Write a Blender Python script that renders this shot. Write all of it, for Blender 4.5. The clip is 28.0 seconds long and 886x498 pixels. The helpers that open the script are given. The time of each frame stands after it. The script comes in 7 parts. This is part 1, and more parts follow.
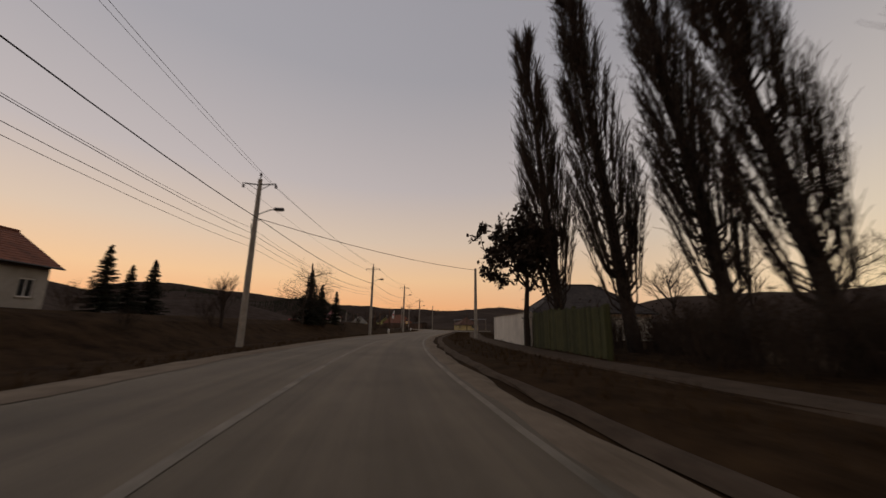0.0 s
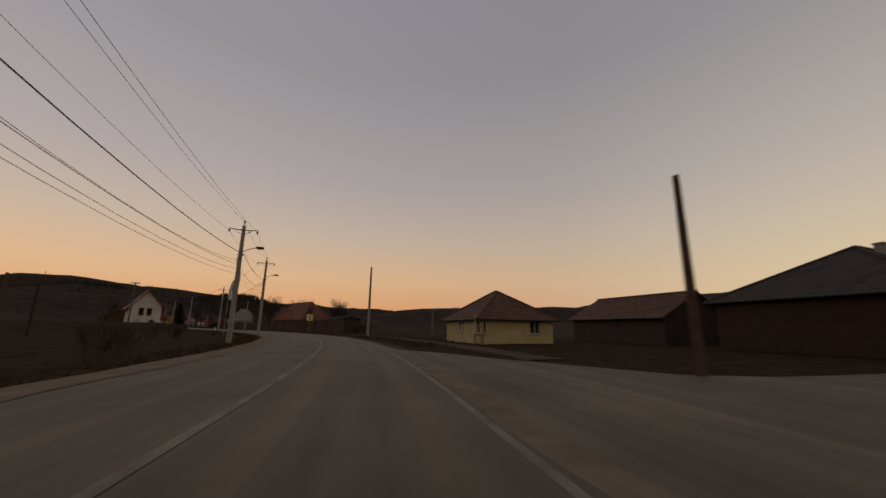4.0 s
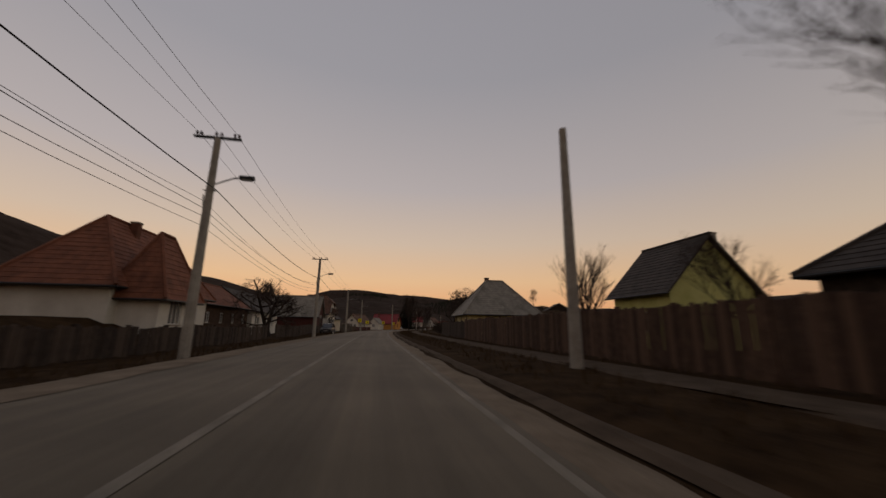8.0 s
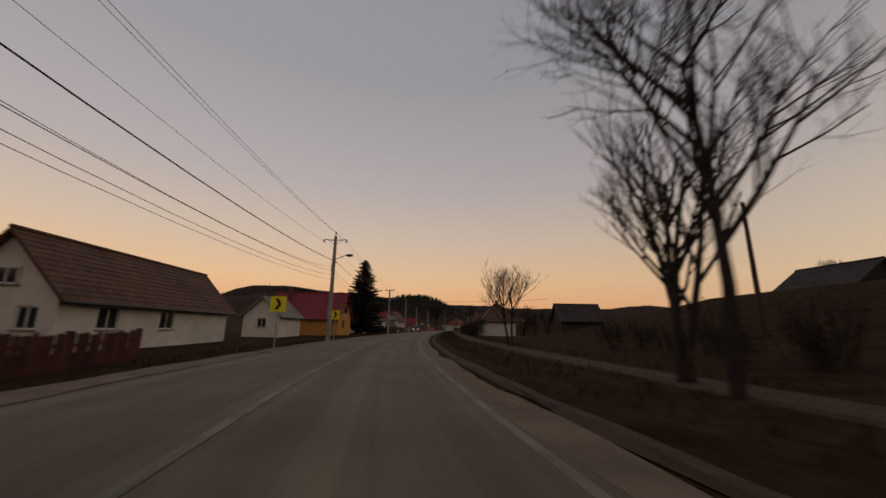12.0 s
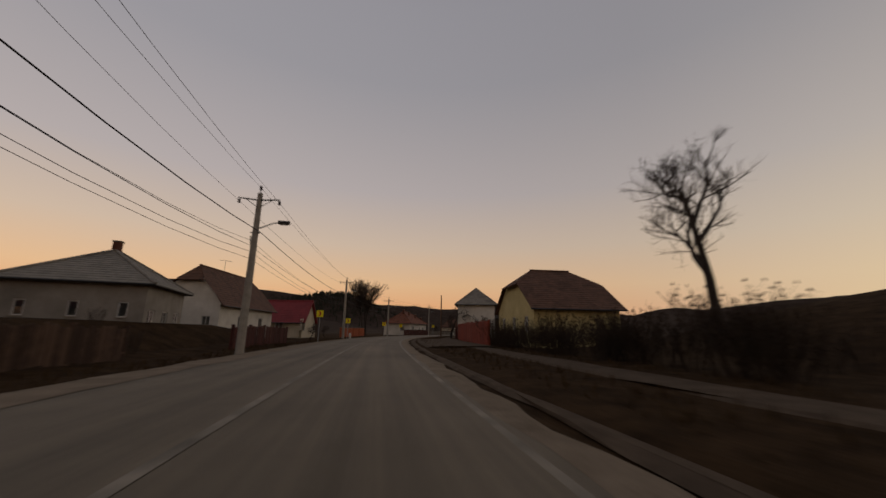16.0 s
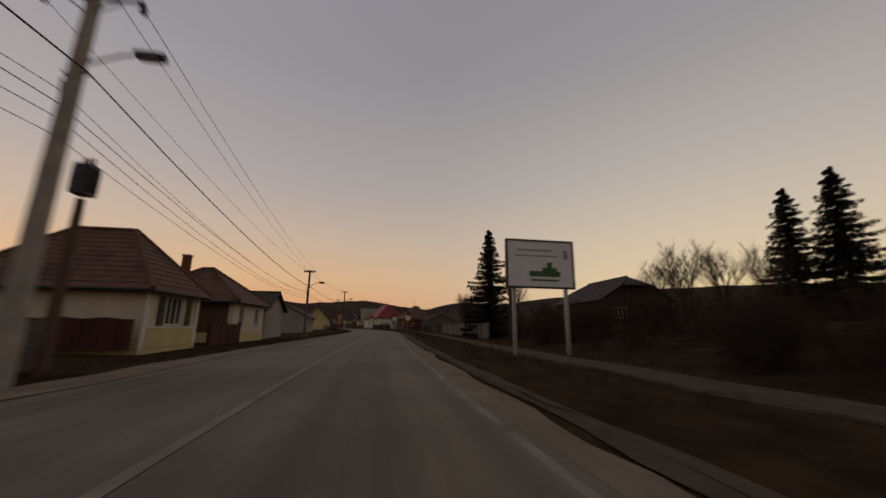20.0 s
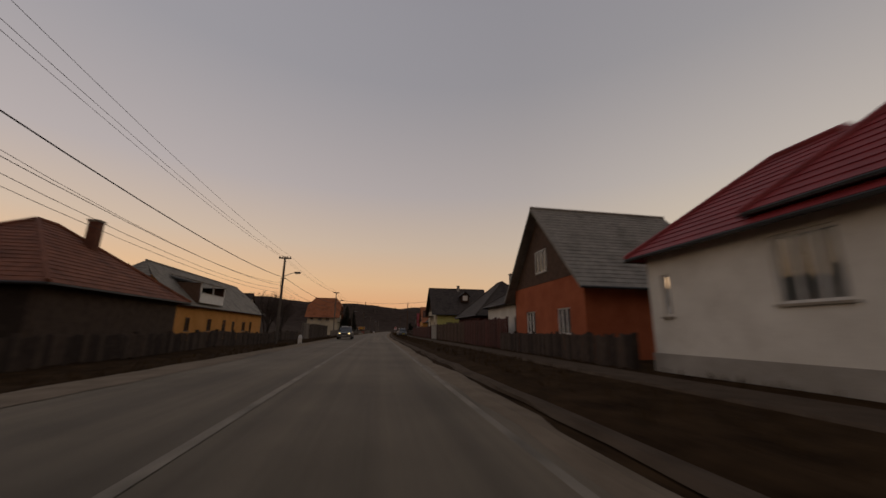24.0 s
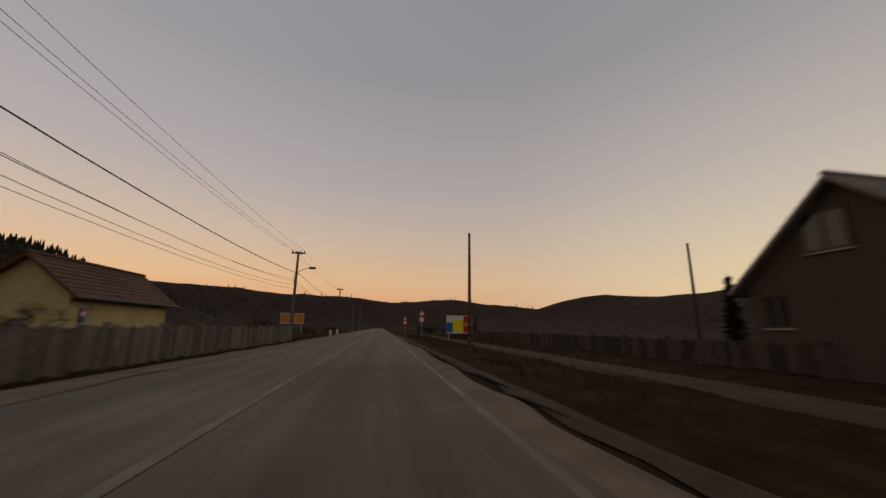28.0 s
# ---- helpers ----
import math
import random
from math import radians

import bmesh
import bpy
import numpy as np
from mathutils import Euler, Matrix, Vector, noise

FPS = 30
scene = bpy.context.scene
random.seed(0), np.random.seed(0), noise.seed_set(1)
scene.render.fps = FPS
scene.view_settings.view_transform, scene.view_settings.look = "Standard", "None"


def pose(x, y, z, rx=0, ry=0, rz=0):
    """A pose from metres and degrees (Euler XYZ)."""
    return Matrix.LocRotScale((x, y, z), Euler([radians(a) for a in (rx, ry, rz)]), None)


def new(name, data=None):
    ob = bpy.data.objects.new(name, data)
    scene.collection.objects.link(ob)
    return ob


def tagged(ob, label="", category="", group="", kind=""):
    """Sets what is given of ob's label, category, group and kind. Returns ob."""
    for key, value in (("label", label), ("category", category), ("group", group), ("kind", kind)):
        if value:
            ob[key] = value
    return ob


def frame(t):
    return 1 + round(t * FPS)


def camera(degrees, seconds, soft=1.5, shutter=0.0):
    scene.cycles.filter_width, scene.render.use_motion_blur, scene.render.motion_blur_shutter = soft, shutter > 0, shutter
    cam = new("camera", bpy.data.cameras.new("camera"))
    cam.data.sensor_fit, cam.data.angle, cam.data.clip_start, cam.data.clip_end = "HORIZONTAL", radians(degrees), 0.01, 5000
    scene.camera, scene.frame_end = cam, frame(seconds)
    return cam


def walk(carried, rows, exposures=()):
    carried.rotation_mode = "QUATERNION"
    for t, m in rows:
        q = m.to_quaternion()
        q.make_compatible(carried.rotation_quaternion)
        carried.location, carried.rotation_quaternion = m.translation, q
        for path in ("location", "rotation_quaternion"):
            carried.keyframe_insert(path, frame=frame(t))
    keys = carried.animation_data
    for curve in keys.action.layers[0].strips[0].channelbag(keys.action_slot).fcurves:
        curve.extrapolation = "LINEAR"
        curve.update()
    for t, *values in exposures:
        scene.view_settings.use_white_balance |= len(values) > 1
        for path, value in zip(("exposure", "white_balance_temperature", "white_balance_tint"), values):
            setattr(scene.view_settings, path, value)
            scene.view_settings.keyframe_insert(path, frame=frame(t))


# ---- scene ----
cam = camera(101.5, 28.0, soft=1.5, shutter=0.2)
# rows: seconds, place, turn
ROWS = [
    (0.0, 0.0, 0.0, 1.06, 102.12, -0.77, -10.54),
    (0.2, 0.08, 5.32, 1.06, 102.22, -0.77, -12.29),
    (0.4, 0.32, 10.66, 1.06, 102.33, -0.77, -14.0),
    (0.6, 0.72, 15.99, 1.06, 102.33, -0.77, -15.65),
    (0.8, 1.28, 21.3, 1.06, 102.24, -0.77, -17.23),
    (1.0, 1.97, 26.6, 1.06, 102.14, -0.77, -18.72),
    (1.2, 2.8, 31.89, 1.06, 102.28, -0.77, -20.26),
    (1.4, 3.79, 37.18, 1.06, 102.43, -0.77, -21.95),
    (1.6, 4.94, 42.47, 1.06, 102.46, -0.77, -23.71),
    (1.8, 6.23, 47.7, 1.06, 102.38, -0.77, -25.03),
    (2.0, 7.61, 52.89, 1.06, 102.3, -0.77, -25.85),
    (2.2, 9.03, 57.99, 1.06, 102.39, -0.77, -26.17),
    (2.4, 10.42, 62.98, 1.06, 102.47, -0.77, -26.0),
    (2.6, 11.74, 67.85, 1.06, 102.53, -0.77, -25.37),
    (2.8, 12.96, 72.57, 1.06, 102.55, -0.77, -24.54),
    (3.0, 14.05, 77.11, 1.06, 102.58, -0.77, -23.55),
    (3.2, 15.03, 81.56, 1.06, 102.42, -0.77, -22.43),
    (3.4, 15.92, 86.01, 1.06, 102.26, -0.77, -21.21),
    (3.6, 16.71, 90.47, 1.06, 102.21, -0.77, -19.93),
    (3.8, 17.41, 95.0, 1.06, 102.29, -0.77, -18.74),
    (4.0, 18.03, 99.62, 1.06, 102.36, -0.77, -17.67),
    (4.2, 18.57, 104.31, 1.06, 102.36, -0.77, -16.57),
    (4.4, 19.02, 109.08, 1.06, 102.36, -0.77, -15.29),
    (4.6, 19.36, 113.92, 1.06, 102.36, -0.77, -13.82),
    (4.8, 19.57, 118.82, 1.06, 102.36, -0.77, -12.05),
    (5.0, 19.61, 123.79, 1.06, 102.36, -0.77, -9.96),
    (5.2, 19.46, 128.81, 1.06, 102.16, -0.77, -7.6),
    (5.4, 19.09, 133.88, 1.06, 101.96, -0.77, -5.02),
    (5.6, 18.47, 138.99, 1.06, 101.9, -0.77, -2.27),
    (5.8, 17.6, 144.12, 1.06, 101.97, -0.77, 0.35),
    (6.0, 16.49, 149.28, 1.06, 102.05, -0.77, 2.78),
    (6.2, 15.17, 154.45, 1.06, 102.16, -0.77, 4.96),
    (6.4, 13.64, 159.61, 1.06, 102.27, -0.77, 6.79),
    (6.6, 11.95, 164.79, 1.06, 102.29, -0.77, 8.33),
    (6.8, 10.11, 169.93, 1.06, 102.2, -0.77, 9.84),
    (7.0, 8.13, 175.05, 1.06, 102.11, -0.77, 11.37),
    (7.2, 6.02, 180.14, 1.06, 102.15, -0.77, 12.8),
    (7.4, 3.77, 185.18, 1.06, 102.19, -0.77, 14.03),
    (7.6, 1.43, 190.18, 1.06, 102.21, -0.77, 15.05),
    (7.8, -0.96, 195.1, 1.06, 102.21, -0.77, 15.71),
    (8.0, -3.38, 199.96, 1.06, 102.21, -0.77, 16.01),
    (8.2, -5.78, 204.75, 1.06, 102.22, -0.77, 16.08),
    (8.4, -8.15, 209.49, 1.06, 102.24, -0.77, 16.07),
    (8.6, -10.49, 214.17, 1.06, 102.25, -0.77, 15.99),
    (8.8, -12.79, 218.78, 1.06, 102.26, -0.77, 15.89),
    (9.0, -15.04, 223.32, 1.06, 102.28, -0.77, 15.77),
    (9.2, -17.25, 227.82, 1.06, 102.31, -0.77, 15.58),
    (9.4, -19.44, 232.3, 1.06, 102.34, -0.77, 15.26),
    (9.6, -21.59, 236.79, 1.06, 102.35, -0.77, 14.85),
    (9.8, -23.7, 241.28, 1.06, 102.36, -0.77, 14.52),
    (10.0, -25.79, 245.78, 1.06, 102.37, -0.77, 14.31),
    (10.2, -27.86, 250.26, 1.06, 102.29, -0.77, 14.12),
    (10.4, -29.9, 254.73, 1.06, 102.22, -0.77, 13.86),
    (10.6, -31.9, 259.17, 1.06, 102.24, -0.77, 13.5),
    (10.8, -33.82, 263.54, 1.06, 102.34, -0.77, 12.89),
    (11.0, -35.65, 267.85, 1.06, 102.44, -0.77, 12.0),
    (11.2, -37.36, 272.08, 1.06, 102.26, -0.77, 10.93),
    (11.4, -38.94, 276.21, 1.06, 102.08, -0.77, 9.78),
    (11.6, -40.39, 280.27, 1.06, 102.06, -0.77, 8.56),
    (11.8, -41.77, 284.39, 1.06, 102.21, -0.77, 7.29),
    (12.0, -43.07, 288.6, 1.06, 102.36, -0.77, 5.98),
    (12.2, -44.29, 292.89, 1.06, 102.36, -0.77, 4.66),
    (12.4, -45.42, 297.26, 1.06, 102.36, -0.77, 3.38),
    (12.6, -46.48, 301.72, 1.06, 102.36, -0.77, 2.13),
    (12.8, -47.45, 306.26, 1.06, 102.36, -0.77, 0.95),
    (13.0, -48.34, 310.87, 1.06, 102.36, -0.77, -0.16),
    (13.2, -49.15, 315.56, 1.06, 102.29, -0.77, -1.18),
    (13.4, -49.9, 320.32, 1.06, 102.22, -0.77, -2.1),
    (13.6, -50.58, 325.15, 1.06, 102.21, -0.77, -2.93),
    (13.8, -51.2, 330.06, 1.06, 102.25, -0.77, -3.64),
    (14.0, -51.78, 335.03, 1.06, 102.29, -0.77, -4.23),
    (14.2, -52.31, 340.08, 1.06, 102.32, -0.77, -4.7),
    (14.4, -52.82, 345.2, 1.06, 102.35, -0.77, -5.04),
    (14.6, -53.31, 350.39, 1.06, 102.4, -0.77, -5.27),
    (14.8, -53.79, 355.66, 1.06, 102.48, -0.77, -5.38),
    (15.0, -54.27, 361.0, 1.06, 102.57, -0.77, -5.38),
    (15.2, -54.76, 366.41, 1.06, 102.48, -0.77, -5.33),
    (15.4, -55.26, 371.89, 1.06, 102.4, -0.77, -5.29),
    (15.6, -55.77, 377.44, 1.06, 102.45, -0.77, -5.28),
    (15.8, -56.28, 383.05, 1.06, 102.62, -0.77, -5.4),
    (16.0, -56.78, 388.72, 1.06, 102.79, -0.77, -5.68),
    (16.2, -57.25, 394.43, 1.06, 102.84, -0.77, -6.06),
    (16.4, -57.68, 400.17, 1.06, 102.88, -0.77, -6.5),
    (16.6, -58.06, 405.93, 1.06, 102.88, -0.77, -7.0),
    (16.8, -58.38, 411.64, 1.06, 102.85, -0.77, -7.64),
    (17.0, -58.63, 417.3, 1.06, 102.81, -0.77, -8.42),
    (17.2, -58.79, 422.91, 1.06, 102.5, -0.77, -9.57),
    (17.4, -58.8, 428.51, 1.06, 102.2, -0.77, -11.33),
    (17.6, -58.61, 434.09, 1.06, 102.09, -0.77, -13.64),
    (17.8, -58.19, 439.72, 1.06, 102.19, -0.77, -16.13),
    (18.0, -57.5, 445.39, 1.06, 102.29, -0.77, -18.71),
    (18.2, -56.55, 451.1, 1.06, 102.33, -0.77, -21.26),
    (18.4, -55.34, 456.85, 1.06, 102.38, -0.77, -23.61),
    (18.6, -53.88, 462.62, 1.06, 102.35, -0.77, -25.81),
    (18.8, -52.17, 468.42, 1.06, 102.26, -0.77, -28.12),
    (19.0, -50.2, 474.21, 1.06, 102.16, -0.77, -30.6),
    (19.2, -47.95, 479.99, 1.06, 102.15, -0.77, -32.91),
    (19.4, -45.45, 485.78, 1.06, 102.15, -0.77, -34.71),
    (19.6, -42.77, 491.57, 1.06, 102.14, -0.77, -36.03),
    (19.8, -39.96, 497.32, 1.06, 102.14, -0.77, -37.01),
    (20.0, -37.07, 503.03, 1.06, 102.14, -0.77, -37.67),
    (20.2, -34.12, 508.73, 1.06, 102.31, -0.77, -38.19),
    (20.4, -31.09, 514.44, 1.06, 102.49, -0.77, -38.77),
    (20.6, -27.99, 520.15, 1.06, 102.53, -0.77, -39.38),
    (20.8, -24.8, 525.88, 1.06, 102.45, -0.77, -39.89),
    (21.0, -21.52, 531.65, 1.06, 102.36, -0.77, -40.3),
    (21.2, -18.18, 537.46, 1.06, 102.36, -0.77, -40.49),
    (21.4, -14.81, 543.33, 1.06, 102.36, -0.77, -40.34),
    (21.6, -11.44, 549.27, 1.06, 102.36, -0.77, -39.83),
    (21.8, -8.11, 555.3, 1.06, 102.36, -0.77, -38.89),
    (22.0, -4.88, 561.45, 1.06, 102.36, -0.77, -37.5),
    (22.2, -1.81, 567.74, 1.06, 102.43, -0.77, -35.71),
    (22.4, 1.08, 574.18, 1.06, 102.5, -0.77, -33.61),
    (22.6, 3.73, 580.77, 1.06, 102.53, -0.77, -31.23),
    (22.8, 6.12, 587.5, 1.06, 102.53, -0.77, -28.93),
    (23.0, 8.25, 594.36, 1.06, 102.52, -0.77, -26.75),
    (23.2, 10.15, 601.32, 1.06, 102.52, -0.77, -24.96),
    (23.4, 11.87, 608.35, 1.06, 102.51, -0.77, -23.81),
    (23.6, 13.5, 615.43, 1.06, 102.58, -0.77, -23.27),
    (23.8, 15.1, 622.55, 1.06, 102.71, -0.77, -23.19),
    (24.0, 16.72, 629.69, 1.06, 102.85, -0.77, -23.52),
    (24.2, 18.4, 636.85, 1.06, 102.76, -0.77, -23.94),
    (24.4, 20.12, 644.02, 1.06, 102.67, -0.77, -24.11),
    (24.6, 21.85, 651.19, 1.06, 102.67, -0.77, -24.08),
    (24.8, 23.57, 658.33, 1.06, 102.76, -0.77, -24.01),
    (25.0, 25.27, 665.44, 1.06, 102.85, -0.77, -23.94),
    (25.2, 26.94, 672.48, 1.06, 102.8, -0.77, -23.95),
    (25.4, 28.61, 679.43, 1.06, 102.74, -0.77, -24.12),
    (25.6, 30.28, 686.28, 1.06, 102.66, -0.77, -24.43),
    (25.8, 31.98, 693.08, 1.06, 102.56, -0.77, -24.77),
    (26.0, 33.71, 699.82, 1.06, 102.45, -0.77, -25.13),
    (26.2, 35.48, 706.53, 1.06, 102.3, -0.77, -25.45),
    (26.4, 37.28, 713.23, 1.06, 102.15, -0.77, -25.67),
    (26.6, 39.11, 719.94, 1.06, 102.12, -0.77, -25.81),
    (26.8, 40.95, 726.66, 1.06, 102.23, -0.77, -25.91),
    (27.0, 42.81, 733.41, 1.06, 102.33, -0.77, -25.98),
    (27.2, 44.68, 740.18, 1.06, 102.26, -0.77, -26.02),
    (27.4, 46.58, 746.96, 1.06, 102.2, -0.77, -25.98),
    (27.6, 48.5, 753.76, 1.06, 102.2, -0.77, -25.82),
    (27.8, 50.43, 760.56, 1.06, 102.26, -0.77, -25.58),
    (28.0, 52.38, 767.36, 1.06, 102.33, -0.77, -25.28),
]
walk(cam, [(t, pose(x, y, z, rx, ry, rz)) for t, x, y, z, rx, ry, rz in ROWS],
     [(0.0, 0.2), (1.0, 0.06), (2.0, -0.14), (3.0, -0.08), (6.0, -0.14), (7.0, -0.12), (8.0, -0.02), (14.0, 0.0), (17.0, -0.06), (20.0, -0.02), (28.0, 0.02)])

# ---------------------------------------------------------------- world and light
GLOW = -80.0                       # compass of the afterglow, degrees from +y
world = bpy.data.worlds.new("dusk_sky")
scene.world = world
world.use_nodes = True
wn, wl = world.node_tree.nodes, world.node_tree.links
wn.clear()


def wnode(kind, **kw):
    n = wn.new(kind)
    for k, v in kw.items():
        n.inputs[k].default_value = v
    return n


def wmath(op, a, b=None, clamp=False):
    n = wn.new("ShaderNodeMath")
    n.operation, n.use_clamp = op, clamp
    for i, v in enumerate((a, b)):
        if v is None:
            continue
        if isinstance(v, (int, float)):
            n.inputs[i].default_value = v
        else:
            wl.new(v, n.inputs[i])
    return n.outputs[0]


def ramp(nodes, stops, smooth=True):
    n = nodes.new("ShaderNodeValToRGB")
    n.color_ramp.interpolation = "EASE" if smooth else "LINEAR"
    el = n.color_ramp.elements
    while len(el) < len(stops):
        el.new(0.5)
    for e, (p, c) in zip(el, stops):
        e.position, e.color = p, (*c, 1)
    return n


coord = wn.new("ShaderNodeTexCoord")
sep = wn.new("ShaderNodeSeparateXYZ")
wl.new(coord.outputs["Generated"], sep.inputs[0])
up = wmath("MAXIMUM", sep.outputs[2], 0.0)
SKY = ramp(wn, [(0.0, (0.55, 0.235, 0.12)), (0.045, (0.72, 0.355, 0.165)), (0.12, (0.70, 0.445, 0.25)),
                (0.22, (0.56, 0.435, 0.335)), (0.36, (0.415, 0.367, 0.36)), (0.60, (0.30, 0.288, 0.31)), (1.0, (0.26, 0.255, 0.29))], False)
wl.new(up, SKY.inputs[0])
gx, gy = -math.sin(radians(GLOW)), math.cos(radians(GLOW))
dot = wmath("ADD", wmath("MULTIPLY", sep.outputs[0], gx), wmath("MULTIPLY", sep.outputs[1], gy))
near_glow = wmath("POWER", wmath("MAXIMUM", dot, 0.0), 9.0)
low = wmath("POWER", wmath("SUBTRACT", 1.0, up), 8.0)
glow_amount = wmath("MULTIPLY", near_glow, low)
mix = wn.new("ShaderNodeMix")
mix.data_type = "RGBA"
mix.inputs[7].default_value = (1.0, 0.70, 0.19, 1)
wl.new(wmath("MULTIPLY", glow_amount, 1.0, True), mix.inputs[0])
# a broad paler veil over the afterglow
veil = wn.new("ShaderNodeMix")
veil.data_type = "RGBA"
veil.inputs[7].default_value = (0.74, 0.67, 0.56, 1)
wl.new(wmath("MULTIPLY", wmath("MULTIPLY", wmath("POWER", wmath("MAXIMUM", dot, 0.0), 4.0), wmath("POWER", wmath("SUBTRACT", 1.0, up), 1.5)), 0.9, True), veil.inputs[0])
wl.new(SKY.outputs[0], veil.inputs[6])
wl.new(veil.outputs[2], mix.inputs[6])
background = wnode("ShaderNodeBackground", Strength=1.0)
# the eastern sky behind the drive and the zenith have already gone dark
east = wmath("MULTIPLY", wmath("MAXIMUM", wmath("MULTIPLY", sep.outputs[1], -1.0), 0.0), 0.25, True)
zenith = wmath("MULTIPLY", wmath("MAXIMUM", wmath("SUBTRACT", up, 0.72), 0.0), 0.7, True)
dim = wmath("SUBTRACT", 1.0, wmath("MAXIMUM", east, zenith), True)
west = wmath("MAXIMUM", wmath("ADD", wmath("MULTIPLY", sep.outputs[0], -0.8), wmath("MULTIPLY", sep.outputs[1], 0.6)), 0.0)
wl.new(wmath("MULTIPLY", dim, wmath("ADD", wmath("MULTIPLY", west, 0.22), 0.92)), background.inputs[1])
wl.new(mix.outputs[2], background.inputs[0])
wl.new(background.outputs[0], wn.new("ShaderNodeOutputWorld").inputs[0])


# ---------------------------------------------------------------- materials
def noise_mat(name, c1, c2, scale=3.0, rough=0.85, bump=0.25, fine=40.0, metal=0.0, stain=0.0, coords="Position", per_object=0.0, spec=0.3):
    """Two colours mixed by noise at two scales, with a fine relief."""
    m = bpy.data.materials.new(name)
    m.use_nodes = True
    n, l = m.node_tree.nodes, m.node_tree.links
    b = n["Principled BSDF"]
    b.inputs["Roughness"].default_value, b.inputs["Metallic"].default_value = rough, metal
    b.inputs["Specular IOR Level"].default_value = spec
    if coords == "Position":
        src = n.new("ShaderNodeNewGeometry").outputs["Position"]
    else:
        src = n.new("ShaderNodeTexCoord").outputs["Object"]
    big = n.new("ShaderNodeTexNoise")
    big.inputs["Scale"].default_value, big.inputs["Detail"].default_value, big.inputs["Roughness"].default_value = scale, 6, 0.65
    small = n.new("ShaderNodeTexNoise")
    small.inputs["Scale"].default_value, small.inputs["Detail"].default_value = fine, 3
    l.new(src, big.inputs["Vector"])
    l.new(src, small.inputs["Vector"])
    add = n.new("ShaderNodeMath")
    add.operation = "MULTIPLY_ADD"
    add.inputs[1].default_value, add.inputs[2].default_value = 0.35, -0.17
    l.new(small.outputs["Fac"], add.inputs[0])
    tot = n.new("ShaderNodeMath")
    tot.operation = "ADD"
    l.new(big.outputs["Fac"], tot.inputs[0])
    l.new(add.outputs[0], tot.inputs[1])
    last = tot.outputs[0]
    if per_object:
        info = n.new("ShaderNodeObjectInfo")
        sh = n.new("ShaderNodeMath")
        sh.operation = "MULTIPLY_ADD"
        sh.inputs[1].default_value, sh.inputs[2].default_value = per_object, -per_object / 2
        l.new(info.outputs["Random"], sh.inputs[0])
        t2 = n.new("ShaderNodeMath")
        t2.operation = "ADD"
        l.new(last, t2.inputs[0])
        l.new(sh.outputs[0], t2.inputs[1])
        last = t2.outputs[0]
    r = ramp(n, [(0.3, c1), (0.7, c2)], False)
    l.new(last, r.inputs[0])
    col = r.outputs[0]
    if stain:
        st = n.new("ShaderNodeTexNoise")
        st.inputs["Scale"].default_value, st.inputs["Detail"].default_value = scale * 0.35, 8
        l.new(src, st.inputs["Vector"])
        rr = ramp(n, [(0.5, (0, 0, 0)), (0.72, (1, 1, 1))], False)
        l.new(st.outputs["Fac"], rr.inputs[0])
        mx = n.new("ShaderNodeMix")
        mx.data_type = "RGBA"
        f = n.new("ShaderNodeMath")
        f.operation = "MULTIPLY"
        f.inputs[1].default_value = stain
        l.new(rr.outputs[0], f.inputs[0])
        l.new(f.outputs[0], mx.inputs[0])
        l.new(col, mx.inputs[6])
        mx.inputs[7].default_value = (c1[0] * 0.35, c1[1] * 0.33, c1[2] * 0.3, 1)
        col = mx.outputs[2]
    l.new(col, b.inputs["Base Color"])
    if bump:
        bp = n.new("ShaderNodeBump")
        bp.inputs["Strength"].default_value, bp.inputs["Distance"].default_value = bump, 0.02
        l.new(small.outputs["Fac"], bp.inputs["Height"])
        l.new(bp.outputs[0], b.inputs["Normal"])
    return m


def glow_mat(name, colour, strength):
    m = bpy.data.materials.new(name)
    m.use_nodes = True
    b = m.node_tree.nodes["Principled BSDF"]
    b.inputs["Base Color"].default_value = (*colour, 1)
    b.inputs["Emission Color"].default_value, b.inputs["Emission Strength"].default_value = (*colour, 1), strength
    return m


def glass_mat(name, tint=(0.22, 0.24, 0.25)):
    m = bpy.data.materials.new(name)
    m.use_nodes = True
    b = m.node_tree.nodes["Principled BSDF"]
    b.inputs["Base Color"].default_value = (*tint, 1)
    b.inputs["Roughness"].default_value, b.inputs["IOR"].default_value = 0.03, 1.5
    b.inputs["Transmission Weight"].default_value = 0.9
    return m


def tile_mat(name, c1, c2):
    """Roof covering: noise by island and by place, with a fine relief."""
    return noise_mat(name, c1, c2, scale=2.2, rough=0.8, bump=0.6, fine=9.0, stain=0.5)




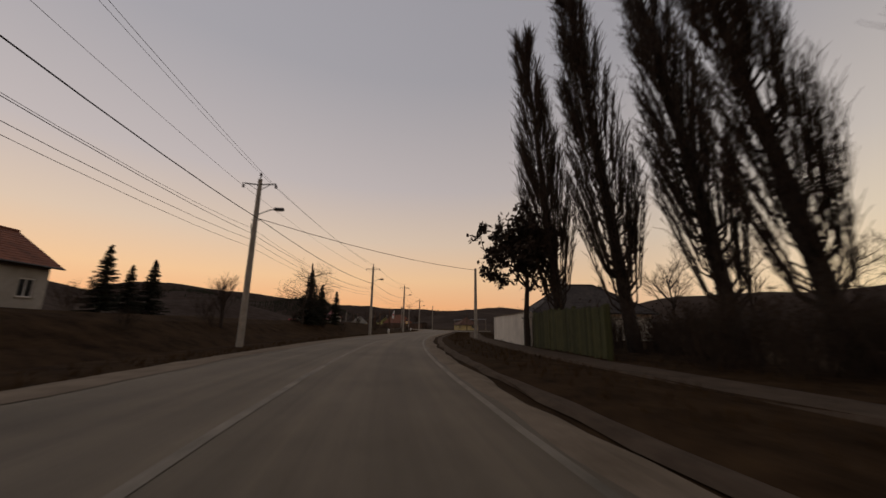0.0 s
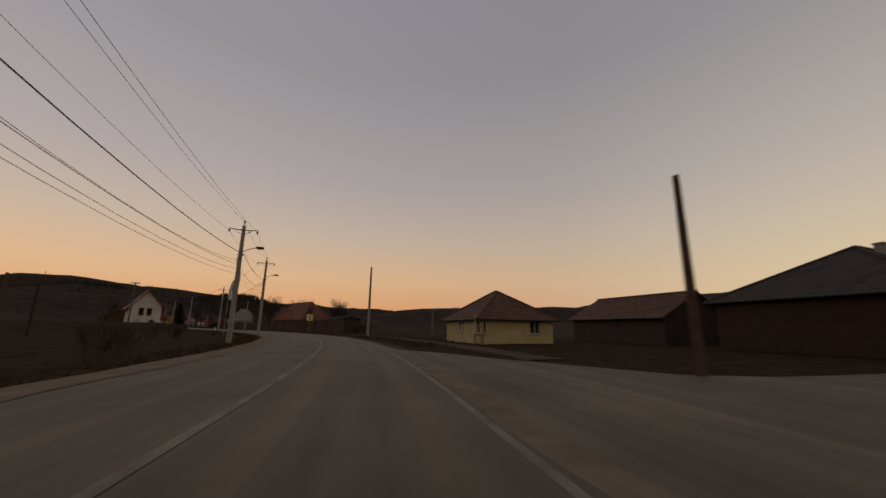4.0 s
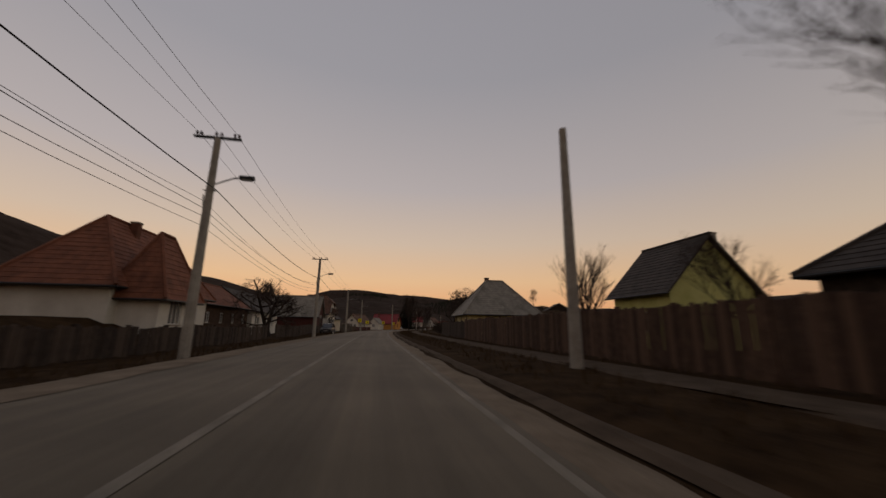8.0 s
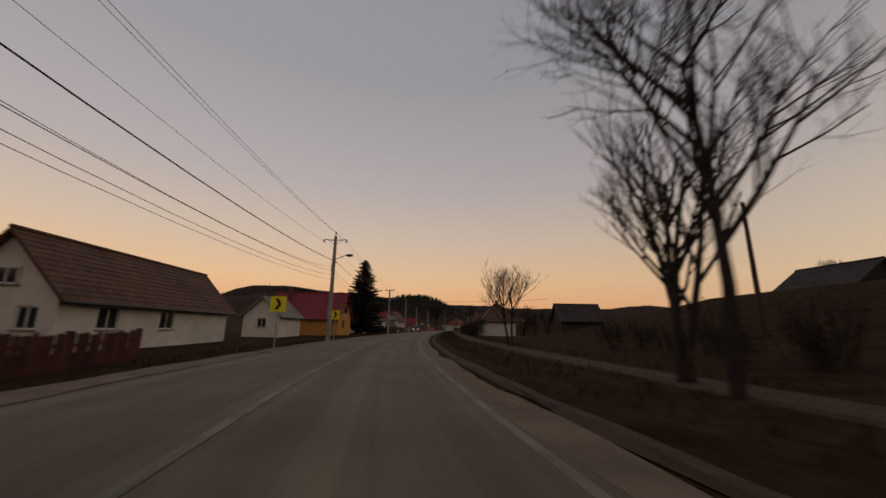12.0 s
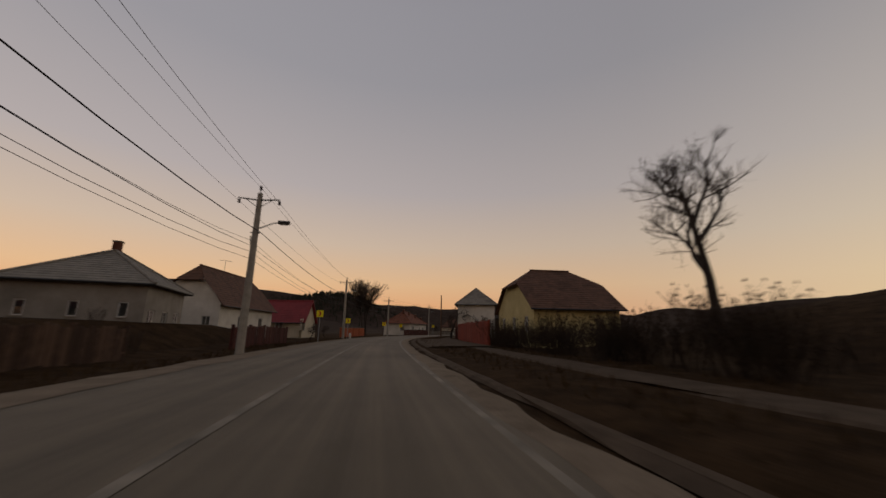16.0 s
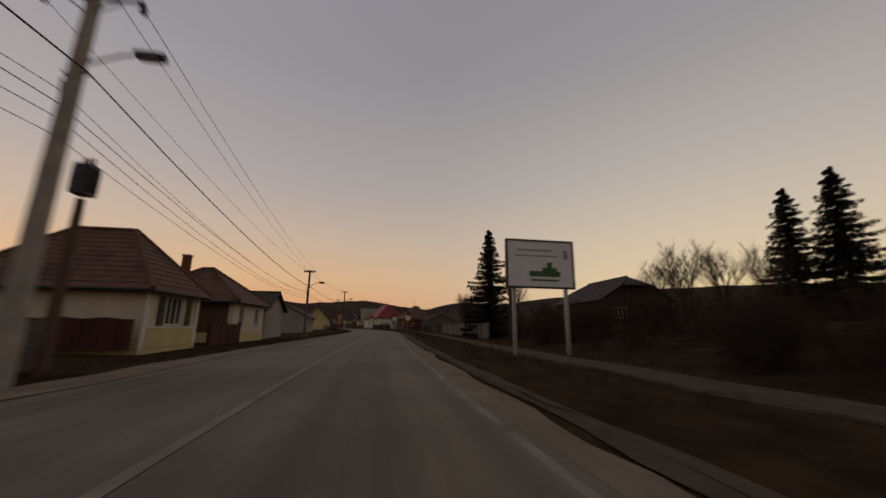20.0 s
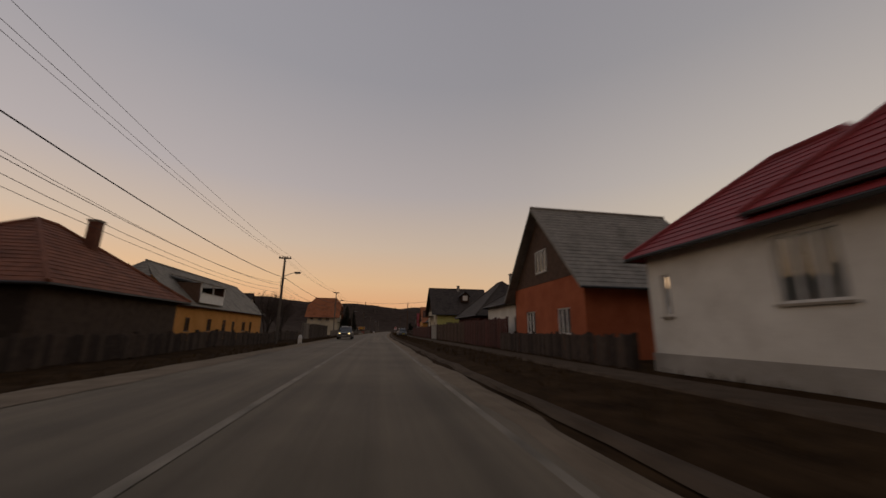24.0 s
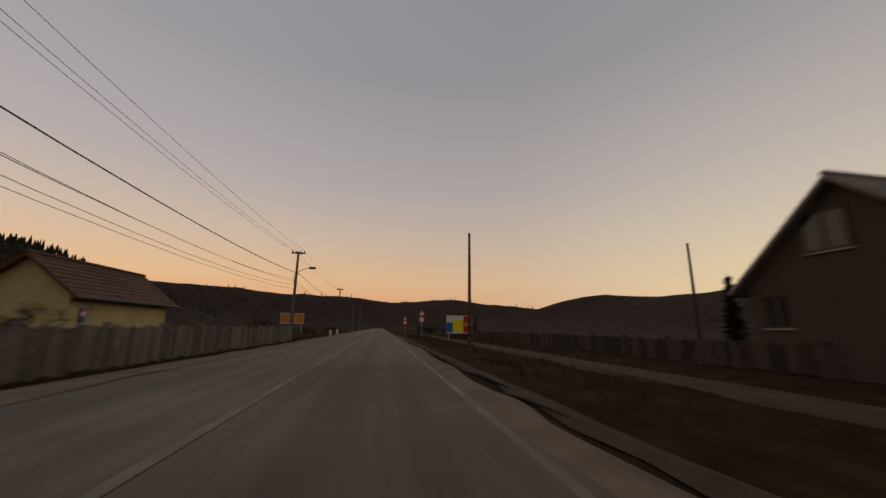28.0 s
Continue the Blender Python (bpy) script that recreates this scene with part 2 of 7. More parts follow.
def asphalt_mat(name):
    """Worn asphalt: broad stains, polished streaks along the lanes, fine stone grain."""
    m = noise_mat(name, (0.098, 0.079, 0.054), (0.158, 0.128, 0.09), scale=0.3, rough=0.7, bump=0.5, fine=70, stain=0.3, spec=0.2)
    n, l = m.node_tree.nodes, m.node_tree.links
    b = n["Principled BSDF"]
    uv = n.new("ShaderNodeUVMap")
    stretch = n.new("ShaderNodeVectorMath")
    stretch.operation = "MULTIPLY"
    stretch.inputs[1].default_value = (1.5, 0.022, 1.0)
    l.new(uv.outputs[0], stretch.inputs[0])
    streak = n.new("ShaderNodeTexNoise")
    streak.inputs["Scale"].default_value, streak.inputs["Detail"].default_value, streak.inputs["Roughness"].default_value = 1.0, 5, 0.6
    l.new(stretch.outputs[0], streak.inputs["Vector"])
    r = ramp(n, [(0.32, (0.72, 0.72, 0.72)), (0.52, (1.0, 1.0, 1.0)), (0.72, (1.38, 1.36, 1.32))], False)
    l.new(streak.outputs["Fac"], r.inputs[0])
    mx = n.new("ShaderNodeMix")
    mx.data_type, mx.blend_type = "RGBA", "MULTIPLY"
    mx.inputs[0].default_value = 1.0
    l.new(b.inputs["Base Color"].links[0].from_socket, mx.inputs[6])
    l.new(r.outputs[0], mx.inputs[7])
    l.new(mx.outputs[2], b.inputs["Base Color"])
    return m


ASPHALT = asphalt_mat("worn_asphalt")
SHOULDER = noise_mat("dusty_gravel", (0.125, 0.096, 0.066), (0.225, 0.175, 0.125), scale=1.2, rough=0.95, bump=0.9, fine=18, spec=0.1)
PAINT = noise_mat("worn_road_paint", (0.09, 0.078, 0.058), (0.25, 0.215, 0.165), scale=1.4, rough=0.7, bump=0.3, fine=30, spec=0.2)
GRASS_GROUND = noise_mat("dry_grass_ground", (0.015, 0.0085, 0.0045), (0.056, 0.033, 0.016), scale=1.1, rough=1.0, bump=1.0, fine=12, spec=0.03)
FIELD = noise_mat("brown_field", (0.024, 0.016, 0.012), (0.06, 0.043, 0.034), scale=0.06, rough=1.0, bump=1.0, fine=2.0, spec=0.03)
GRASS = noise_mat("dry_grass_blades", (0.035, 0.021, 0.01), (0.085, 0.053, 0.026), scale=0.8, rough=0.9, bump=0.0, spec=0.05)
DIRT = noise_mat("trodden_dirt", (0.055, 0.04, 0.028), (0.105, 0.077, 0.054), scale=1.6, rough=0.95, bump=0.8, fine=14, spec=0.05)
CONCRETE = noise_mat("grey_concrete", (0.2, 0.165, 0.125), (0.34, 0.29, 0.225), scale=1.5, rough=0.9, bump=0.5, fine=25, stain=0.4)
POLE_CONCRETE = noise_mat("pole_concrete", (0.24, 0.215, 0.18), (0.38, 0.345, 0.29), scale=2.5, rough=0.9, bump=0.4, fine=30)
DARK_WOOD = noise_mat("dark_weathered_wood", (0.028, 0.019, 0.014), (0.075, 0.052, 0.038), scale=4, rough=0.9, bump=0.6, fine=35, per_object=0.5)
BROWN_WOOD = noise_mat("brown_boards", (0.05, 0.028, 0.018), (0.11, 0.065, 0.042), scale=4, rough=0.9, bump=0.6, fine=35, per_object=0.55)
GREY_WOOD = noise_mat("grey_boards", (0.095, 0.078, 0.062), (0.19, 0.16, 0.13), scale=4, rough=0.9, bump=0.6, fine=35, per_object=0.55)
PALE_WOOD = noise_mat("pale_new_boards", (0.19, 0.135, 0.065), (0.30, 0.22, 0.11), scale=3, rough=0.8, bump=0.4, fine=30, per_object=0.55)
RED_WOOD = noise_mat("red_painted_boards", (0.155, 0.022, 0.012), (0.26, 0.042, 0.022), scale=3, rough=0.75, bump=0.4, fine=30, per_object=0.55)
MAROON = noise_mat("maroon_painted_boards", (0.045, 0.012, 0.009), (0.085, 0.022, 0.016), scale=3, rough=0.75, bump=0.4, fine=30, per_object=0.55)
GREEN_WOOD = noise_mat("green_painted_boards", (0.03, 0.034, 0.012), (0.06, 0.064, 0.022), scale=3, rough=0.75, bump=0.4, fine=30, per_object=0.55)
WHITE_WALL = noise_mat("white_render", (0.56, 0.52, 0.45), (0.72, 0.68, 0.60), scale=0.9, rough=0.9, bump=0.3, fine=30, stain=0.22)
CREAM_WALL = noise_mat("cream_render", (0.50, 0.43, 0.31), (0.66, 0.58, 0.44), scale=0.9, rough=0.9, bump=0.3, fine=30, stain=0.22)
YELLOW_WALL = noise_mat("yellow_render", (0.47, 0.38, 0.17), (0.60, 0.50, 0.25), scale=0.9, rough=0.9, bump=0.3, fine=30, stain=0.2)
LIME_WALL = noise_mat("yellow_green_render", (0.46, 0.44, 0.14), (0.60, 0.57, 0.22), scale=0.9, rough=0.9, bump=0.3, fine=30, stain=0.2)
ORANGE_WALL = noise_mat("orange_render", (0.48, 0.22, 0.05), (0.62, 0.30, 0.085), scale=0.9, rough=0.9, bump=0.3, fine=30, stain=0.2)
RED_WALL = noise_mat("brick_red_render", (0.30, 0.075, 0.028), (0.42, 0.12, 0.05), scale=0.9, rough=0.9, bump=0.3, fine=30, stain=0.2)
BRICK = noise_mat("bare_brown_brick", (0.095, 0.038, 0.022), (0.17, 0.07, 0.042), scale=3.0, rough=0.95, bump=0.6, fine=14, stain=0.3)
STONE = noise_mat("dark_field_stone", (0.08, 0.065, 0.05), (0.19, 0.16, 0.125), scale=4.0, rough=0.95, bump=0.8, fine=9, stain=0.4)
DARK_PANE = noise_mat("dark_window_pane", (0.012, 0.012, 0.013), (0.022, 0.022, 0.024), scale=2, rough=0.08, bump=0.0, spec=0.5)
GREY_WALL = noise_mat("grey_render", (0.26, 0.235, 0.20), (0.38, 0.345, 0.30), scale=0.9, rough=0.9, bump=0.4, fine=30, stain=0.35)
BROWN_TILE = tile_mat("brown_clay_tiles", (0.075, 0.038, 0.024), (0.155, 0.078, 0.048))
RED_TILE = tile_mat("old_red_tiles", (0.12, 0.042, 0.022), (0.23, 0.085, 0.045))
ORANGE_TILE = tile_mat("orange_clay_tiles", (0.25, 0.085, 0.035), (0.38, 0.14, 0.06))
WINE_METAL = noise_mat("wine_red_metal_roof", (0.16, 0.012, 0.014), (0.24, 0.021, 0.022), scale=1.0, rough=0.55, bump=0.2, fine=8, spec=0.4)
GREY_ROOF = tile_mat("grey_cement_roof", (0.17, 0.155, 0.13), (0.28, 0.255, 0.215))
DARK_ROOF = tile_mat("dark_shingle_roof", (0.035, 0.028, 0.024), (0.075, 0.06, 0.05))
WHITE_FRAME = noise_mat("white_window_paint", (0.5, 0.48, 0.44), (0.66, 0.64, 0.6), scale=5, rough=0.5, bump=0.1)
BROWN_FRAME = noise_mat("brown_window_paint", (0.06, 0.035, 0.02), (0.11, 0.065, 0.04), scale=5, rough=0.6, bump=0.2)
GLASS = glass_mat("window_glass")
CAR_GLASS = glass_mat("car_glass", (0.2, 0.22, 0.24))
BARK = noise_mat("dark_bark", (0.022, 0.016, 0.012), (0.058, 0.043, 0.033), scale=5, rough=0.95, bump=0.8, fine=25)
TWIG = noise_mat("bare_twigs", (0.03, 0.02, 0.015), (0.07, 0.048, 0.035), scale=3, rough=0.95, bump=0.0)
NEEDLE = noise_mat("spruce_needles", (0.010, 0.012, 0.007), (0.026, 0.028, 0.014), scale=1.5, rough=0.9, bump=0.0)
SHRUB = noise_mat("withered_shrubs", (0.024, 0.016, 0.011), (0.06, 0.040, 0.026), scale=1.2, rough=0.95, bump=0.0)
STEEL = noise_mat("galvanised_steel", (0.28, 0.28, 0.28), (0.42, 0.42, 0.42), scale=6, rough=0.5, bump=0.1, metal=0.8)
DARK_STEEL = noise_mat("dark_steel", (0.03, 0.03, 0.03), (0.06, 0.06, 0.06), scale=6, rough=0.5, bump=0.1, metal=0.5)
CABLE = noise_mat("cable_sheath", (0.02, 0.018, 0.018), (0.04, 0.036, 0.036), scale=3, rough=0.7, bump=0.0)
PORCELAIN = noise_mat("brown_porcelain", (0.05, 0.025, 0.02), (0.09, 0.05, 0.04), scale=6, rough=0.3, bump=0.0)
SIGN_YELLOW = noise_mat("fluorescent_yellow_sheet", (0.86, 0.70, 0.01), (0.92, 0.78, 0.02), scale=2, rough=0.4, bump=0.0)
SIGN_RED = noise_mat("red_sheet", (0.42, 0.015, 0.02), (0.52, 0.025, 0.03), scale=2, rough=0.4, bump=0.0)
SIGN_WHITE = noise_mat("white_sheet", (0.62, 0.62, 0.6), (0.74, 0.74, 0.72), scale=2, rough=0.45, bump=0.0)
SIGN_BLUE = noise_mat("blue_sheet", (0.02, 0.10, 0.34), (0.03, 0.14, 0.42), scale=2, rough=0.4, bump=0.0)
SIGN_BLACK = noise_mat("black_print", (0.012, 0.012, 0.012), (0.025, 0.025, 0.025), scale=4, rough=0.5, bump=0.0)
SOLAR = noise_mat("solar_cell", (0.025, 0.03, 0.04), (0.05, 0.055, 0.065), scale=4, rough=0.25, bump=0.0)
POSTER_GREEN = noise_mat("poster_green", (0.04, 0.10, 0.035), (0.07, 0.16, 0.05), scale=3, rough=0.6, bump=0.0)
SILVER = noise_mat("silver_car_paint", (0.085, 0.085, 0.086), (0.115, 0.115, 0.116), scale=1, rough=0.35, bump=0.0, metal=0.3, coords="Object")
BLUE_GREY = noise_mat("blue_grey_car_paint", (0.095, 0.10, 0.112), (0.125, 0.132, 0.145), scale=1, rough=0.35, bump=0.0, metal=0.3, coords="Object")
OLIVE = noise_mat("dark_olive_car_paint", (0.10, 0.085, 0.05), (0.13, 0.11, 0.07), scale=1, rough=0.35, bump=0.0, metal=0.2, coords="Object")
BLACK_PAINT = noise_mat("black_car_paint", (0.012, 0.012, 0.014), (0.02, 0.02, 0.022), scale=1, rough=0.3, bump=0.0, coords="Object")
WHITE_PAINT = noise_mat("white_car_paint", (0.5, 0.5, 0.5), (0.58, 0.58, 0.58), scale=1, rough=0.35, bump=0.0, coords="Object")
RUBBER = noise_mat("black_rubber", (0.012, 0.012, 0.012), (0.03, 0.03, 0.03), scale=10, rough=0.9, bump=0.2)
HEADLIGHT = glow_mat("lit_headlight", (1.0, 0.74, 0.3), 2.0)
LAMP_OFF = noise_mat("lamp_lens", (0.3, 0.28, 0.24), (0.4, 0.38, 0.34), scale=5, rough=0.3, bump=0.0)


# ---------------------------------------------------------------- mesh helpers
class Shape:
    """Collects vertices and faces of one mesh."""

    def __init__(self):
        self.v, self.f = [], []

    def poly(self, *pts):
        i = len(self.v)
        self.v += [tuple(p) for p in pts]
        self.f.append(tuple(range(i, i + len(pts))))

    def box(self, x0, x1, y0, y1, z0, z1):
        i = len(self.v)
        self.v += [(x, y, z) for z in (z0, z1) for x, y in ((x0, y0), (x1, y0), (x1, y1), (x0, y1))]
        self.f += [tuple(i + k for k in q) for q in ((3, 2, 1, 0), (4, 5, 6, 7), (0, 1, 5, 4), (1, 2, 6, 5), (2, 3, 7, 6), (3, 0, 4, 7))]

    def rod(self, a, b, r0, r1, n=6, caps=True):
        a, b = Vector(a), Vector(b)
        d = (b - a)
        if d.length < 1e-6:
            return
        d.normalize()
        u = d.orthogonal().normalized()
        w = d.cross(u)
        i = len(self.v)
        for p, r in ((a, r0), (b, r1)):
            for k in range(n):
                q = p + (u * math.cos(2 * math.pi * k / n) + w * math.sin(2 * math.pi * k / n)) * r
                self.v.append((q.x, q.y, q.z))
        for k in range(n):
            j = (k + 1) % n
            self.f.append((i + k, i + j, i + n + j, i + n + k))
        if caps:
            self.f += [tuple(i + k for k in range(n - 1, -1, -1)), tuple(i + n + k for k in range(n))]

    def prism(self, outline, axis, lo, hi):
        """An outline in the two other axes, drawn out along axis from lo to hi."""
        def put(a, b, c):
            return {"x": (c, a, b), "y": (a, c, b), "z": (a, b, c)}[axis]
        n, i = len(outline), len(self.v)
        self.v += [put(a, b, c) for c in (lo, hi) for a, b in outline]
        self.f.append(tuple(i + k for k in range(n - 1, -1, -1)))
        self.f.append(tuple(i + n + k for k in range(n)))
        for k in range(n):
            j = (k + 1) % n
            self.f.append((i + k, i + j, i + n + j, i + n + k))

    def mesh(self, name, material, smooth=False):
        me = bpy.data.meshes.new(name)
        me.from_pydata(self.v, [], self.f)
        bm = bmesh.new()
        bm.from_mesh(me)
        if len(bm.faces) < 6000:
            bmesh.ops.recalc_face_normals(bm, faces=bm.faces)
            bm.to_mesh(me)
        bm.free()
        me.materials.append(material)
        if smooth:
            me.polygons.foreach_set("use_smooth", [True] * len(me.polygons))
        return me


def part(name, shape, material, parent, label="", smooth=False, kind=""):
    ob = new(name, shape if isinstance(shape, bpy.types.Mesh) else shape.mesh(name, material, smooth))
    ob.parent = parent
    return tagged(ob, label, kind=kind)


def thing(name, m, label, category, group="", kind=""):
    ob = new(name)
    ob.empty_display_size = 0.3
    ob.matrix_basis = m
    return tagged(ob, label, category, group, kind)


# ---------------------------------------------------------------- the road's line
ROAD_TURN = [0.0, -3.9, -7.4, -10.9, -14.4, -15.6, -14.4, -11.7, -8.4, -5.6, -1.8, 3.5, 9.8, 15.2, 19.0, 22.3, 25.0, 26.5, 26.6, 26.4, 26.0, 25.1, 24.6, 23.5, 20.9, 17.5, 14.0, 10.9, 8.4, 6.6, 5.5, 5.2, 5.2, 5.2, 4.6, 3.7, 2.3, -0.7, -5.8, -11.1, -15.7, -20.4, -24.3, -26.4, -27.6, -28.6, -29.6, -29.9, -29.3, -27.3, -24.2, -20.3, -16.5, -13.7, -12.7, -12.9, -13.5, -13.5, -13.4, -13.5, -13.9, -14.5, -15.0, -15.3, -15.4, -15.7]
STEP = 12.0
RS = np.arange(-400.0, 1500.0, 1.0)
RH = np.radians(np.interp(RS, np.arange(len(ROAD_TURN)) * STEP, ROAD_TURN))
RMID = (RH[1:] + RH[:-1]) / 2
RX = np.concatenate([[0.0], np.cumsum(-np.sin(RMID))])
RY = np.concatenate([[0.0], np.cumsum(np.cos(RMID))])
RX, RY = RX - np.interp(0.0, RS, RX), RY - np.interp(0.0, RS, RY)


def at(s, d, z=0.0):
    """The place s metres along the road and d metres to the right of the driven line."""
    h = float(np.interp(s, RS, RH))
    return Vector((float(np.interp(s, RS, RX)) + d * math.cos(h), float(np.interp(s, RS, RY)) + d * math.sin(h), z))


def turn_at(s):
    return math.degrees(float(np.interp(s, RS, RH)))


def stand(s, d, z=0.0, turn=0.0, scale=1.0):
    """A pose at (s, d): x to the road's right, y along it."""
    return Matrix.LocRotScale(at(s, d, z), Euler((0, 0, radians(turn_at(s) + turn))), (scale,) * 3)


def ease(a, b, x):
    t = min(1.0, max(0.0, (x - a) / (b - a)))
    return t * t * (3 - 2 * t)


def ground_z(s, d):
    """Height of the ground beside the road."""
    z = -0.06
    if d < -5.3:
        z = -0.04 - 0.10 * ease(-5.3, -6.2, d)
        z += 1.7 * ease(-8.5, -14.0, d) * (ease(-60, -20, s) - ease(62, 96, s))
        z += 1.5 * ease(-9.6, -14.0, d) * (ease(165, 190, s) - ease(236, 250, s) + ease(398, 412, s) - ease(436, 450, s))
        z += 0.25 * noise.noise((s * 0.11, d * 0.23, 3.0)) * ease(-6.5, -9, d)
    elif d > 2.3:
        ditch = 1 - ease(80, 87, s) + ease(114, 120, s)
        z = -0.05 - 0.09 * ditch * ease(2.15, 2.5, d) + 0.09 * ditch * ease(2.75, 3.4, d)
        z += 0.06 * noise.noise((s * 0.2, d * 0.5, 7.0)) * ease(3.0, 4.5, d)
        z += 6.4 * ease(9, 46, d) * (ease(262, 300, s) - ease(343, 366, s))
        z += 4.6 * ease(12, 38, d) * (ease(372, 395, s) - ease(425, 440, s))
        z += 1.6 * ease(10, 20, d) * (ease(515, 535, s) - ease(590, 605, s))
    if abs(d) > 40:
        z += (-0.9 - z) * ease(40, 55, abs(d))
    return z


def strip(name, d_edges, s0, s1, material, z=0.0, step=4.0, category="road", label="", kind="structure", heights=None, wobble=0.0, span=None):
    """A band that follows the road between the given offsets."""
    sh = Shape()
    ss = np.arange(s0, s1 + 0.01, step)
    n = len(d_edges)
    for s in ss:
        for k, d in enumerate(d_edges):
            if span:
                lo, hi = span(d)
                s_here = lo + (hi - lo) * (s - s0) / (s1 - s0)
            else:
                s_here = s
            if wobble:
                d = d + wobble * (noise.noise((s * 0.45, k * 3.7, len(name))) + 0.5 * noise.noise((s * 1.7, k * 2.1, 4.0)))
            sh.v.append(tuple(at(s_here, d, heights(s_here, d) if heights else (z[k] if isinstance(z, (list, tuple)) else z))))
    for i in range(len(ss) - 1):
        for k in range(n - 1):
            a = i * n + k
            sh.f.append((a, a + 1, a + n + 1, a + n))
    ob = new(name, sh.mesh(name, material))
    uv = ob.data.uv_layers.new(name="along")
    spots = [(d, s) for s in ss for d in d_edges]
    for lp in ob.data.loops:
        uv.data[lp.index].uv = spots[lp.vertex_index]
    return tagged(ob, label, category, kind=kind)


# ---------------------------------------------------------------- ground, road, hills
strip("ground", [-55, -48, -42, -36, -30, -25, -21, -18, -15.5, -13.5, -12, -10.5, -9, -7.8, -6.8, -6.2, -5.7, -5.3, -5.0, -1.5, 2.0, 2.15, 2.35, 2.5, 2.75, 3.0, 3.4, 4.2, 4.8, 5.6, 6.4, 7.2, 8, 9, 10.5, 12, 14, 16, 19, 23, 28, 34, 42, 48, 55],
      -120, 1180, GRASS_GROUND, category="ground", label="rough dry winter grass beside the road", heights=ground_z)
road = strip("road", [-5.15, -4.4, -1.5, 1.5, 2.0], -120, 1180, ASPHALT, z=[-0.02, 0.0, 0.035, 0.0, -0.01], label="worn grey asphalt two-lane village road")
strip("shoulder_left", [-6.1, -5.5, -4.72], -120, 1180, SHOULDER, z=[-0.07, 0.004, 0.002], category="shoulder", label="pale dusty gravel shoulder", wobble=0.22, step=0.8)
strip("shoulder_right", [1.72, 2.06, 2.36], -120, 1180, SHOULDER, z=[-0.004, 0.004, -0.07], category="shoulder", label="pale dusty gravel shoulder", wobble=0.2, step=0.8)
strip("centre_line", [-1.57, -1.44], -120, 1180, PAINT, z=0.041, category="road marking", label="worn white centre line on asphalt")
strip("edge_line_right", [1.5, 1.61], -120, 1180, PAINT, z=0.0, category="road marking", label="worn white edge line on asphalt")
strip("side_road", [1.95, 2.3, 3, 4, 5, 6, 8, 10, 12, 15, 22, 30], 82, 118, ASPHALT, z=[-0.012, -0.01, -0.015, -0.015, -0.015, -0.015, -0.01, -0.01, -0.005, 0.0, 0.01, 0.02], step=1.0, span=lambda d: (84 + 13 * ease(1, 13, d) + 0.5 * noise.noise((d * 0.9, 3.0, 1.0)), 121 - 12 * ease(1, 9, d) + 0.5 * noise.noise((d * 0.9, 8.0, 1.0))), category="road", label="dusty asphalt mouth of a side road")
for a, b in ((-30, 88), (114, 520), (520, 860)):
    strip("footpath", [6.1, 6.2, 7.6, 7.7], a, b, DIRT, z=[-0.07, 0.0, 0.0, -0.07], category="footpath", label="pale trodden footpath beyond the verge", wobble=0.22, step=2.0)
    strip("gutter_lip", [2.62, 2.74, 2.86, 3.05], a, b, DIRT, z=[-0.12, -0.06, -0.06, -0.1], category="gutter", label="earthy raised lip of the roadside ditch", wobble=0.2, step=1.2)


strip("forecourt", [3.3, 3.6, 5.5, 8.0, 8.4], 430, 456, DIRT, z=[-0.04, 0.03, 0.075, 0.085, 0.02], category="forecourt", label="dusty paved forecourt before the red fence")


# rounded hills on both sides of the valley and across its far end: place, radius, height
HILLS = [(95.0, 395.0, 75.0, 15.0), (170.0, 490.0, 85.0, 17.0)]
for k in range(8):
    mid = at((220 * k - 200) * 1.03, 0)
    for off, radius, heights in ((-420, 150, (45, 40, 85, 60, 0, 45, 5, 75)), (-800, 240, (45, 60, 145, 0, 80, 50, 5, 100)),
                                 (420, 150, (45, 45, 0, 10, 0, 45, 30, 55)), (800, 240, (45, 105, 40, 25, 55, 45, 60, 40))):
        HILLS.append((mid.x + off, mid.y, radius, heights[k]))
    HILLS.append((300.0 * k - 1100, 1800.0, 230.0, (135, 120, 90, 65, 60, 45, 55, 40)[k]))
    HILLS.append((300.0 * k - 950, 2300.0, 320.0, (60, 10, 40, 50, 60, 45, 85, 45)[k]))


def hill_z(x, y):
    z = 0.0
    for hx, hy, radius, height in HILLS:
        q = ((x - hx) ** 2 + (y - hy) ** 2) / radius ** 2
        if q < 9:
            z += height * math.exp(-q)
    far = max(0.0, math.hypot(x, y - 600) - 2300)
    z += 0.035 * far
    z *= 1 + 0.10 * noise.noise((x * 0.006, y * 0.006, 5.0)) + 0.05 * noise.noise((x * 0.02, y * 0.02, 1.0))
    return -1.2 + z


axis_x = np.concatenate([[-4800, -3800, -3000, -2400], np.arange(-2000, -800, 50), np.arange(-800, 800, 25), np.arange(800, 2000, 50), [2400, 3000, 3800, 4800]])
axis_y = np.concatenate([[-4800, -3500, -2500, -1800], np.arange(-1200, -300, 80), np.arange(-300, 1300, 30), np.arange(1300, 3200, 45), [3600, 4200, 4800]])
land = Shape()
for y in axis_y:
    for x in axis_x:
        land.v.append((float(x), float(y), hill_z(float(x), float(y))))
nx = len(axis_x)
for j in range(len(axis_y) - 1):
    for i in range(nx - 1):
        a = j * nx + i
        land.f.append((a, a + 1, a + nx + 1, a + nx))
tagged(new("hills", land.mesh("hills", FIELD, True)), "dark brown hills round the valley under dusk sky", "hills", kind="structure")


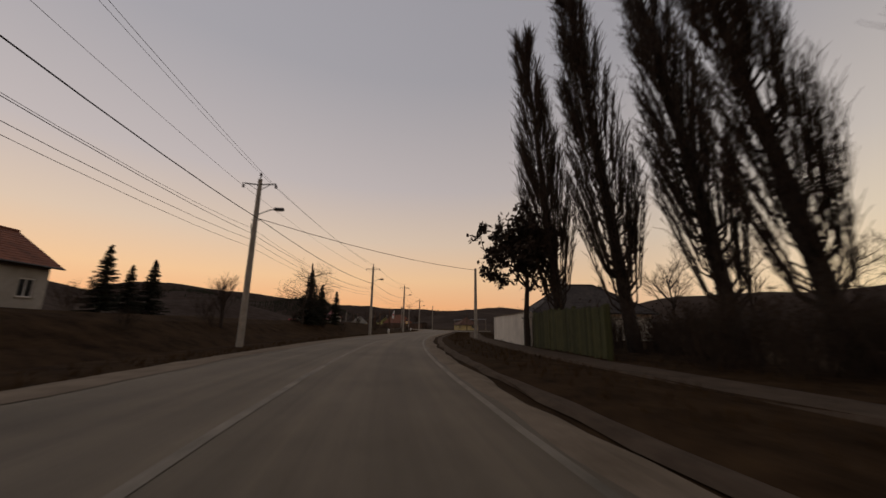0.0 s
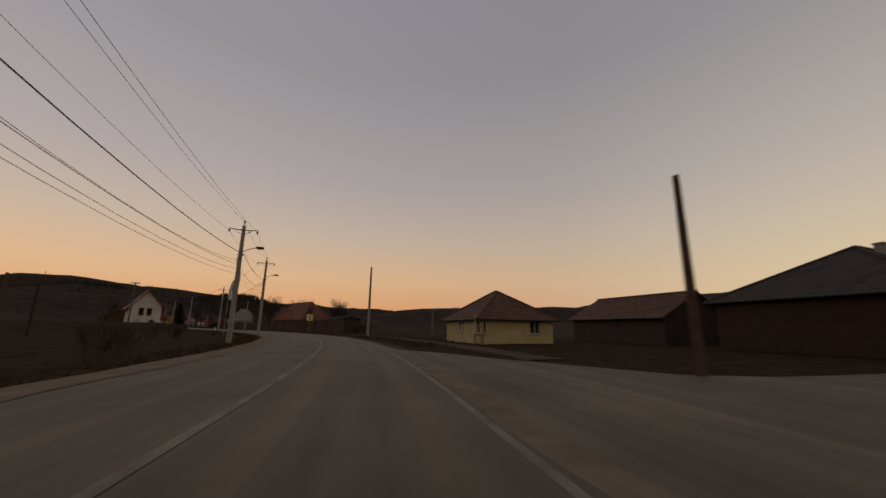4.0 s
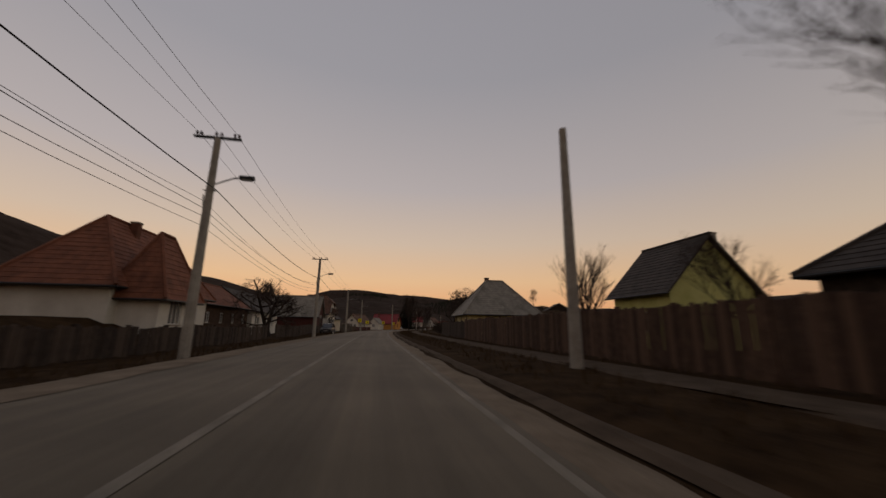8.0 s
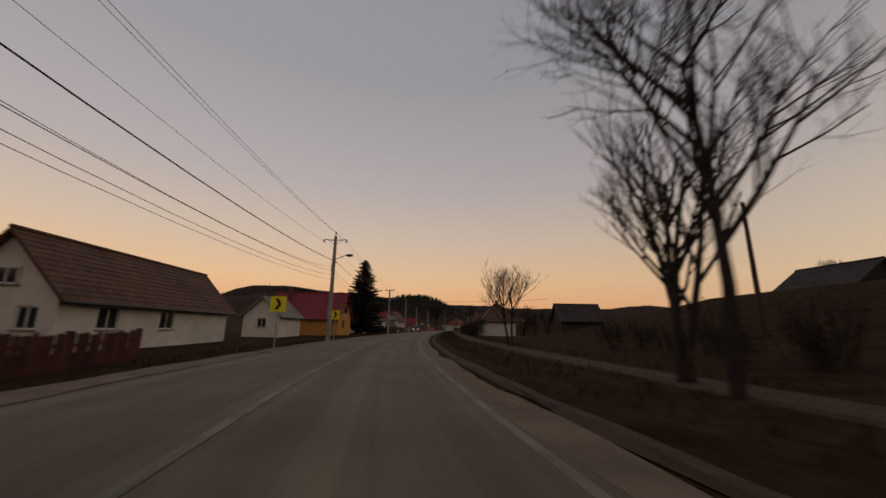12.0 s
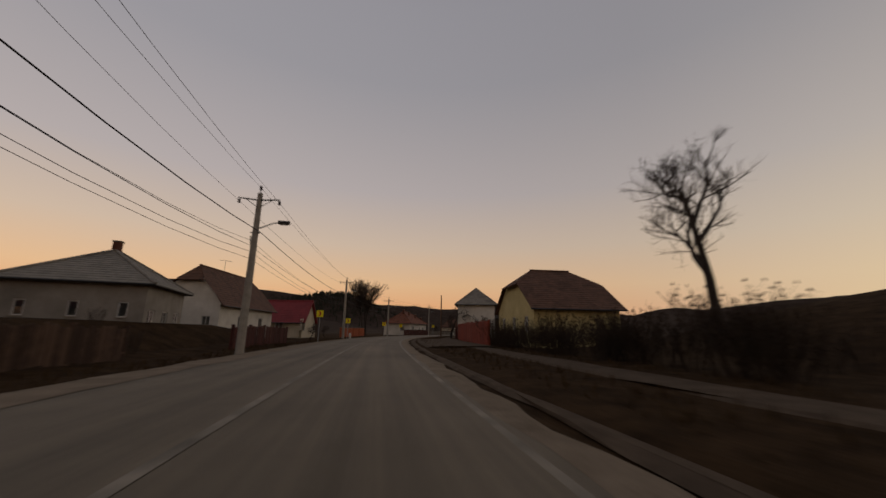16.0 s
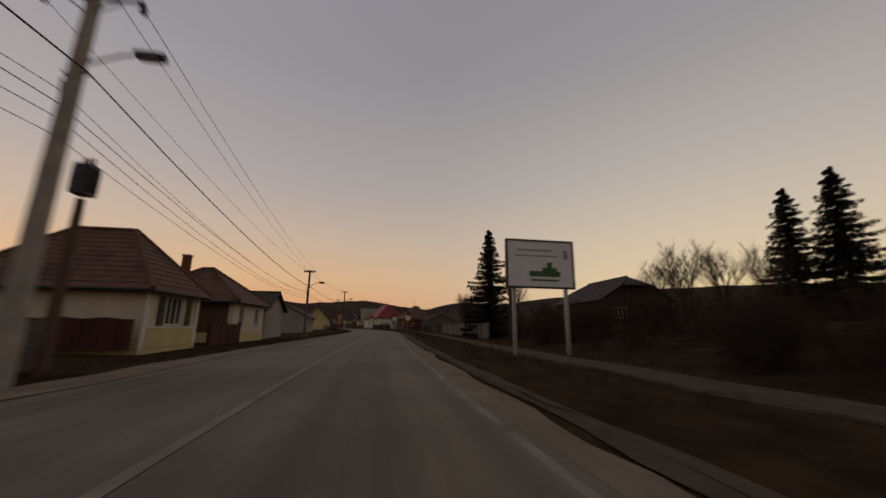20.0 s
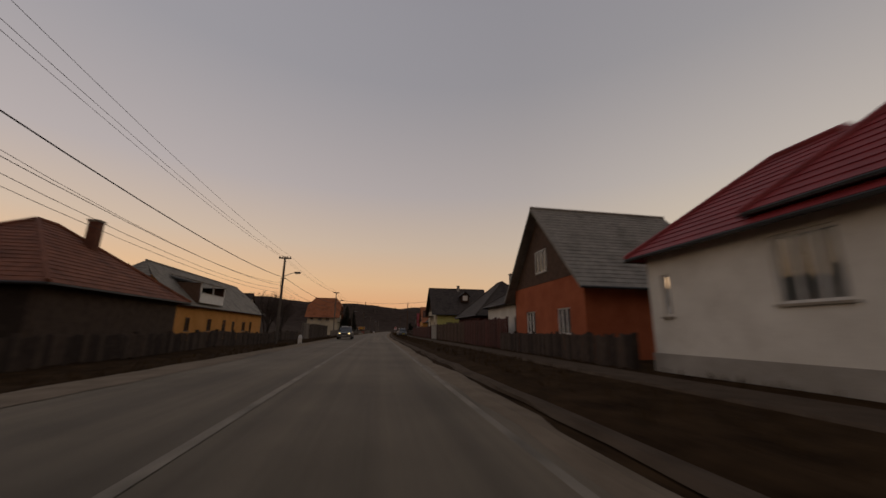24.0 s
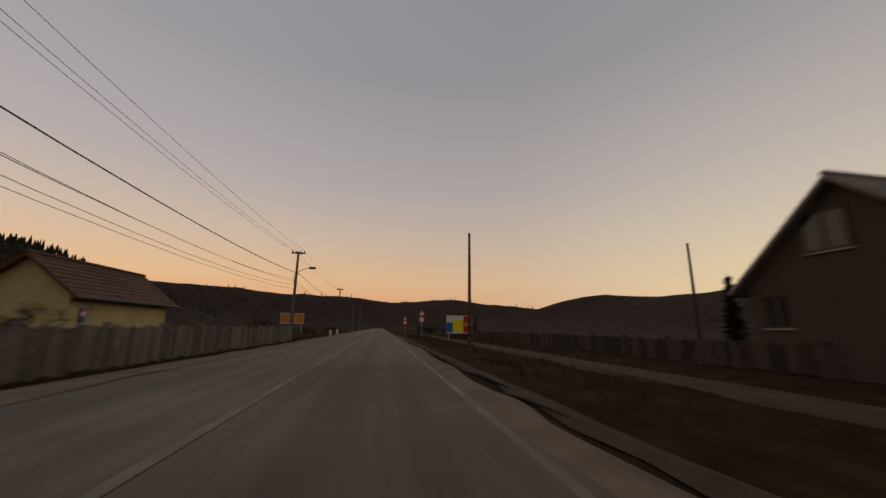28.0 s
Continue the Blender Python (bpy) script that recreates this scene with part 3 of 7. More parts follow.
# ---------------------------------------------------------------- houses
TH = 0.3


def wall_shape(put, u0, u1, z0, z1, holes, top=None):
    """A wall with rectangular holes; put(u, z, depth) gives the place."""
    sh = Shape()
    us = sorted({u0, u1, *[q for h in holes for q in (h[0], h[1])]})
    zs = sorted({z0, z1, *[q for h in holes for q in (h[2], h[3])]})
    for a, b in zip(us, us[1:]):
        for c, e in zip(zs, zs[1:]):
            mu, mz = (a + b) / 2, (c + e) / 2
            if any(h[0] < mu < h[1] and h[2] < mz < h[3] for h in holes):
                continue
            for dep in (0.0, TH):
                sh.poly(put(a, c, dep), put(b, c, dep), put(b, e, dep), put(a, e, dep))
    for a, b, c, e in holes:
        sh.poly(put(a, c, 0), put(b, c, 0), put(b, c, TH), put(a, c, TH))
        sh.poly(put(a, e, 0), put(b, e, 0), put(b, e, TH), put(a, e, TH))
        sh.poly(put(a, c, 0), put(a, e, 0), put(a, e, TH), put(a, c, TH))
        sh.poly(put(b, c, 0), put(b, e, 0), put(b, e, TH), put(b, c, TH))
    for u in (u0, u1):
        sh.poly(put(u, z0, 0), put(u, z1, 0), put(u, z1, TH), put(u, z0, TH))
    if top:
        for dep in (0.0, TH):
            sh.poly(*[put(u, z, dep) for u, z in top])
        for (a, c), (b, e) in zip(top, top[1:] + top[:1]):
            sh.poly(put(a, c, 0), put(b, e, 0), put(b, e, TH), put(a, c, TH))
    return sh


def roof_slope(slopes, left, right, n):
    """One roof plane as a stepped skin of courses between two edges, each a function from 0 (eave) to 1 (ridge)."""
    nor = (right(0) - left(0)).cross(left(1) - left(0))
    if nor.length < 1e-6:
        nor = (right(0) - left(0)).cross(right(1) - right(0))
    nor.normalize()
    if nor.z < 0:
        nor = -nor
    sh = Shape()
    prof = [(0.0, -0.1)]
    for i in range(n):
        prof += [(i / n, 0.034), ((i + 1) / n, 0.012)]
    prof += [(1.0, -0.1)]
    sh.v = [tuple(e(v) + nor * h) for v, h in prof for e in (left, right)]
    m = len(prof)
    sh.f = [(2 * i, 2 * i + 1, 2 * i + 3, 2 * i + 2) for i in range(m - 1)]
    sh.f.append((0, 1, 2 * m - 1, 2 * m - 2))
    sh.f += [tuple(range(0, 2 * m, 2)), tuple(range(2 * m - 1, 0, -2))]
    slopes.append(sh)


def line(p, q):
    p, q = Vector(p), Vector(q)
    return lambda v: p.lerp(q, v)


def bend(p, q, r, f):
    p, q, r = Vector(p), Vector(q), Vector(r)
    return lambda v: p.lerp(q, v / f) if v < f else q.lerp(r, (v - f) / (1 - f))


def house(name, s0, s1, d0, d1, eave, ridge, roof="gable_y", walls=None, tiles=None, label="", wins=(), chimneys=(), z0=0.0, over=0.45,
          turn=0.0, sash=None, gable=None, doors=(), category="house", open_wins=False, plinth=None, near=None):
    walls, tiles, sash = walls or WHITE_WALL, tiles or BROWN_TILE, sash or WHITE_FRAME
    side = 1 if d0 > 0 else -1
    lh, wh = (s1 - s0) / 2, abs(d1 - d0) / 2
    root = thing(name, stand((s0 + s1) / 2, (d0 + d1) / 2, z0, turn), label, category)
    fx = -side * wh
    places = {"front": lambda u, z, q: Vector((fx + side * q, u, z)), "back": lambda u, z, q: Vector((-fx - side * q, u, z)),
              "near": lambda u, z, q: Vector((u, -lh + q, z)), "far": lambda u, z, q: Vector((u, lh - q, z))}
    hf = 0.62
    for face, put in places.items():
        uh = lh if face in ("front", "back") else wh - TH
        holes = [(u - w / 2, u + w / 2, z, z + h) for fc, u, z, w, h in wins if fc == face and z + h < eave - 0.05]
        holes += [(u - w / 2, u + w / 2, 0.02, h) for fc, u, w, h, _ in doors if fc == face]
        top = None
        if roof == "gable_y" and face in ("near", "far") or roof == "gable_x" and face in ("front", "back"):
            full = wh if face in ("near", "far") else lh
            top = [(-full, eave), (full, eave), (0, ridge - 0.06)]
        elif roof == "half" and face in ("near", "far"):
            hz, hw = eave + (ridge - eave) * hf, wh * (1 - hf)
            top = [(-wh, eave), (wh, eave), (hw, hz - 0.05), (-hw, hz - 0.05)]
        elif roof == "half_x" and face in ("front", "back"):
            hz, hw = eave + (ridge - eave) * hf, lh * (1 - hf)
            top = [(-lh, eave), (lh, eave), (hw, hz - 0.05), (-hw, hz - 0.05)]
        if gable and top:
            part("wall", wall_shape(put, -uh, uh, -0.4, eave, holes), near if near and face == "near" else walls, root)
            g = Shape()
            for dep in (-0.02, TH):
                g.poly(*[put(u, z, dep) for u, z in top])
            for (a, c), (b, e) in zip(top, top[1:] + top[:1]):
                g.poly(put(a, c, -0.02), put(b, e, -0.02), put(b, e, TH), put(a, c, TH))
            part("gable_boarding", g, gable, root, "darker boarded gable")
        else:
            part("wall", wall_shape(put, -uh, uh, -0.4, eave, holes, top), near if near and face == "near" else walls, root)
        for fc, u, z, w, h in wins:
            if fc != face:
                continue
            fr = Shape()
            t = 0.07
            out = 0.0 if z + h < eave - 0.05 else 0.125
            bars = [(u - w / 2, u - w / 2 + t, z, z + h), (u + w / 2 - t, u + w / 2, z, z + h), (u - w / 2, u + w / 2, z, z + t), (u - w / 2, u + w / 2, z + h - t, z + h)]
            bars += [(u - w / 2 + w * k / (1 + int(w > 0.7) + int(w > 1.2)) - 0.03, u - w / 2 + w * k / (1 + int(w > 0.7) + int(w > 1.2)) + 0.03, z, z + h) for k in range(1, 1 + int(w > 0.7) + int(w > 1.2))]
            for a, b, c, e in bars:
                i = len(fr.v)
                for q in (0.05 - out, 0.12 - out):
                    fr.v += [tuple(put(a, c, q)), tuple(put(b, c, q)), tuple(put(b, e, q)), tuple(put(a, e, q))]
                fr.f += [tuple(i + k for k in f) for f in ((0, 1, 2, 3), (7, 6, 5, 4), (0, 4, 5, 1), (1, 5, 6, 2), (2, 6, 7, 3), (3, 7, 4, 0))]
            win = part("window", fr, sash, root)
            if not open_wins:
                pane = Shape()
                y = 0.085 - out
                pane.poly(put(u - w / 2, z, y), put(u + w / 2, z, y), put(u + w / 2, z + h, y), put(u - w / 2, z + h, y))
                part("pane", pane, DARK_PANE if out else GLASS, win).visible_shadow = False
            sill = Shape()
            a, b = put(u - w / 2 - 0.06, z - 0.06, -0.07), put(u + w / 2 + 0.06, z - 0.002, 0.05)
            sill.box(min(a.x, b.x), max(a.x, b.x), min(a.y, b.y), max(a.y, b.y), min(a.z, b.z), max(a.z, b.z))
            part("sill", sill, CONCRETE, win)
        for fc, u, w, h, mat in doors:
            if fc != face:
                continue
            dr = Shape()
            a, b = put(u - w / 2, 0.02, 0.1), put(u + w / 2, h, 0.16)
            dr.box(min(a.x, b.x), max(a.x, b.x), min(a.y, b.y), max(a.y, b.y), a.z, b.z)
            leaf = part("door", dr, mat, root)
            for k in (0, 1):
                pn = Shape()
                a, b = put(u - w * 0.36, 0.25 + k * h * 0.48, 0.075), put(u + w * 0.36, 0.25 + k * h * 0.48 + h * 0.36, 0.1)
                pn.box(min(a.x, b.x), max(a.x, b.x), min(a.y, b.y), max(a.y, b.y), a.z, b.z)
                part("door_panel", pn, mat, leaf)
    if plinth:
        pl = Shape()
        pl.box(-wh - 0.05, wh + 0.05, -lh - 0.05, -lh - 0.003, -0.4, 0.5)
        pl.box(-wh - 0.05, wh + 0.05, lh + 0.003, lh + 0.05, -0.4, 0.5)
        pl.box(-wh - 0.05, -wh - 0.003, -lh, lh, -0.4, 0.5)
        pl.box(wh + 0.003, wh + 0.05, -lh, lh, -0.4, 0.5)
        part("plinth", pl, plinth, root, "darker rendered plinth")
    # roof
    rf, o = [], over
    ridges, eaves = [], []
    if roof in ("gable_y", "half"):
        k = (ridge - eave) / wh
        ex, ez, ly = wh + o, eave - k * o, lh + o * 0.8
        n = max(4, int(math.hypot(ex, ridge - ez) / 0.3))
        for sx in (-1, 1):
            if roof == "gable_y":
                le, ri = line((sx * ex, -ly, ez), (0, -ly, ridge)), line((sx * ex, ly, ez), (0, ly, ridge))
            else:
                fx2, fz, cut = sx * ex * (1 - hf), ez + (ridge - ez) * hf, wh * (1 - hf) * 1.1
                le = bend((sx * ex, -ly, ez), (fx2, -ly, fz), (0, -ly + cut, ridge), hf)
                ri = bend((sx * ex, ly, ez), (fx2, ly, fz), (0, ly - cut, ridge), hf)
            roof_slope(rf, le, ri, n)
            eaves.append(((sx * (ex + 0.05), -ly, ez), (sx * (ex + 0.05), ly, ez)))
        if roof == "half":
            for sy in (-1, 1):
                fxw, fz, cut = ex * (1 - hf), ez + (ridge - ez) * hf, wh * (1 - hf) * 1.1
                roof_slope(rf, line((-fxw, sy * (ly + 0.1), fz - 0.1), (0, sy * (ly - cut), ridge)), line((fxw, sy * (ly + 0.1), fz - 0.1), (0, sy * (ly - cut), ridge)), max(3, n // 3))
            ridges.append(((0, -ly + cut, ridge), (0, ly - cut, ridge)))
        else:
            ridges.append(((0, -ly, ridge), (0, ly, ridge)))
    elif roof in ("gable_x", "half_x"):
        k = (ridge - eave) / lh
        ey, ez, lx = lh + o, eave - k * o, wh + o * 0.8
        n = max(4, int(math.hypot(ey, ridge - ez) / 0.3))
        cut = lh * (1 - hf) * 1.1
        for sy in (-1, 1):
            if roof == "gable_x":
                le, ri = line((-lx, sy * ey, ez), (-lx, 0, ridge)), line((lx, sy * ey, ez), (lx, 0, ridge))
            else:
                fy2, fz = sy * ey * (1 - hf), ez + (ridge - ez) * hf
                le = bend((-lx, sy * ey, ez), (-lx, fy2, fz), (-lx + cut, 0, ridge), hf)
                ri = bend((lx, sy * ey, ez), (lx, fy2, fz), (lx - cut, 0, ridge), hf)
            roof_slope(rf, le, ri, n)
            eaves.append(((-lx, sy * (ey + 0.05), ez), (lx, sy * (ey + 0.05), ez)))
        if roof == "half_x":
            for sx in (-1, 1):
                fyw, fz = ey * (1 - hf), ez + (ridge - ez) * hf
                roof_slope(rf, line((sx * (lx + 0.1), -fyw, fz - 0.1), (sx * (lx - cut), 0, ridge)), line((sx * (lx + 0.1), fyw, fz - 0.1), (sx * (lx - cut), 0, ridge)), max(3, n // 3))
            ridges.append(((-lx + cut, 0, ridge), (lx - cut, 0, ridge)))
        else:
            ridges.append(((-lx, 0, ridge), (lx, 0, ridge)))
    else:  # hip
        along = lh >= wh
        run = min(lh, wh)
        k = (ridge - eave) / run
        ex, ey, ez = wh + o, lh + o, eave - k * o
        half = max(0.05, (lh - wh) if along else (wh - lh))
        ra, rb = ((0, -half, ridge), (0, half, ridge)) if along else ((-half, 0, ridge), (half, 0, ridge))
        n = max(4, int(math.hypot(run + o, ridge - ez) / 0.3))
        c = {(sx, sy): (sx * ex, sy * ey, ez) for sx in (-1, 1) for sy in (-1, 1)}
        if along:
            for sx in (-1, 1):
                roof_slope(rf, line(c[sx, -1], ra), line(c[sx, 1], rb), n)
            for sy, r in ((-1, ra), (1, rb)):
                roof_slope(rf, line(c[-1, sy], r), line(c[1, sy], r), n)
        else:
            for sy in (-1, 1):
                roof_slope(rf, line(c[-1, sy], ra), line(c[1, sy], rb), n)
            for sx, r in ((-1, ra), (1, rb)):
                roof_slope(rf, line(c[sx, -1], r), line(c[sx, 1], r), n)
        ridges.append((ra, rb))
        ridges += [(c[sx, sy], (ra if (sy if along else sx) < 0 else rb)) for sx in (-1, 1) for sy in (-1, 1)]
        eaves = [(c[-1, -1], c[1, -1]), (c[-1, 1], c[1, 1]), (c[-1, -1], c[-1, 1]), (c[1, -1], c[1, 1])]
    ro = part("roof", rf[0], tiles, root)
    for sh in rf[1:]:
        part("roof", sh, tiles, root)
    for p, q in ridges:
        cap = Shape()
        cap.rod(Vector(p) + Vector((0, 0, 0.04)), Vector(q) + Vector((0, 0, 0.04)), 0.10, 0.10, 6)
        part("ridge_cap", cap, tiles, ro)
    for p, q in eaves:
        gt = Shape()
        gt.rod(Vector(p) + Vector((0, 0, -0.04)), Vector(q) + Vector((0, 0, -0.04)), 0.06, 0.06, 6)
        part("gutter", gt, DARK_STEEL, ro)
    for cx, cy, top in chimneys:
        ch = Shape()
        ch.box(cx - 0.21, cx + 0.21, cy - 0.21, cy + 0.21, eave, top)
        cm = part("chimney", ch, BRICK if tiles is not DARK_ROOF else GREY_WALL, ro)
        cp = Shape()
        cp.box(cx - 0.25, cx + 0.25, cy - 0.25, cy + 0.25, top, top + 0.09)
        part("chimney_cap", cp, CONCRETE, ro)
    return root


def row_wins(face, n, span, z, w, h):
    """n like windows spread over a wall of that span."""
    return [(face, (k + 0.5) / n * span - span / 2, z, w, h) for k in range(n)]


# ---------------------------------------------------------------- fences
def local(root, m):
    return root.matrix_basis.inverted() @ m


def fence(name, s0, s1, d, h, mat, label, style="boards", pitch=0.21, d_end=None, base=0.0, post_mat=None, every=2.6, wave=0.04, cap=None):
    """Boards, panels or a solid wall on posts along the road."""
    d_end = d if d_end is None else d_end
    dm = lambda s: d + (d_end - d) * (s - s0) / (s1 - s0)
    gz = lambda s: ground_z(s, dm(s)) + base
    mid = (s0 + s1) / 2
    root = thing(name, stand(mid, dm(mid), gz(mid)), label, "fence" if style != "wall" else "wall")
    rng = random.Random(int(s0 * 7 + d * 3))
    n = max(1, round((s1 - s0) / every))
    ps = Shape()
    ps.box(-0.07, 0.07, -0.07, 0.07, -0.3, h + 0.08)
    pm = ps.mesh("post", post_mat or mat)
    for i in range(n + 1):
        s = s0 + (s1 - s0) * i / n
        ob = part("post", pm, None, root)
        ob.matrix_basis = local(root, stand(s, dm(s) + (0.10 if d > 0 else -0.10), gz(s)))
    if style in ("boards", "pickets"):
        for z in (0.3, h - 0.3):
            inv = root.matrix_basis.inverted()
            for i in range(n):
                a, b = s0 + (s1 - s0) * i / n, s0 + (s1 - s0) * (i + 1) / n
                e = 0.05 if d > 0 else -0.05
                rl = Shape()
                rl.rod(inv @ at(a, dm(a) + e, gz(a) + z), inv @ at(b, dm(b) + e, gz(b) + z), 0.045, 0.045, 4)
                part("rail", rl, mat, root)
        bw = pitch * (0.435 if style == "boards" else 0.27)
        variants = []
        for k in range(3):
            b = Shape()
            top = h + rng.uniform(-wave, wave)
            b.prism([(-bw, 0.04), (bw, 0.04), (bw, top - 0.05), (0, top), (-bw, top - 0.05)], "x", -0.013, 0.013)
            variants.append(b.mesh("board", mat))
        for k in range(int((s1 - s0) / pitch)):
            s = s0 + (k + 0.5) * pitch
            ob = part("board", variants[rng.randrange(3)], None, root)
            ob.matrix_basis = local(root, stand(s, dm(s) + rng.uniform(-0.014, 0.014), gz(s) + rng.uniform(-0.04, 0.04), rng.uniform(-2.5, 2.5)))
    elif style == "rails":
        for z in np.linspace(0.35, h - 0.05, 4):
            for i in range(n):
                a, b = s0 + (s1 - s0) * i / n, s0 + (s1 - s0) * (i + 1) / n
                rl = Shape()
                inv = root.matrix_basis.inverted()
                rl.rod(inv @ at(a, dm(a), gz(a) + z), inv @ at(b, dm(b), gz(b) + z), 0.06, 0.06, 4)
                part("rail", rl, mat, root)
    else:  # wall panels between the posts
        for i in range(n):
            a, b = s0 + (s1 - s0) * i / n, s0 + (s1 - s0) * (i + 1) / n
            m = (a + b) / 2
            pn = Shape()
            pn.box(-0.06, 0.06, -(b - a) / 2 + 0.01, (b - a) / 2 - 0.01, -0.3, h)
            ob = part("panel", pn, mat, root)
            ob.matrix_basis = local(root, stand(m, dm(m), gz(m)))
            cpn = Shape()
            cpn.box(-0.1, 0.1, -(b - a) / 2, (b - a) / 2, h, h + 0.06)
            oc = part("coping", cpn, cap or CONCRETE, root)
            oc.matrix_basis = local(root, stand(m, dm(m), gz(m)))
    return root


# ---------------------------------------------------------------- power poles and cables
POLES = []


def pole(s, d, h, style="arm", lamp=True, label="", lean=0.0):
    mat = {"arm": POLE_CONCRETE, "bar": POLE_CONCRETE, "wood": GREY_WOOD, "plain": POLE_CONCRETE, "post": BROWN_WOOD}[style]
    z = ground_z(s, d)
    root = thing("utility_pole", stand(s, d, z, 0) @ pose(0, 0, 0, 0, lean, 0), label or {"arm": "tapered concrete power pole with steel crossarm", "bar": "concrete power pole with pin crossbar", "wood": "weathered wooden power pole with short crossbar",
                                                "plain": "bare tapered concrete pole without crossarm", "post": "weathered brown wooden pole without lamp"}[style], "utility pole", "power poles along the road")
    sh = Shape()
    thick = 0.19 if style in ("arm", "bar", "plain") else 0.14
    sh.rod((0, 0, -0.5), (0, 0, h * 0.5), thick, thick * 0.82, 10, False)
    sh.rod((0, 0, h * 0.5), (0, 0, h), thick * 0.82, thick * 0.62, 10)
    part("shaft", sh, mat, root, smooth=False)
    tips = []
    if style == "arm":
        ar = Shape()
        for sx in (-1, 1):
            ar.rod((0, -0.05, h - 0.36), (sx * 0.95, -0.05, h - 0.28), 0.045, 0.035, 4)
            ar.rod((0, -0.05, h - 0.75), (sx * 0.6, -0.05, h - 0.33), 0.02, 0.02, 4)
        part("crossarm", ar, DARK_STEEL, root)
        sp = Shape()
        sp.rod((0, 0, h), (0, 0, h + 0.3), 0.03, 0.02, 5)
        part("top_pin", sp, DARK_STEEL, root)
        tips = [(-0.92, h - 0.42), (0.0, h + 0.3), (0.92, h - 0.42)]
        for x, zz in tips:
            ins = Shape()
            for k in range(3):
                ins.rod((x, 0, zz - 0.10 + 0.07 * k), (x, 0, zz - 0.05 + 0.07 * k), 0.075, 0.05, 8)
            part("insulator", ins, PORCELAIN, root)
    elif style == "bar":
        ar = Shape()
        ar.box(-0.85, 0.85, -0.05, 0.05, h - 0.02, h + 0.07)
        part("crossarm", ar, DARK_STEEL, root)
        for x in (-0.75, -0.6, -0.08, 0.12, 0.6, 0.75):
            ins = Shape()
            ins.rod((x, 0, h + 0.07), (x, 0, h + 0.2), 0.02, 0.02, 5)
            ins.rod((x, 0, h + 0.15), (x, 0, h + 0.24), 0.06, 0.04, 8)
            part("insulator", ins, PORCELAIN, root)
        tips = [(-0.7, h + 0.2), (0.0, h + 0.2), (0.7, h + 0.2)]
    elif style == "wood":
        ar = Shape()
        ar.box(-0.55, 0.55, -0.06, 0.06, h - 0.2, h - 0.08)
        part("crossarm", ar, DARK_WOOD, root)
        for x in (-0.48, -0.2, 0.2, 0.48):
            ins = Shape()
            ins.rod((x, 0, h - 0.08), (x, 0, h + 0.06), 0.05, 0.035, 8)
            part("insulator", ins, PORCELAIN, root)
        tips = [(-0.48, h + 0.05), (0.0, h - 0.1), (0.48, h + 0.05)]
    if lamp:
        zl = h * 0.80
        la = Shape()
        la.rod((0.1, 0, zl - 0.25), (0.75, 0, zl + 0.05), 0.03, 0.03, 6)
        la.rod((0.75, 0, zl + 0.05), (1.05, 0, zl + 0.1), 0.03, 0.03, 6)
        part("lamp_arm", la, STEEL, root)
        hd = Shape()
        hd.prism([(-0.10, zl + 0.04), (0.10, zl + 0.04), (0.12, zl + 0.13), (0.04, zl + 0.2), (-0.04, zl + 0.2), (-0.12, zl + 0.13)], "x", 0.98, 1.5)
        head = part("lamp_head", hd, DARK_STEEL, root, "dark street lamp head, unlit")
        ls = Shape()
        ls.box(1.06, 1.42, -0.08, 0.08, zl + 0.005, zl + 0.036)
        part("lens", ls, LAMP_OFF, head)
    if style in ("arm", "bar", "wood"):
        br = Shape()
        br.rod((-0.22, 0, h * 0.74), (0.22, 0, h * 0.74), 0.03, 0.03, 5)
        br.rod((-0.2, 0, h * 0.72), (-0.12, 0, h * 0.63), 0.02, 0.02, 5)
        part("cable_bracket", br, DARK_STEEL, root)
        POLES.append((s, d, h, z, tips))
    return root


def cable(name, pts, radius, sag, label, category="cable"):
    """One continuous tube hung from point to point."""
    line_pts = [pts[0]]
    for p, q in zip(pts, pts[1:]):
        n = max(6, int((q - p).length / 3.0))
        line_pts += [p.lerp(q, k / n) - Vector((0, 0, 4 * sag * (k / n) * (1 - k / n))) for k in range(1, n + 1)]
    sh = Shape()
    for k, c in enumerate(line_pts):
        way = (line_pts[min(k + 1, len(line_pts) - 1)] - line_pts[max(k - 1, 0)]).normalized()
        side = way.cross(Vector((0, 0, 1))).normalized()
        over = side.cross(way)
        sh.v += [tuple(c + (side * a + over * b) * radius) for a, b in ((1, 0), (0, 1), (-1, 0), (0, -1))]
    for k in range(len(line_pts) - 1):
        sh.f += [(4 * k + j, 4 * k + (j + 1) % 4, 4 * k + 4 + (j + 1) % 4, 4 * k + 4 + j) for j in range(4)]
    return tagged(new(name, sh.mesh(name, CABLE)), label, category, "overhead cables")


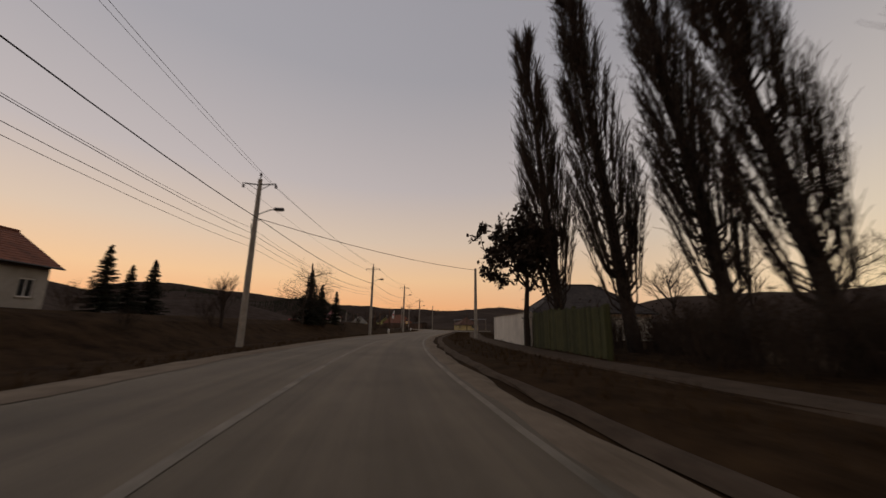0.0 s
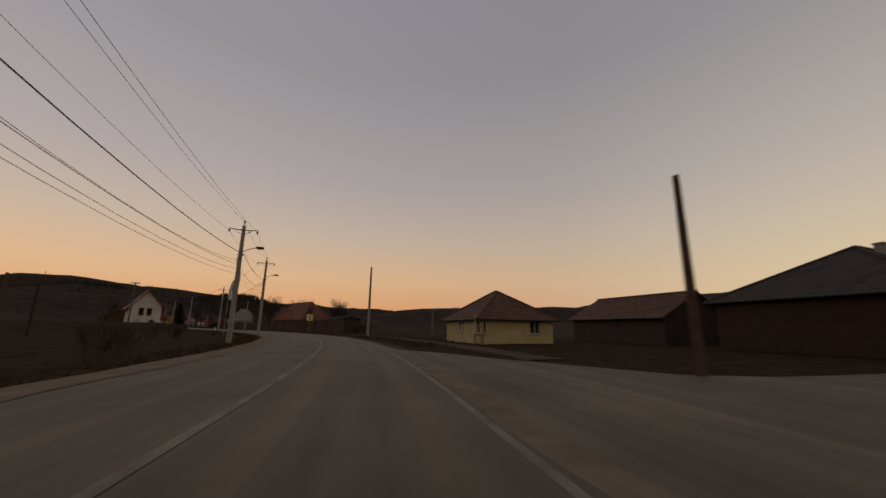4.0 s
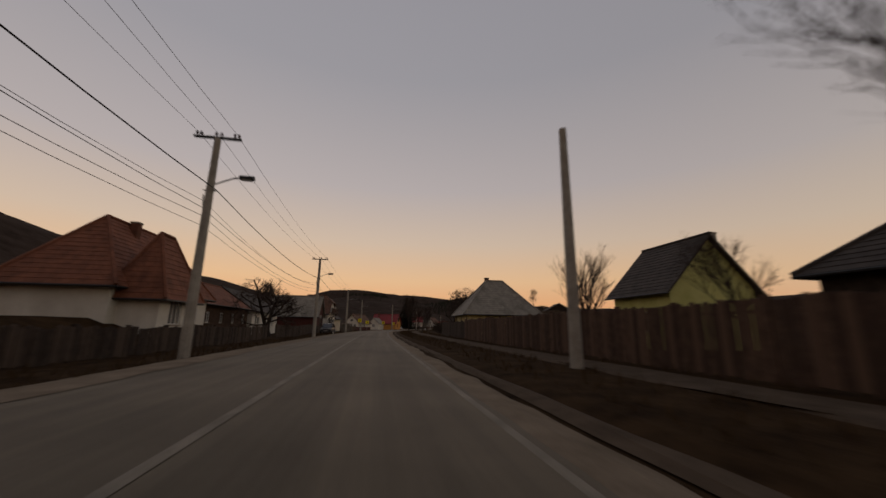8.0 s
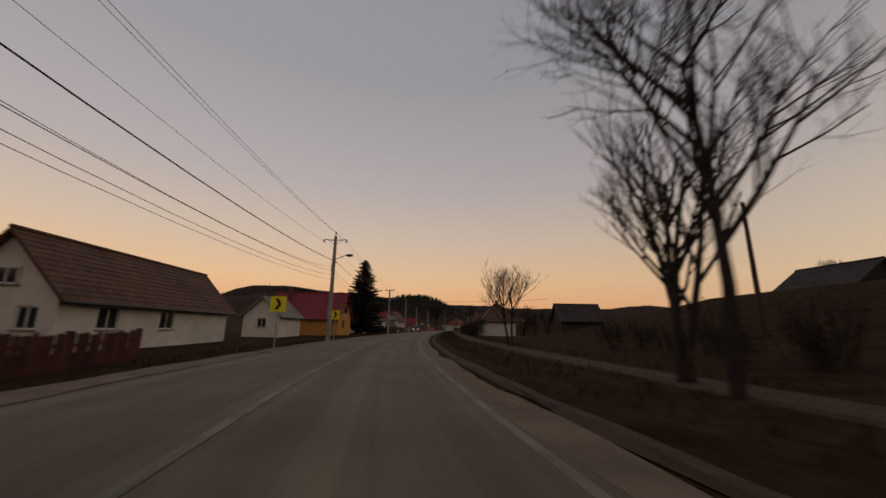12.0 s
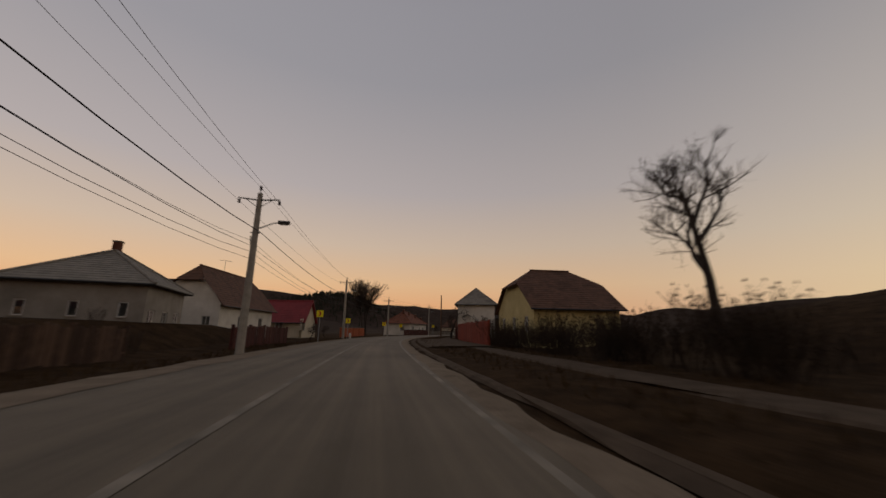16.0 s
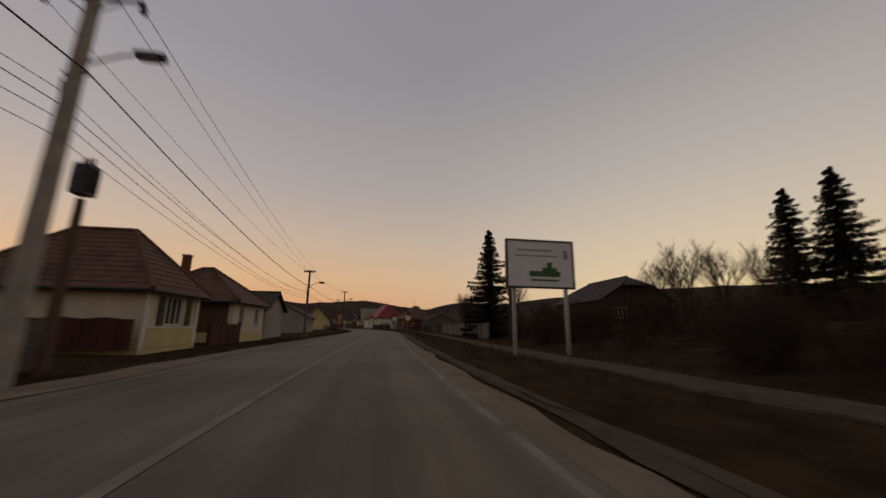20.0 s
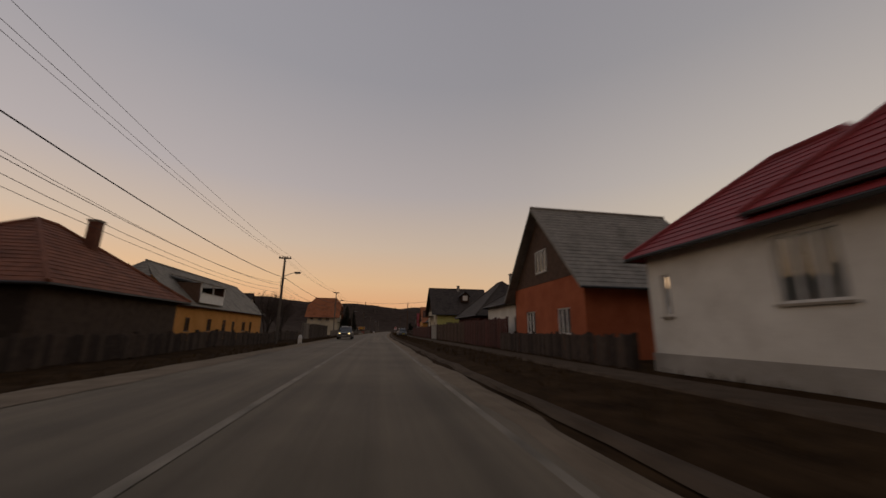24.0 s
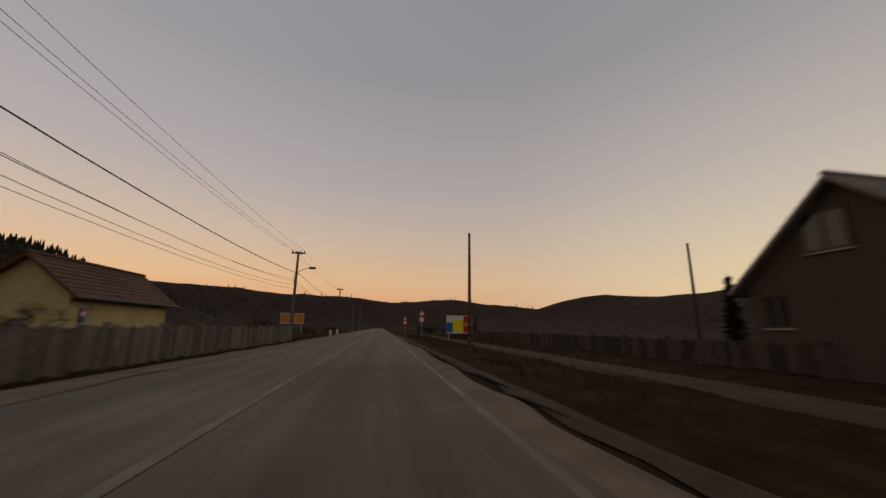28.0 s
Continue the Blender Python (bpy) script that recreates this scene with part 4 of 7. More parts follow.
# ---------------------------------------------------------------- trees
def limb(sh, twigs, rng, p, dirn, length, r, level, levels, up, spread, kids, bendy=0.25):
    segs = 3 if level < 2 else 2
    q = p
    d = dirn.normalized()
    tgt = sh if level < 2 else twigs
    pts = [(q, d)]
    for i in range(segs):
        d = (d + Vector((rng.uniform(-1, 1), rng.uniform(-1, 1), rng.uniform(-0.6, 1) * 0.6)) * bendy * 0.6 + Vector((0, 0, up)) * 0.16).normalized()
        nq = q + d * (length / segs)
        r0, r1 = r * (1 - 0.6 * i / segs), r * (1 - 0.6 * (i + 1) / segs)
        tgt.rod(q, nq, r0, r1, 6 if level == 0 else (4 if level == 1 else 3), False)
        q = nq
        pts.append((q, d))
    if level >= levels:
        return
    for k in range(kids[level]):
        v = rng.uniform(0.3 if level else 0.35, 1.0)
        i = min(segs - 1, int(v * segs))
        base = pts[i][0].lerp(pts[i + 1][0], v * segs - i)
        ax = pts[i + 1][1]
        side = ax.orthogonal().normalized()
        side = (Matrix.Rotation(rng.uniform(0, 2 * math.pi), 3, ax) @ side)
        nd = (ax * (1 - spread) + side * spread + Vector((0, 0, up * 0.25))).normalized()
        limb(sh, twigs, rng, base, nd, length * rng.uniform(0.45, 0.72) * (1.15 - 0.45 * v), r * rng.uniform(0.35, 0.5), level + 1, levels, up, spread, kids, bendy)


def bare_meshes(seed, height, trunk, kids, spread=0.62, up=0.5, r=0.2, forks=1, bendy=0.25, levels=4):
    rng = random.Random(seed)
    sh, tw = Shape(), Shape()
    for k in range(forks):
        lean = Vector((rng.uniform(-0.2, 0.2), rng.uniform(-0.2, 0.2), 1)) if forks > 1 else Vector((rng.uniform(-0.06, 0.06), rng.uniform(-0.06, 0.06), 1))
        limb(sh, tw, rng, Vector((rng.uniform(-0.2, 0.2) * (forks > 1), rng.uniform(-0.2, 0.2) * (forks > 1), -0.3)), lean, height * trunk, r, 0, levels, up, spread, kids, bendy)
    return sh.mesh("trunk", BARK), tw.mesh("crown", TWIG)


def poplar_meshes(seed, height):
    rng = random.Random(seed)
    sh, tw = Shape(), Shape()
    sh.rod((0, 0, -0.3), (0, 0, height * 0.35), 0.34, 0.26, 8, False)
    sh.rod((0, 0, height * 0.35), (0.15, 0.1, height * 0.97), 0.26, 0.03, 6, False)
    for k in range(185):
        v = rng.uniform(0.07, 0.95)
        z = height * v
        a = rng.uniform(0, 2 * math.pi)
        ln = height * (0.19 * (1 - v) + 0.055)
        dv = Vector((math.cos(a) * 0.22, math.sin(a) * 0.22, 1.0)).normalized()
        p = Vector((0, 0, z))
        q = p + Vector((math.cos(a), math.sin(a), 0.9)) * ln * 0.16
        e = q + dv * ln
        sh.rod(p, q, 0.055, 0.045, 4, False)
        sh.rod(q, e, 0.045, 0.012, 4, False)
        for i in range(20):
            b = q.lerp(e, rng.uniform(0.05, 1))
            dd = (dv + Vector((rng.uniform(-1, 1), rng.uniform(-1, 1), rng.uniform(-0.2, 0.7))) * 0.42).normalized()
            m = b + dd * rng.uniform(0.4, 1.0)
            tw.rod(b, m, 0.018, 0.010, 3, False)
            for j in range(2):
                d3 = (dd + Vector((rng.uniform(-1, 1), rng.uniform(-1, 1), rng.uniform(-0.3, 0.6))) * 0.6).normalized()
                tw.rod(b.lerp(m, 0.6 + 0.3 * j), b.lerp(m, 0.6 + 0.3 * j) + d3 * rng.uniform(0.3, 0.7), 0.011, 0.006, 3, False)
    return sh.mesh("trunk", BARK), tw.mesh("crown", TWIG)


def spruce_meshes(seed, height, radius, dense=1.0, taper=0.92):
    rng = random.Random(seed)
    sh, cr = Shape(), Shape()
    sh.rod((0, 0, -0.3), (0, 0, height * 0.98), 0.02 * height, 0.015, 7, False)
    z = height * 0.07
    while z < height * 0.985:
        v = z / height
        ln0 = radius * (1 - v) ** taper + 0.06
        nb = 8 if v < 0.8 else 6
        ph = rng.uniform(0, 6)
        for k in range(nb):
            a = ph + 2 * math.pi * k / nb + rng.uniform(-0.25, 0.25)
            ln = ln0 * rng.uniform(0.6, 1.12)
            p = Vector((0, 0, z + rng.uniform(-0.16, 0.16)))
            prev = p
            drop = -0.10 - 0.22 * (1 - v)
            steps = max(3, int(ln / 0.28))
            for i in range(1, steps + 1):
                w = i / steps
                q = p + Vector((math.cos(a) * ln * w, math.sin(a) * ln * w, ln * (drop * w + 0.20 * w * w)))
                if i % 2 == 0 or i == steps:
                    sh.rod(prev, q, 0.02, 0.012, 3, False)
                    prev = q
                back = p + Vector((math.cos(a) * ln * (w - 1 / steps), math.sin(a) * ln * (w - 1 / steps), ln * (drop * (w - 1 / steps) + 0.20 * (w - 1 / steps) ** 2)))
                tip = q
                for j in range(int(5 * dense)):
                    q = back.lerp(tip, rng.random()) + Vector((rng.uniform(-0.07, 0.07), rng.uniform(-0.07, 0.07), rng.uniform(-0.09, 0.05)))
                    ang = a + rng.uniform(-1.2, 1.2)
                    sl = rng.uniform(0.16, 0.34) * (1.1 - 0.35 * w) * (0.6 + radius * 0.16) * (1.05 - 0.55 * v)
                    e = q + Vector((math.cos(ang) * sl, math.sin(ang) * sl, rng.uniform(-0.75, 0.05) * sl))
                    side = Vector((-math.sin(ang), math.cos(ang), rng.uniform(-0.4, 0.4))) * sl * 0.26
                    cr.poly(q - side, e, q + side)
                    cr.poly(q + Vector((0, 0, -0.1)) - side * 0.5, e + Vector((0, 0, -sl * 0.8)), q + side * 0.5)
        z += 0.24 + 0.26 * (1 - v) * min(1.0, height / 9)
    return sh.mesh("trunk", BARK), cr.mesh("crown", NEEDLE)


def pine_meshes(seed, height, radius):
    rng = random.Random(seed)
    sh, cr = Shape(), Shape()
    sh.rod((0, 0, -0.3), (0.1, 0, height * 0.9), 0.03 * height, 0.05, 7, False)
    for k in range(58):
        z = height * (0.16 + 0.84 * rng.random() ** 0.85)
        a = rng.uniform(0, 6.28)
        ln = radius * rng.uniform(0.2, 1.15) * (1.2 - z / height * 0.95)
        e = Vector((math.cos(a) * ln, math.sin(a) * ln, z + ln * rng.uniform(0.05, 0.4)))
        sh.rod((0, 0, z), e, 0.05, 0.02, 4, False)
        for j in range(60):
            c = e + Vector((rng.gauss(0, 1), rng.gauss(0, 1), rng.gauss(0, 0.65))) * radius * 0.13
            dv = Vector((rng.uniform(-1, 1), rng.uniform(-1, 1), rng.uniform(-0.3, 1))).normalized() * rng.uniform(0.25, 0.5)
            sd_ = dv.orthogonal().normalized() * 0.15
            cr.poly(c - sd_, c + dv, c + sd_)
    return sh.mesh("trunk", BARK), cr.mesh("crown", NEEDLE)


def shrub_meshes(seed, height, radius, stems=26):
    rng = random.Random(seed)
    sh = Shape()
    for k in range(stems):
        a = rng.uniform(0, 6.28)
        p = Vector((math.cos(a) * radius * rng.uniform(0, 0.6), math.sin(a) * radius * rng.uniform(0, 0.6), -0.1))
        d = Vector((math.cos(a) * rng.uniform(0, 0.6), math.sin(a) * rng.uniform(0, 0.6), 1)).normalized()
        ln = height * rng.uniform(0.6, 1.0)
        q = p + d * ln
        sh.rod(p, q, 0.016, 0.005, 3, False)
        for i in range(14):
            b = p.lerp(q, rng.uniform(0.25, 1))
            e = b + (d + Vector((rng.uniform(-1, 1), rng.uniform(-1, 1), rng.uniform(-0.2, 0.8))) * 0.8).normalized() * ln * rng.uniform(0.10, 0.28)
            sh.rod(b, e, 0.007, 0.003, 3, False)
            if i % 2:
                w = Vector((rng.uniform(-1, 1), rng.uniform(-1, 1), 0.2)) * 0.05
                sh.poly(e - w, e + Vector((0, 0, 0.09)), e + w)
    return sh.mesh("crown", SHRUB)


def leafy_meshes(seed, height):
    """A tree that still holds its withered leaves in clumps along the twigs."""
    trunk, twigs = bare_meshes(seed, height, 0.6, (9, 6, 5, 3), 0.7, 0.35, 0.16, bendy=0.4)
    rng = random.Random(seed + 1)
    sh = Shape()
    n = len(twigs.vertices)
    sh.v = [tuple(v.co) for v in twigs.vertices]
    sh.f = [tuple(p.vertices) for p in twigs.polygons]
    for _ in range(4200):
        c = twigs.vertices[rng.randrange(n)].co + Vector((rng.uniform(-0.15, 0.15), rng.uniform(-0.15, 0.15), rng.uniform(-0.15, 0.12)))
        if c.z < height * 0.2:
            continue
        u = Vector((rng.uniform(-1, 1), rng.uniform(-1, 1), rng.uniform(-1, 1))).normalized()
        w = u.orthogonal().normalized()
        r = rng.uniform(0.09, 0.19)
        sh.poly(c - u * r, c + w * r * 0.6, c + u * r, c - w * r * 0.6)
    return trunk, sh.mesh("crown", SHRUB)


def put_tree(meshes, s, d, label, scale=1.0, turn=0.0, name="tree", category="tree", group="", z=None):
    root = thing(name, stand(s, d, ground_z(s, d) if z is None else z, turn, scale), label, category, group)
    part("trunk", meshes[0], None, root)
    part("crown", meshes[1], None, root)
    return root


# ---------------------------------------------------------------- signs
def flat(sh_pts, y, t=0.004):
    sh = Shape()
    sh.prism(sh_pts, "y", y - t, y)
    return sh


def chevron_sign(s, d, zc, size, points_left=True, solar=False, turn=0.0, ink=None):
    root = thing("chevron_sign", stand(s, d, ground_z(s, d), turn), "yellow-edged curve chevron sign on a steel post" + (" with solar panel" if solar else ""), "road sign", "curve chevron signs")
    h = size / 2
    po = Shape()
    po.rod((0, 0.05, -0.3), (0, 0.05, zc + (2.3 * h if solar else h)), 0.035, 0.035, 8)
    part("post", po, STEEL, root)
    b = Shape()
    b.box(-h, h, -0.015, 0.015, zc - h, zc + h)
    part("panel", b, SIGN_YELLOW, root)
    inner = h * 0.74
    part("field", flat([(-inner, zc - inner), (inner, zc - inner), (inner, zc + inner), (-inner, zc + inner)], -0.017), SIGN_WHITE if ink is None else SIGN_YELLOW, root, "pale inner field")
    k = -1 if points_left else 1
    pts = [(-0.55 * k, -0.95), (0.05 * k, -0.95), (0.62 * k, 0.0), (0.05 * k, 0.95), (-0.55 * k, 0.95), (0.02 * k, 0.0)]
    part("chevron", flat([(x * inner, zc + z * inner) for x, z in pts], -0.022), SIGN_RED if ink is None else ink, root, "bold chevron arrow")
    if solar:
        so = Shape()
        zz = zc + h + 0.08
        so.prism([(-0.02, zz), (0.02, zz), (0.02, zz + 1.9 * h), (-0.02, zz + 1.9 * h)], "x", -h * 0.75, h * 0.75)
        pn = part("solar_panel", so, SOLAR, root, "dark solar panel")
        for x in (-0.25, 0.25):
            g = Shape()
            g.box(x * h - 0.01, x * h + 0.01, -0.026, -0.021, zz, zz + 1.9 * h)
            part("cell_seam", g, STEEL, pn)
    return root


# ---------------------------------------------------------------- power line along the left side
pole(-9.0, -8.0, 9.3, "arm")
pole(20.6, -8.2, 9.5, "arm")
pole(49.3, -7.2, 9.2, "arm")
pole(75.0, -7.5, 9.3, "arm")
pole(100.9, -5.9, 8.3, "arm")
pole(131.0, -7.5, 8.4, "arm")
pole(151.5, -5.9, 9.0, "arm")
pole(191.2, -5.9, 8.6, "arm")
pole(220.3, -6.3, 8.3, "bar")
pole(246.8, -6.3, 8.3, "bar")
pole(273.4, -5.9, 7.4, "bar")
pole(301.4, -7.2, 7.8, "arm")
pole(333.0, -5.6, 8.5, "arm")
pole(369.7, -6.0, 7.8, "bar")
pole(399.4, -6.4, 8.6, "bar")
pole(422.3, -5.9, 7.6, "arm")
pole(456.5, -7.4, 8.2, "arm")
pole(478.2, -6.6, 7.4, "arm")
pole(503.7, -5.8, 7.8, "arm")
pole(530.2, -6.0, 8.1, "arm", label="concrete power pole with crossarm beside a transformer")
pole(560.2, -7.5, 6.6, "wood")
pole(595.0, -7.6, 7.6, "wood")
pole(630.0, -7.9, 8.2, "wood")
pole(665.6, -8.4, 8.2, "wood")
pole(696.9, -8.8, 8.0, "wood")
pole(736.3, -8.6, 8.6, "wood")
pole(768.0, -8.3, 8.0, "wood")
pole(802.8, -7.7, 7.8, "wood")
pole(835.2, -7.0, 7.4, "wood")
pole(868.0, -7.0, 7.6, "wood")
pole(901.0, -7.0, 7.8, "wood", lamp=False)
pole(935.0, -7.0, 7.8, "wood", lamp=False)
runs = [[], [], [], [], [], [], [], []]
for s, d, h, z, tips in POLES:
    for k in range(3):
        runs[k].append(at(s, d + tips[k][0], z + tips[k][1]))
    runs[3].append(at(s, d + 0.22, z + h * 0.745))
    runs[4].append(at(s, d - 0.2, z + h * 0.66))
    runs[5].append(at(s, d - 0.12, z + h * 0.62))
    runs[6].append(at(s, d - 0.16, z + h * 0.69))
    runs[7].append(at(s, d - 0.1, z + h * 0.575))
for k in range(3):
    cable("overhead_cable", runs[k], 0.009, 0.45, "thin bare overhead power wire")
cable("overhead_cable", runs[3], 0.022, 0.55, "thick black twisted overhead power cable")
cable("overhead_cable", runs[4], 0.011, 0.6, "thin dark overhead telephone cable")
cable("overhead_cable", runs[5], 0.009, 0.75, "thin dark overhead telephone cable")
cable("overhead_cable", runs[6], 0.008, 0.85, "thin dark overhead telephone cable")
cable("overhead_cable", runs[7], 0.008, 0.6, "thin dark overhead telephone cable")

# lone poles on both sides
pole(43.5, -13.2, 7.0, "post", False)
for s, d, h in ((74, -10.2, 4.6), (86, -14.5, 3.6), (98, -17.5, 5.0), (110, -18.5, 4.6), (122, -19.5, 4.4), (134, -21, 4.4), (148, -24, 4.6), (166, -22, 6.4)):
    pole(s, d, h, "post", False)
pole(37.8, 6.4, 7.1, "plain", False)
pole(109.4, 8.4, 5.4, "post", False)
pole(152.2, 7.8, 9.6, "plain", False)
pole(216.0, 5.9, 7.6, "plain", False)
pole(319.4, 18.0, 6.8, "post", False)
pole(298.0, 30.0, 7.0, "post", False)
pole(468.6, 5.5, 7.2, "post", False)
pole(519.0, 18.0, 7.2, "plain", False)
pole(549.0, 9.5, 7.0, "post", False)
pole(757.4, 6.8, 8.4, "post", False)
pole(829.5, 6.5, 8.2, "post", False)
pole(828.0, 24.0, 8.0, "post", False)
pole(746.8, 12.2, 9.4, "post", False)
cable("overhead_cable", [at(736.3, -8.6, 7.0), at(728, 9.0, 6.4)], 0.02, 0.6, "dark cable slung across the road")
cable("overhead_cable", [at(736.3, -8.6, 6.4), at(730, 12.0, 5.2)], 0.016, 0.7, "dark cable slung across the road")
cable("overhead_cable", [at(802.8, -7.7, 6.6), at(797, 26.0, 7.0)], 0.018, 0.5, "dark cable slung across the road")
cable("overhead_cable", [at(20.6, -8.2, 7.0), at(37.8, 6.4, 6.9)], 0.02, 0.4, "dark cable slung across the road")
cable("overhead_cable", [at(369.7, -6.0, 5.9), at(366, 22, 6.2)], 0.018, 0.4, "dark cable slung across the road")

# ---------------------------------------------------------------- houses, first stretch
house("house", 15.0, 24.0, -21.5, -27.0, 3.4, 5.4, "gable_y", GREY_WALL, RED_TILE, "low house with red tiled gable roof on the bank", z0=1.2, wins=row_wins("front", 3, 10, 1.2, 0.9, 1.1), chimneys=((0, 1, 7.2),))
house("house", 36.6, 44.6, 12.4, 23.4, 2.9, 5.7, "hip", WHITE_WALL, DARK_ROOF, "white rendered house with dark hipped roof", wins=row_wins("front", 3, 9, 1.0, 1.0, 1.2), chimneys=((-1.6, 0.2, 6.4), (4.2, -2.2, 5.4)))
house("house", 127.0, 134.0, 9.8, 16.4, 2.1, 4.3, "hip", YELLOW_WALL, BROWN_TILE, "small yellow house with hipped brown tiled roof", wins=[("near", -3.2, 0.7, 0.9, 1.0), ("near", 1.6, 0.7, 1.0, 1.0), ("front", 0, 0.7, 1.0, 1.0)])
house("barn", 124.0, 135.0, 25.0, 33.0, 2.4, 4.5, "gable_y", DARK_WOOD, BROWN_TILE, "dark low barn with red-brown roof", category="barn")
house("house", 111.0, 121.5, 24.5, 35.5, 3.3, 6.3, "hip", BROWN_WOOD, DARK_ROOF, "broad dark boarded house with dark hipped roof", wins=row_wins("near", 2, 8, 1.0, 1.0, 1.1), chimneys=((0, -1, 6.3),))
house("house", 102.5, 110.0, 41.5, 49.5, 6.4, 9.6, "hip", CREAM_WALL, BROWN_TILE, "pale house standing between dark pines", wins=row_wins("near", 2, 6, 1.2, 1.0, 1.2))
house("house", 209.0, 217.0, -13.6, -19.2, 5.0, 8.5, "gable_y", WHITE_WALL, WINE_METAL, "unfinished white house with wine-red roof and empty windows",
      wins=[("near", -0.7, 3.0, 0.9, 1.5), ("near", 0.7, 3.0, 0.9, 1.5), ("near", -1.2, 0.9, 0.9, 1.1), ("near", 1.2, 0.8, 1.2, 1.2), ("far", -0.7, 3.0, 0.9, 1.5), ("far", 0.7, 3.0, 0.9, 1.5), ("far", 0, 0.9, 3.6, 1.3), ("front", -2, 0.9, 1.2, 1.3), ("front", 2, 0.9, 1.2, 1.3)],
      open_wins=True, sash=BROWN_FRAME, over=0.7)
house("house", 226.5, 237.0, -12.8, -17.6, 3.5, 7.0, "hip", WHITE_WALL, RED_TILE, "white rendered house with hipped red-brown tiled roof", wins=[("front", -2.8, 1.0, 1.0, 1.3), ("front", 2.8, 1.0, 1.0, 1.3)], chimneys=((0.4, -1.0, 7.1), (-2.5, 0.5, 6.2)))
house("house", 227.2, 230.6, -10.9, -13.0, 3.4, 6.0, "hip", WHITE_WALL, RED_TILE, "white front wing with small hipped tiled roof", wins=[("front", 0, 1.0, 1.3, 1.3)])
house("barn", 241.5, 255.0, -15.5, -22.0, 3.2, 5.4, "gable_y", BROWN_WOOD, RED_TILE, "long low cottage with red-brown roof", wins=row_wins("front", 4, 12, 1.2, 0.8, 1.0), category="cottage")
house("house", 189.5, 207.5, 10.2, 17.0, 3.1, 6.9, "hip", BROWN_WOOD, RED_TILE, "brown barn with tall hipped red tiled roof", category="barn", chimneys=())
house("shed", 169.5, 176.0, 9.8, 14.0, 2.6, 2.95, "gable_y", DARK_WOOD, DARK_ROOF, "low dark shed behind the board fence", category="shed")
house("house", 208.5, 215.5, 14.6, 21.6, 3.3, 6.2, "hip", DARK_WOOD, DARK_ROOF, "dark old house with hipped roof behind the fence", chimneys=((0, 1, 6.8),))
house("house", 224.5, 229.6, 17.0, 23.0, 3.7, 6.9, "gable_y", LIME_WALL, DARK_ROOF, "yellow-green house with dark gable roof", wins=[("near", -1.6, 0.9, 0.8, 1.2), ("near", 1.8, 0.9, 0.8, 1.2), ("front", 0, 1.0, 1.0, 1.2)], chimneys=((1.9, -1.2, 7.4),))
house("house", 245.0, 251.2, 9.8, 18.0, 3.0, 6.6, "hip", YELLOW_WALL, GREY_ROOF, "yellow house with grey hipped roof behind a hedge", wins=[("front", -2.9, 1.0, 0.9, 1.2), ("front", 0, 1.0, 0.9, 1.2), ("front", 2.9, 1.0, 0.9, 1.2), ("near", -1.5, 1.0, 0.9, 1.2)], chimneys=((-0.9, 0.2, 6.9),), sash=BROWN_FRAME)

# second stretch
house("house", 254.0, 264.5, -15.0, -22.5, 3.0, 5.6, "gable_y", WHITE_WALL, DARK_ROOF, "white farm building with dark roof", wins=row_wins("front", 3, 9, 1.0, 0.9, 1.1))
house("barn", 271.4, 277.0, -10.6, -18.4, 3.0, 6.2, "gable_x", MAROON, GREY_ROOF, "dark red wooden barn with grey gable roof", category="barn", doors=(("front", 1.0, 2.6, 2.5, DARK_WOOD),))
house("house", 280.0, 287.2, -10.4, -16.6, 3.7, 7.2, "half_x", WHITE_WALL, BROWN_TILE, "white house with brown half-hipped roof", wins=[("front", -2.6, 0.9, 1.0, 1.4), ("front", 2.4, 0.9, 1.0, 1.4), ("front", -1.0, 3.9, 0.8, 0.9), ("front", 1.0, 3.9, 0.8, 0.9), ("near", 0, 1.0, 1.1, 1.3)], chimneys=((1.5, 0.5, 6.9),))
house("house", 288.6, 295.0, -10.8, -16.5, 2.9, 5.0, "hip", CREAM_WALL, DARK_ROOF, "small cream outbuilding with dark hipped roof", category="outbuilding")
house("house", 318.5, 331.5, -12.5, -16.6, 2.4, 4.7, "gable_y", WHITE_WALL, BROWN_TILE, "white cottage with brown gable roof", wins=[("near", 0, 2.5, 0.9, 0.7), ("near", -1.0, 0.8, 0.8, 0.9), ("near", 1.0, 0.8, 0.8, 0.9), ("front", -4, 0.8, 1.2, 1.0), ("front", 0, 0.8, 1.2, 1.0)], category="cottage")
house("house", 344.0, 350.0, -14.0, -18.0, 2.4, 4.2, "gable_y", WHITE_WALL, GREY_ROOF, "small white cottage with grey roof", wins=[("near", 0, 0.9, 1.0, 1.0)], category="cottage")
house("shed", 416.0, 436.0, 62.0, 68.0, 2.6, 3.3, "gable_y", WHITE_WALL, GREY_ROOF, "long low white farm shed", category="shed", z0=0.6)
house("house", 355.0, 362.0, -10.8, -21.0, 2.5, 6.0, "gable_x", ORANGE_WALL, WINE_METAL, "orange house with wine-red roof and open loft door", wins=[("front", -0.6, 1.0, 1.0, 1.1), ("front", 0.2, 3.1, 1.9, 1.7)], sash=BROWN_FRAME, chimneys=((-3.0, -1.0, 6.6),))
house("house", 365.5, 373.0, -17.0, -24.0, 2.6, 4.5, "gable_y", CREAM_WALL, WINE_METAL, "pale house with wine-red roof behind the spruce", wins=[("front", -2, 0.8, 1.0, 1.2), ("front", 1.5, 0.8, 1.0, 1.2)])
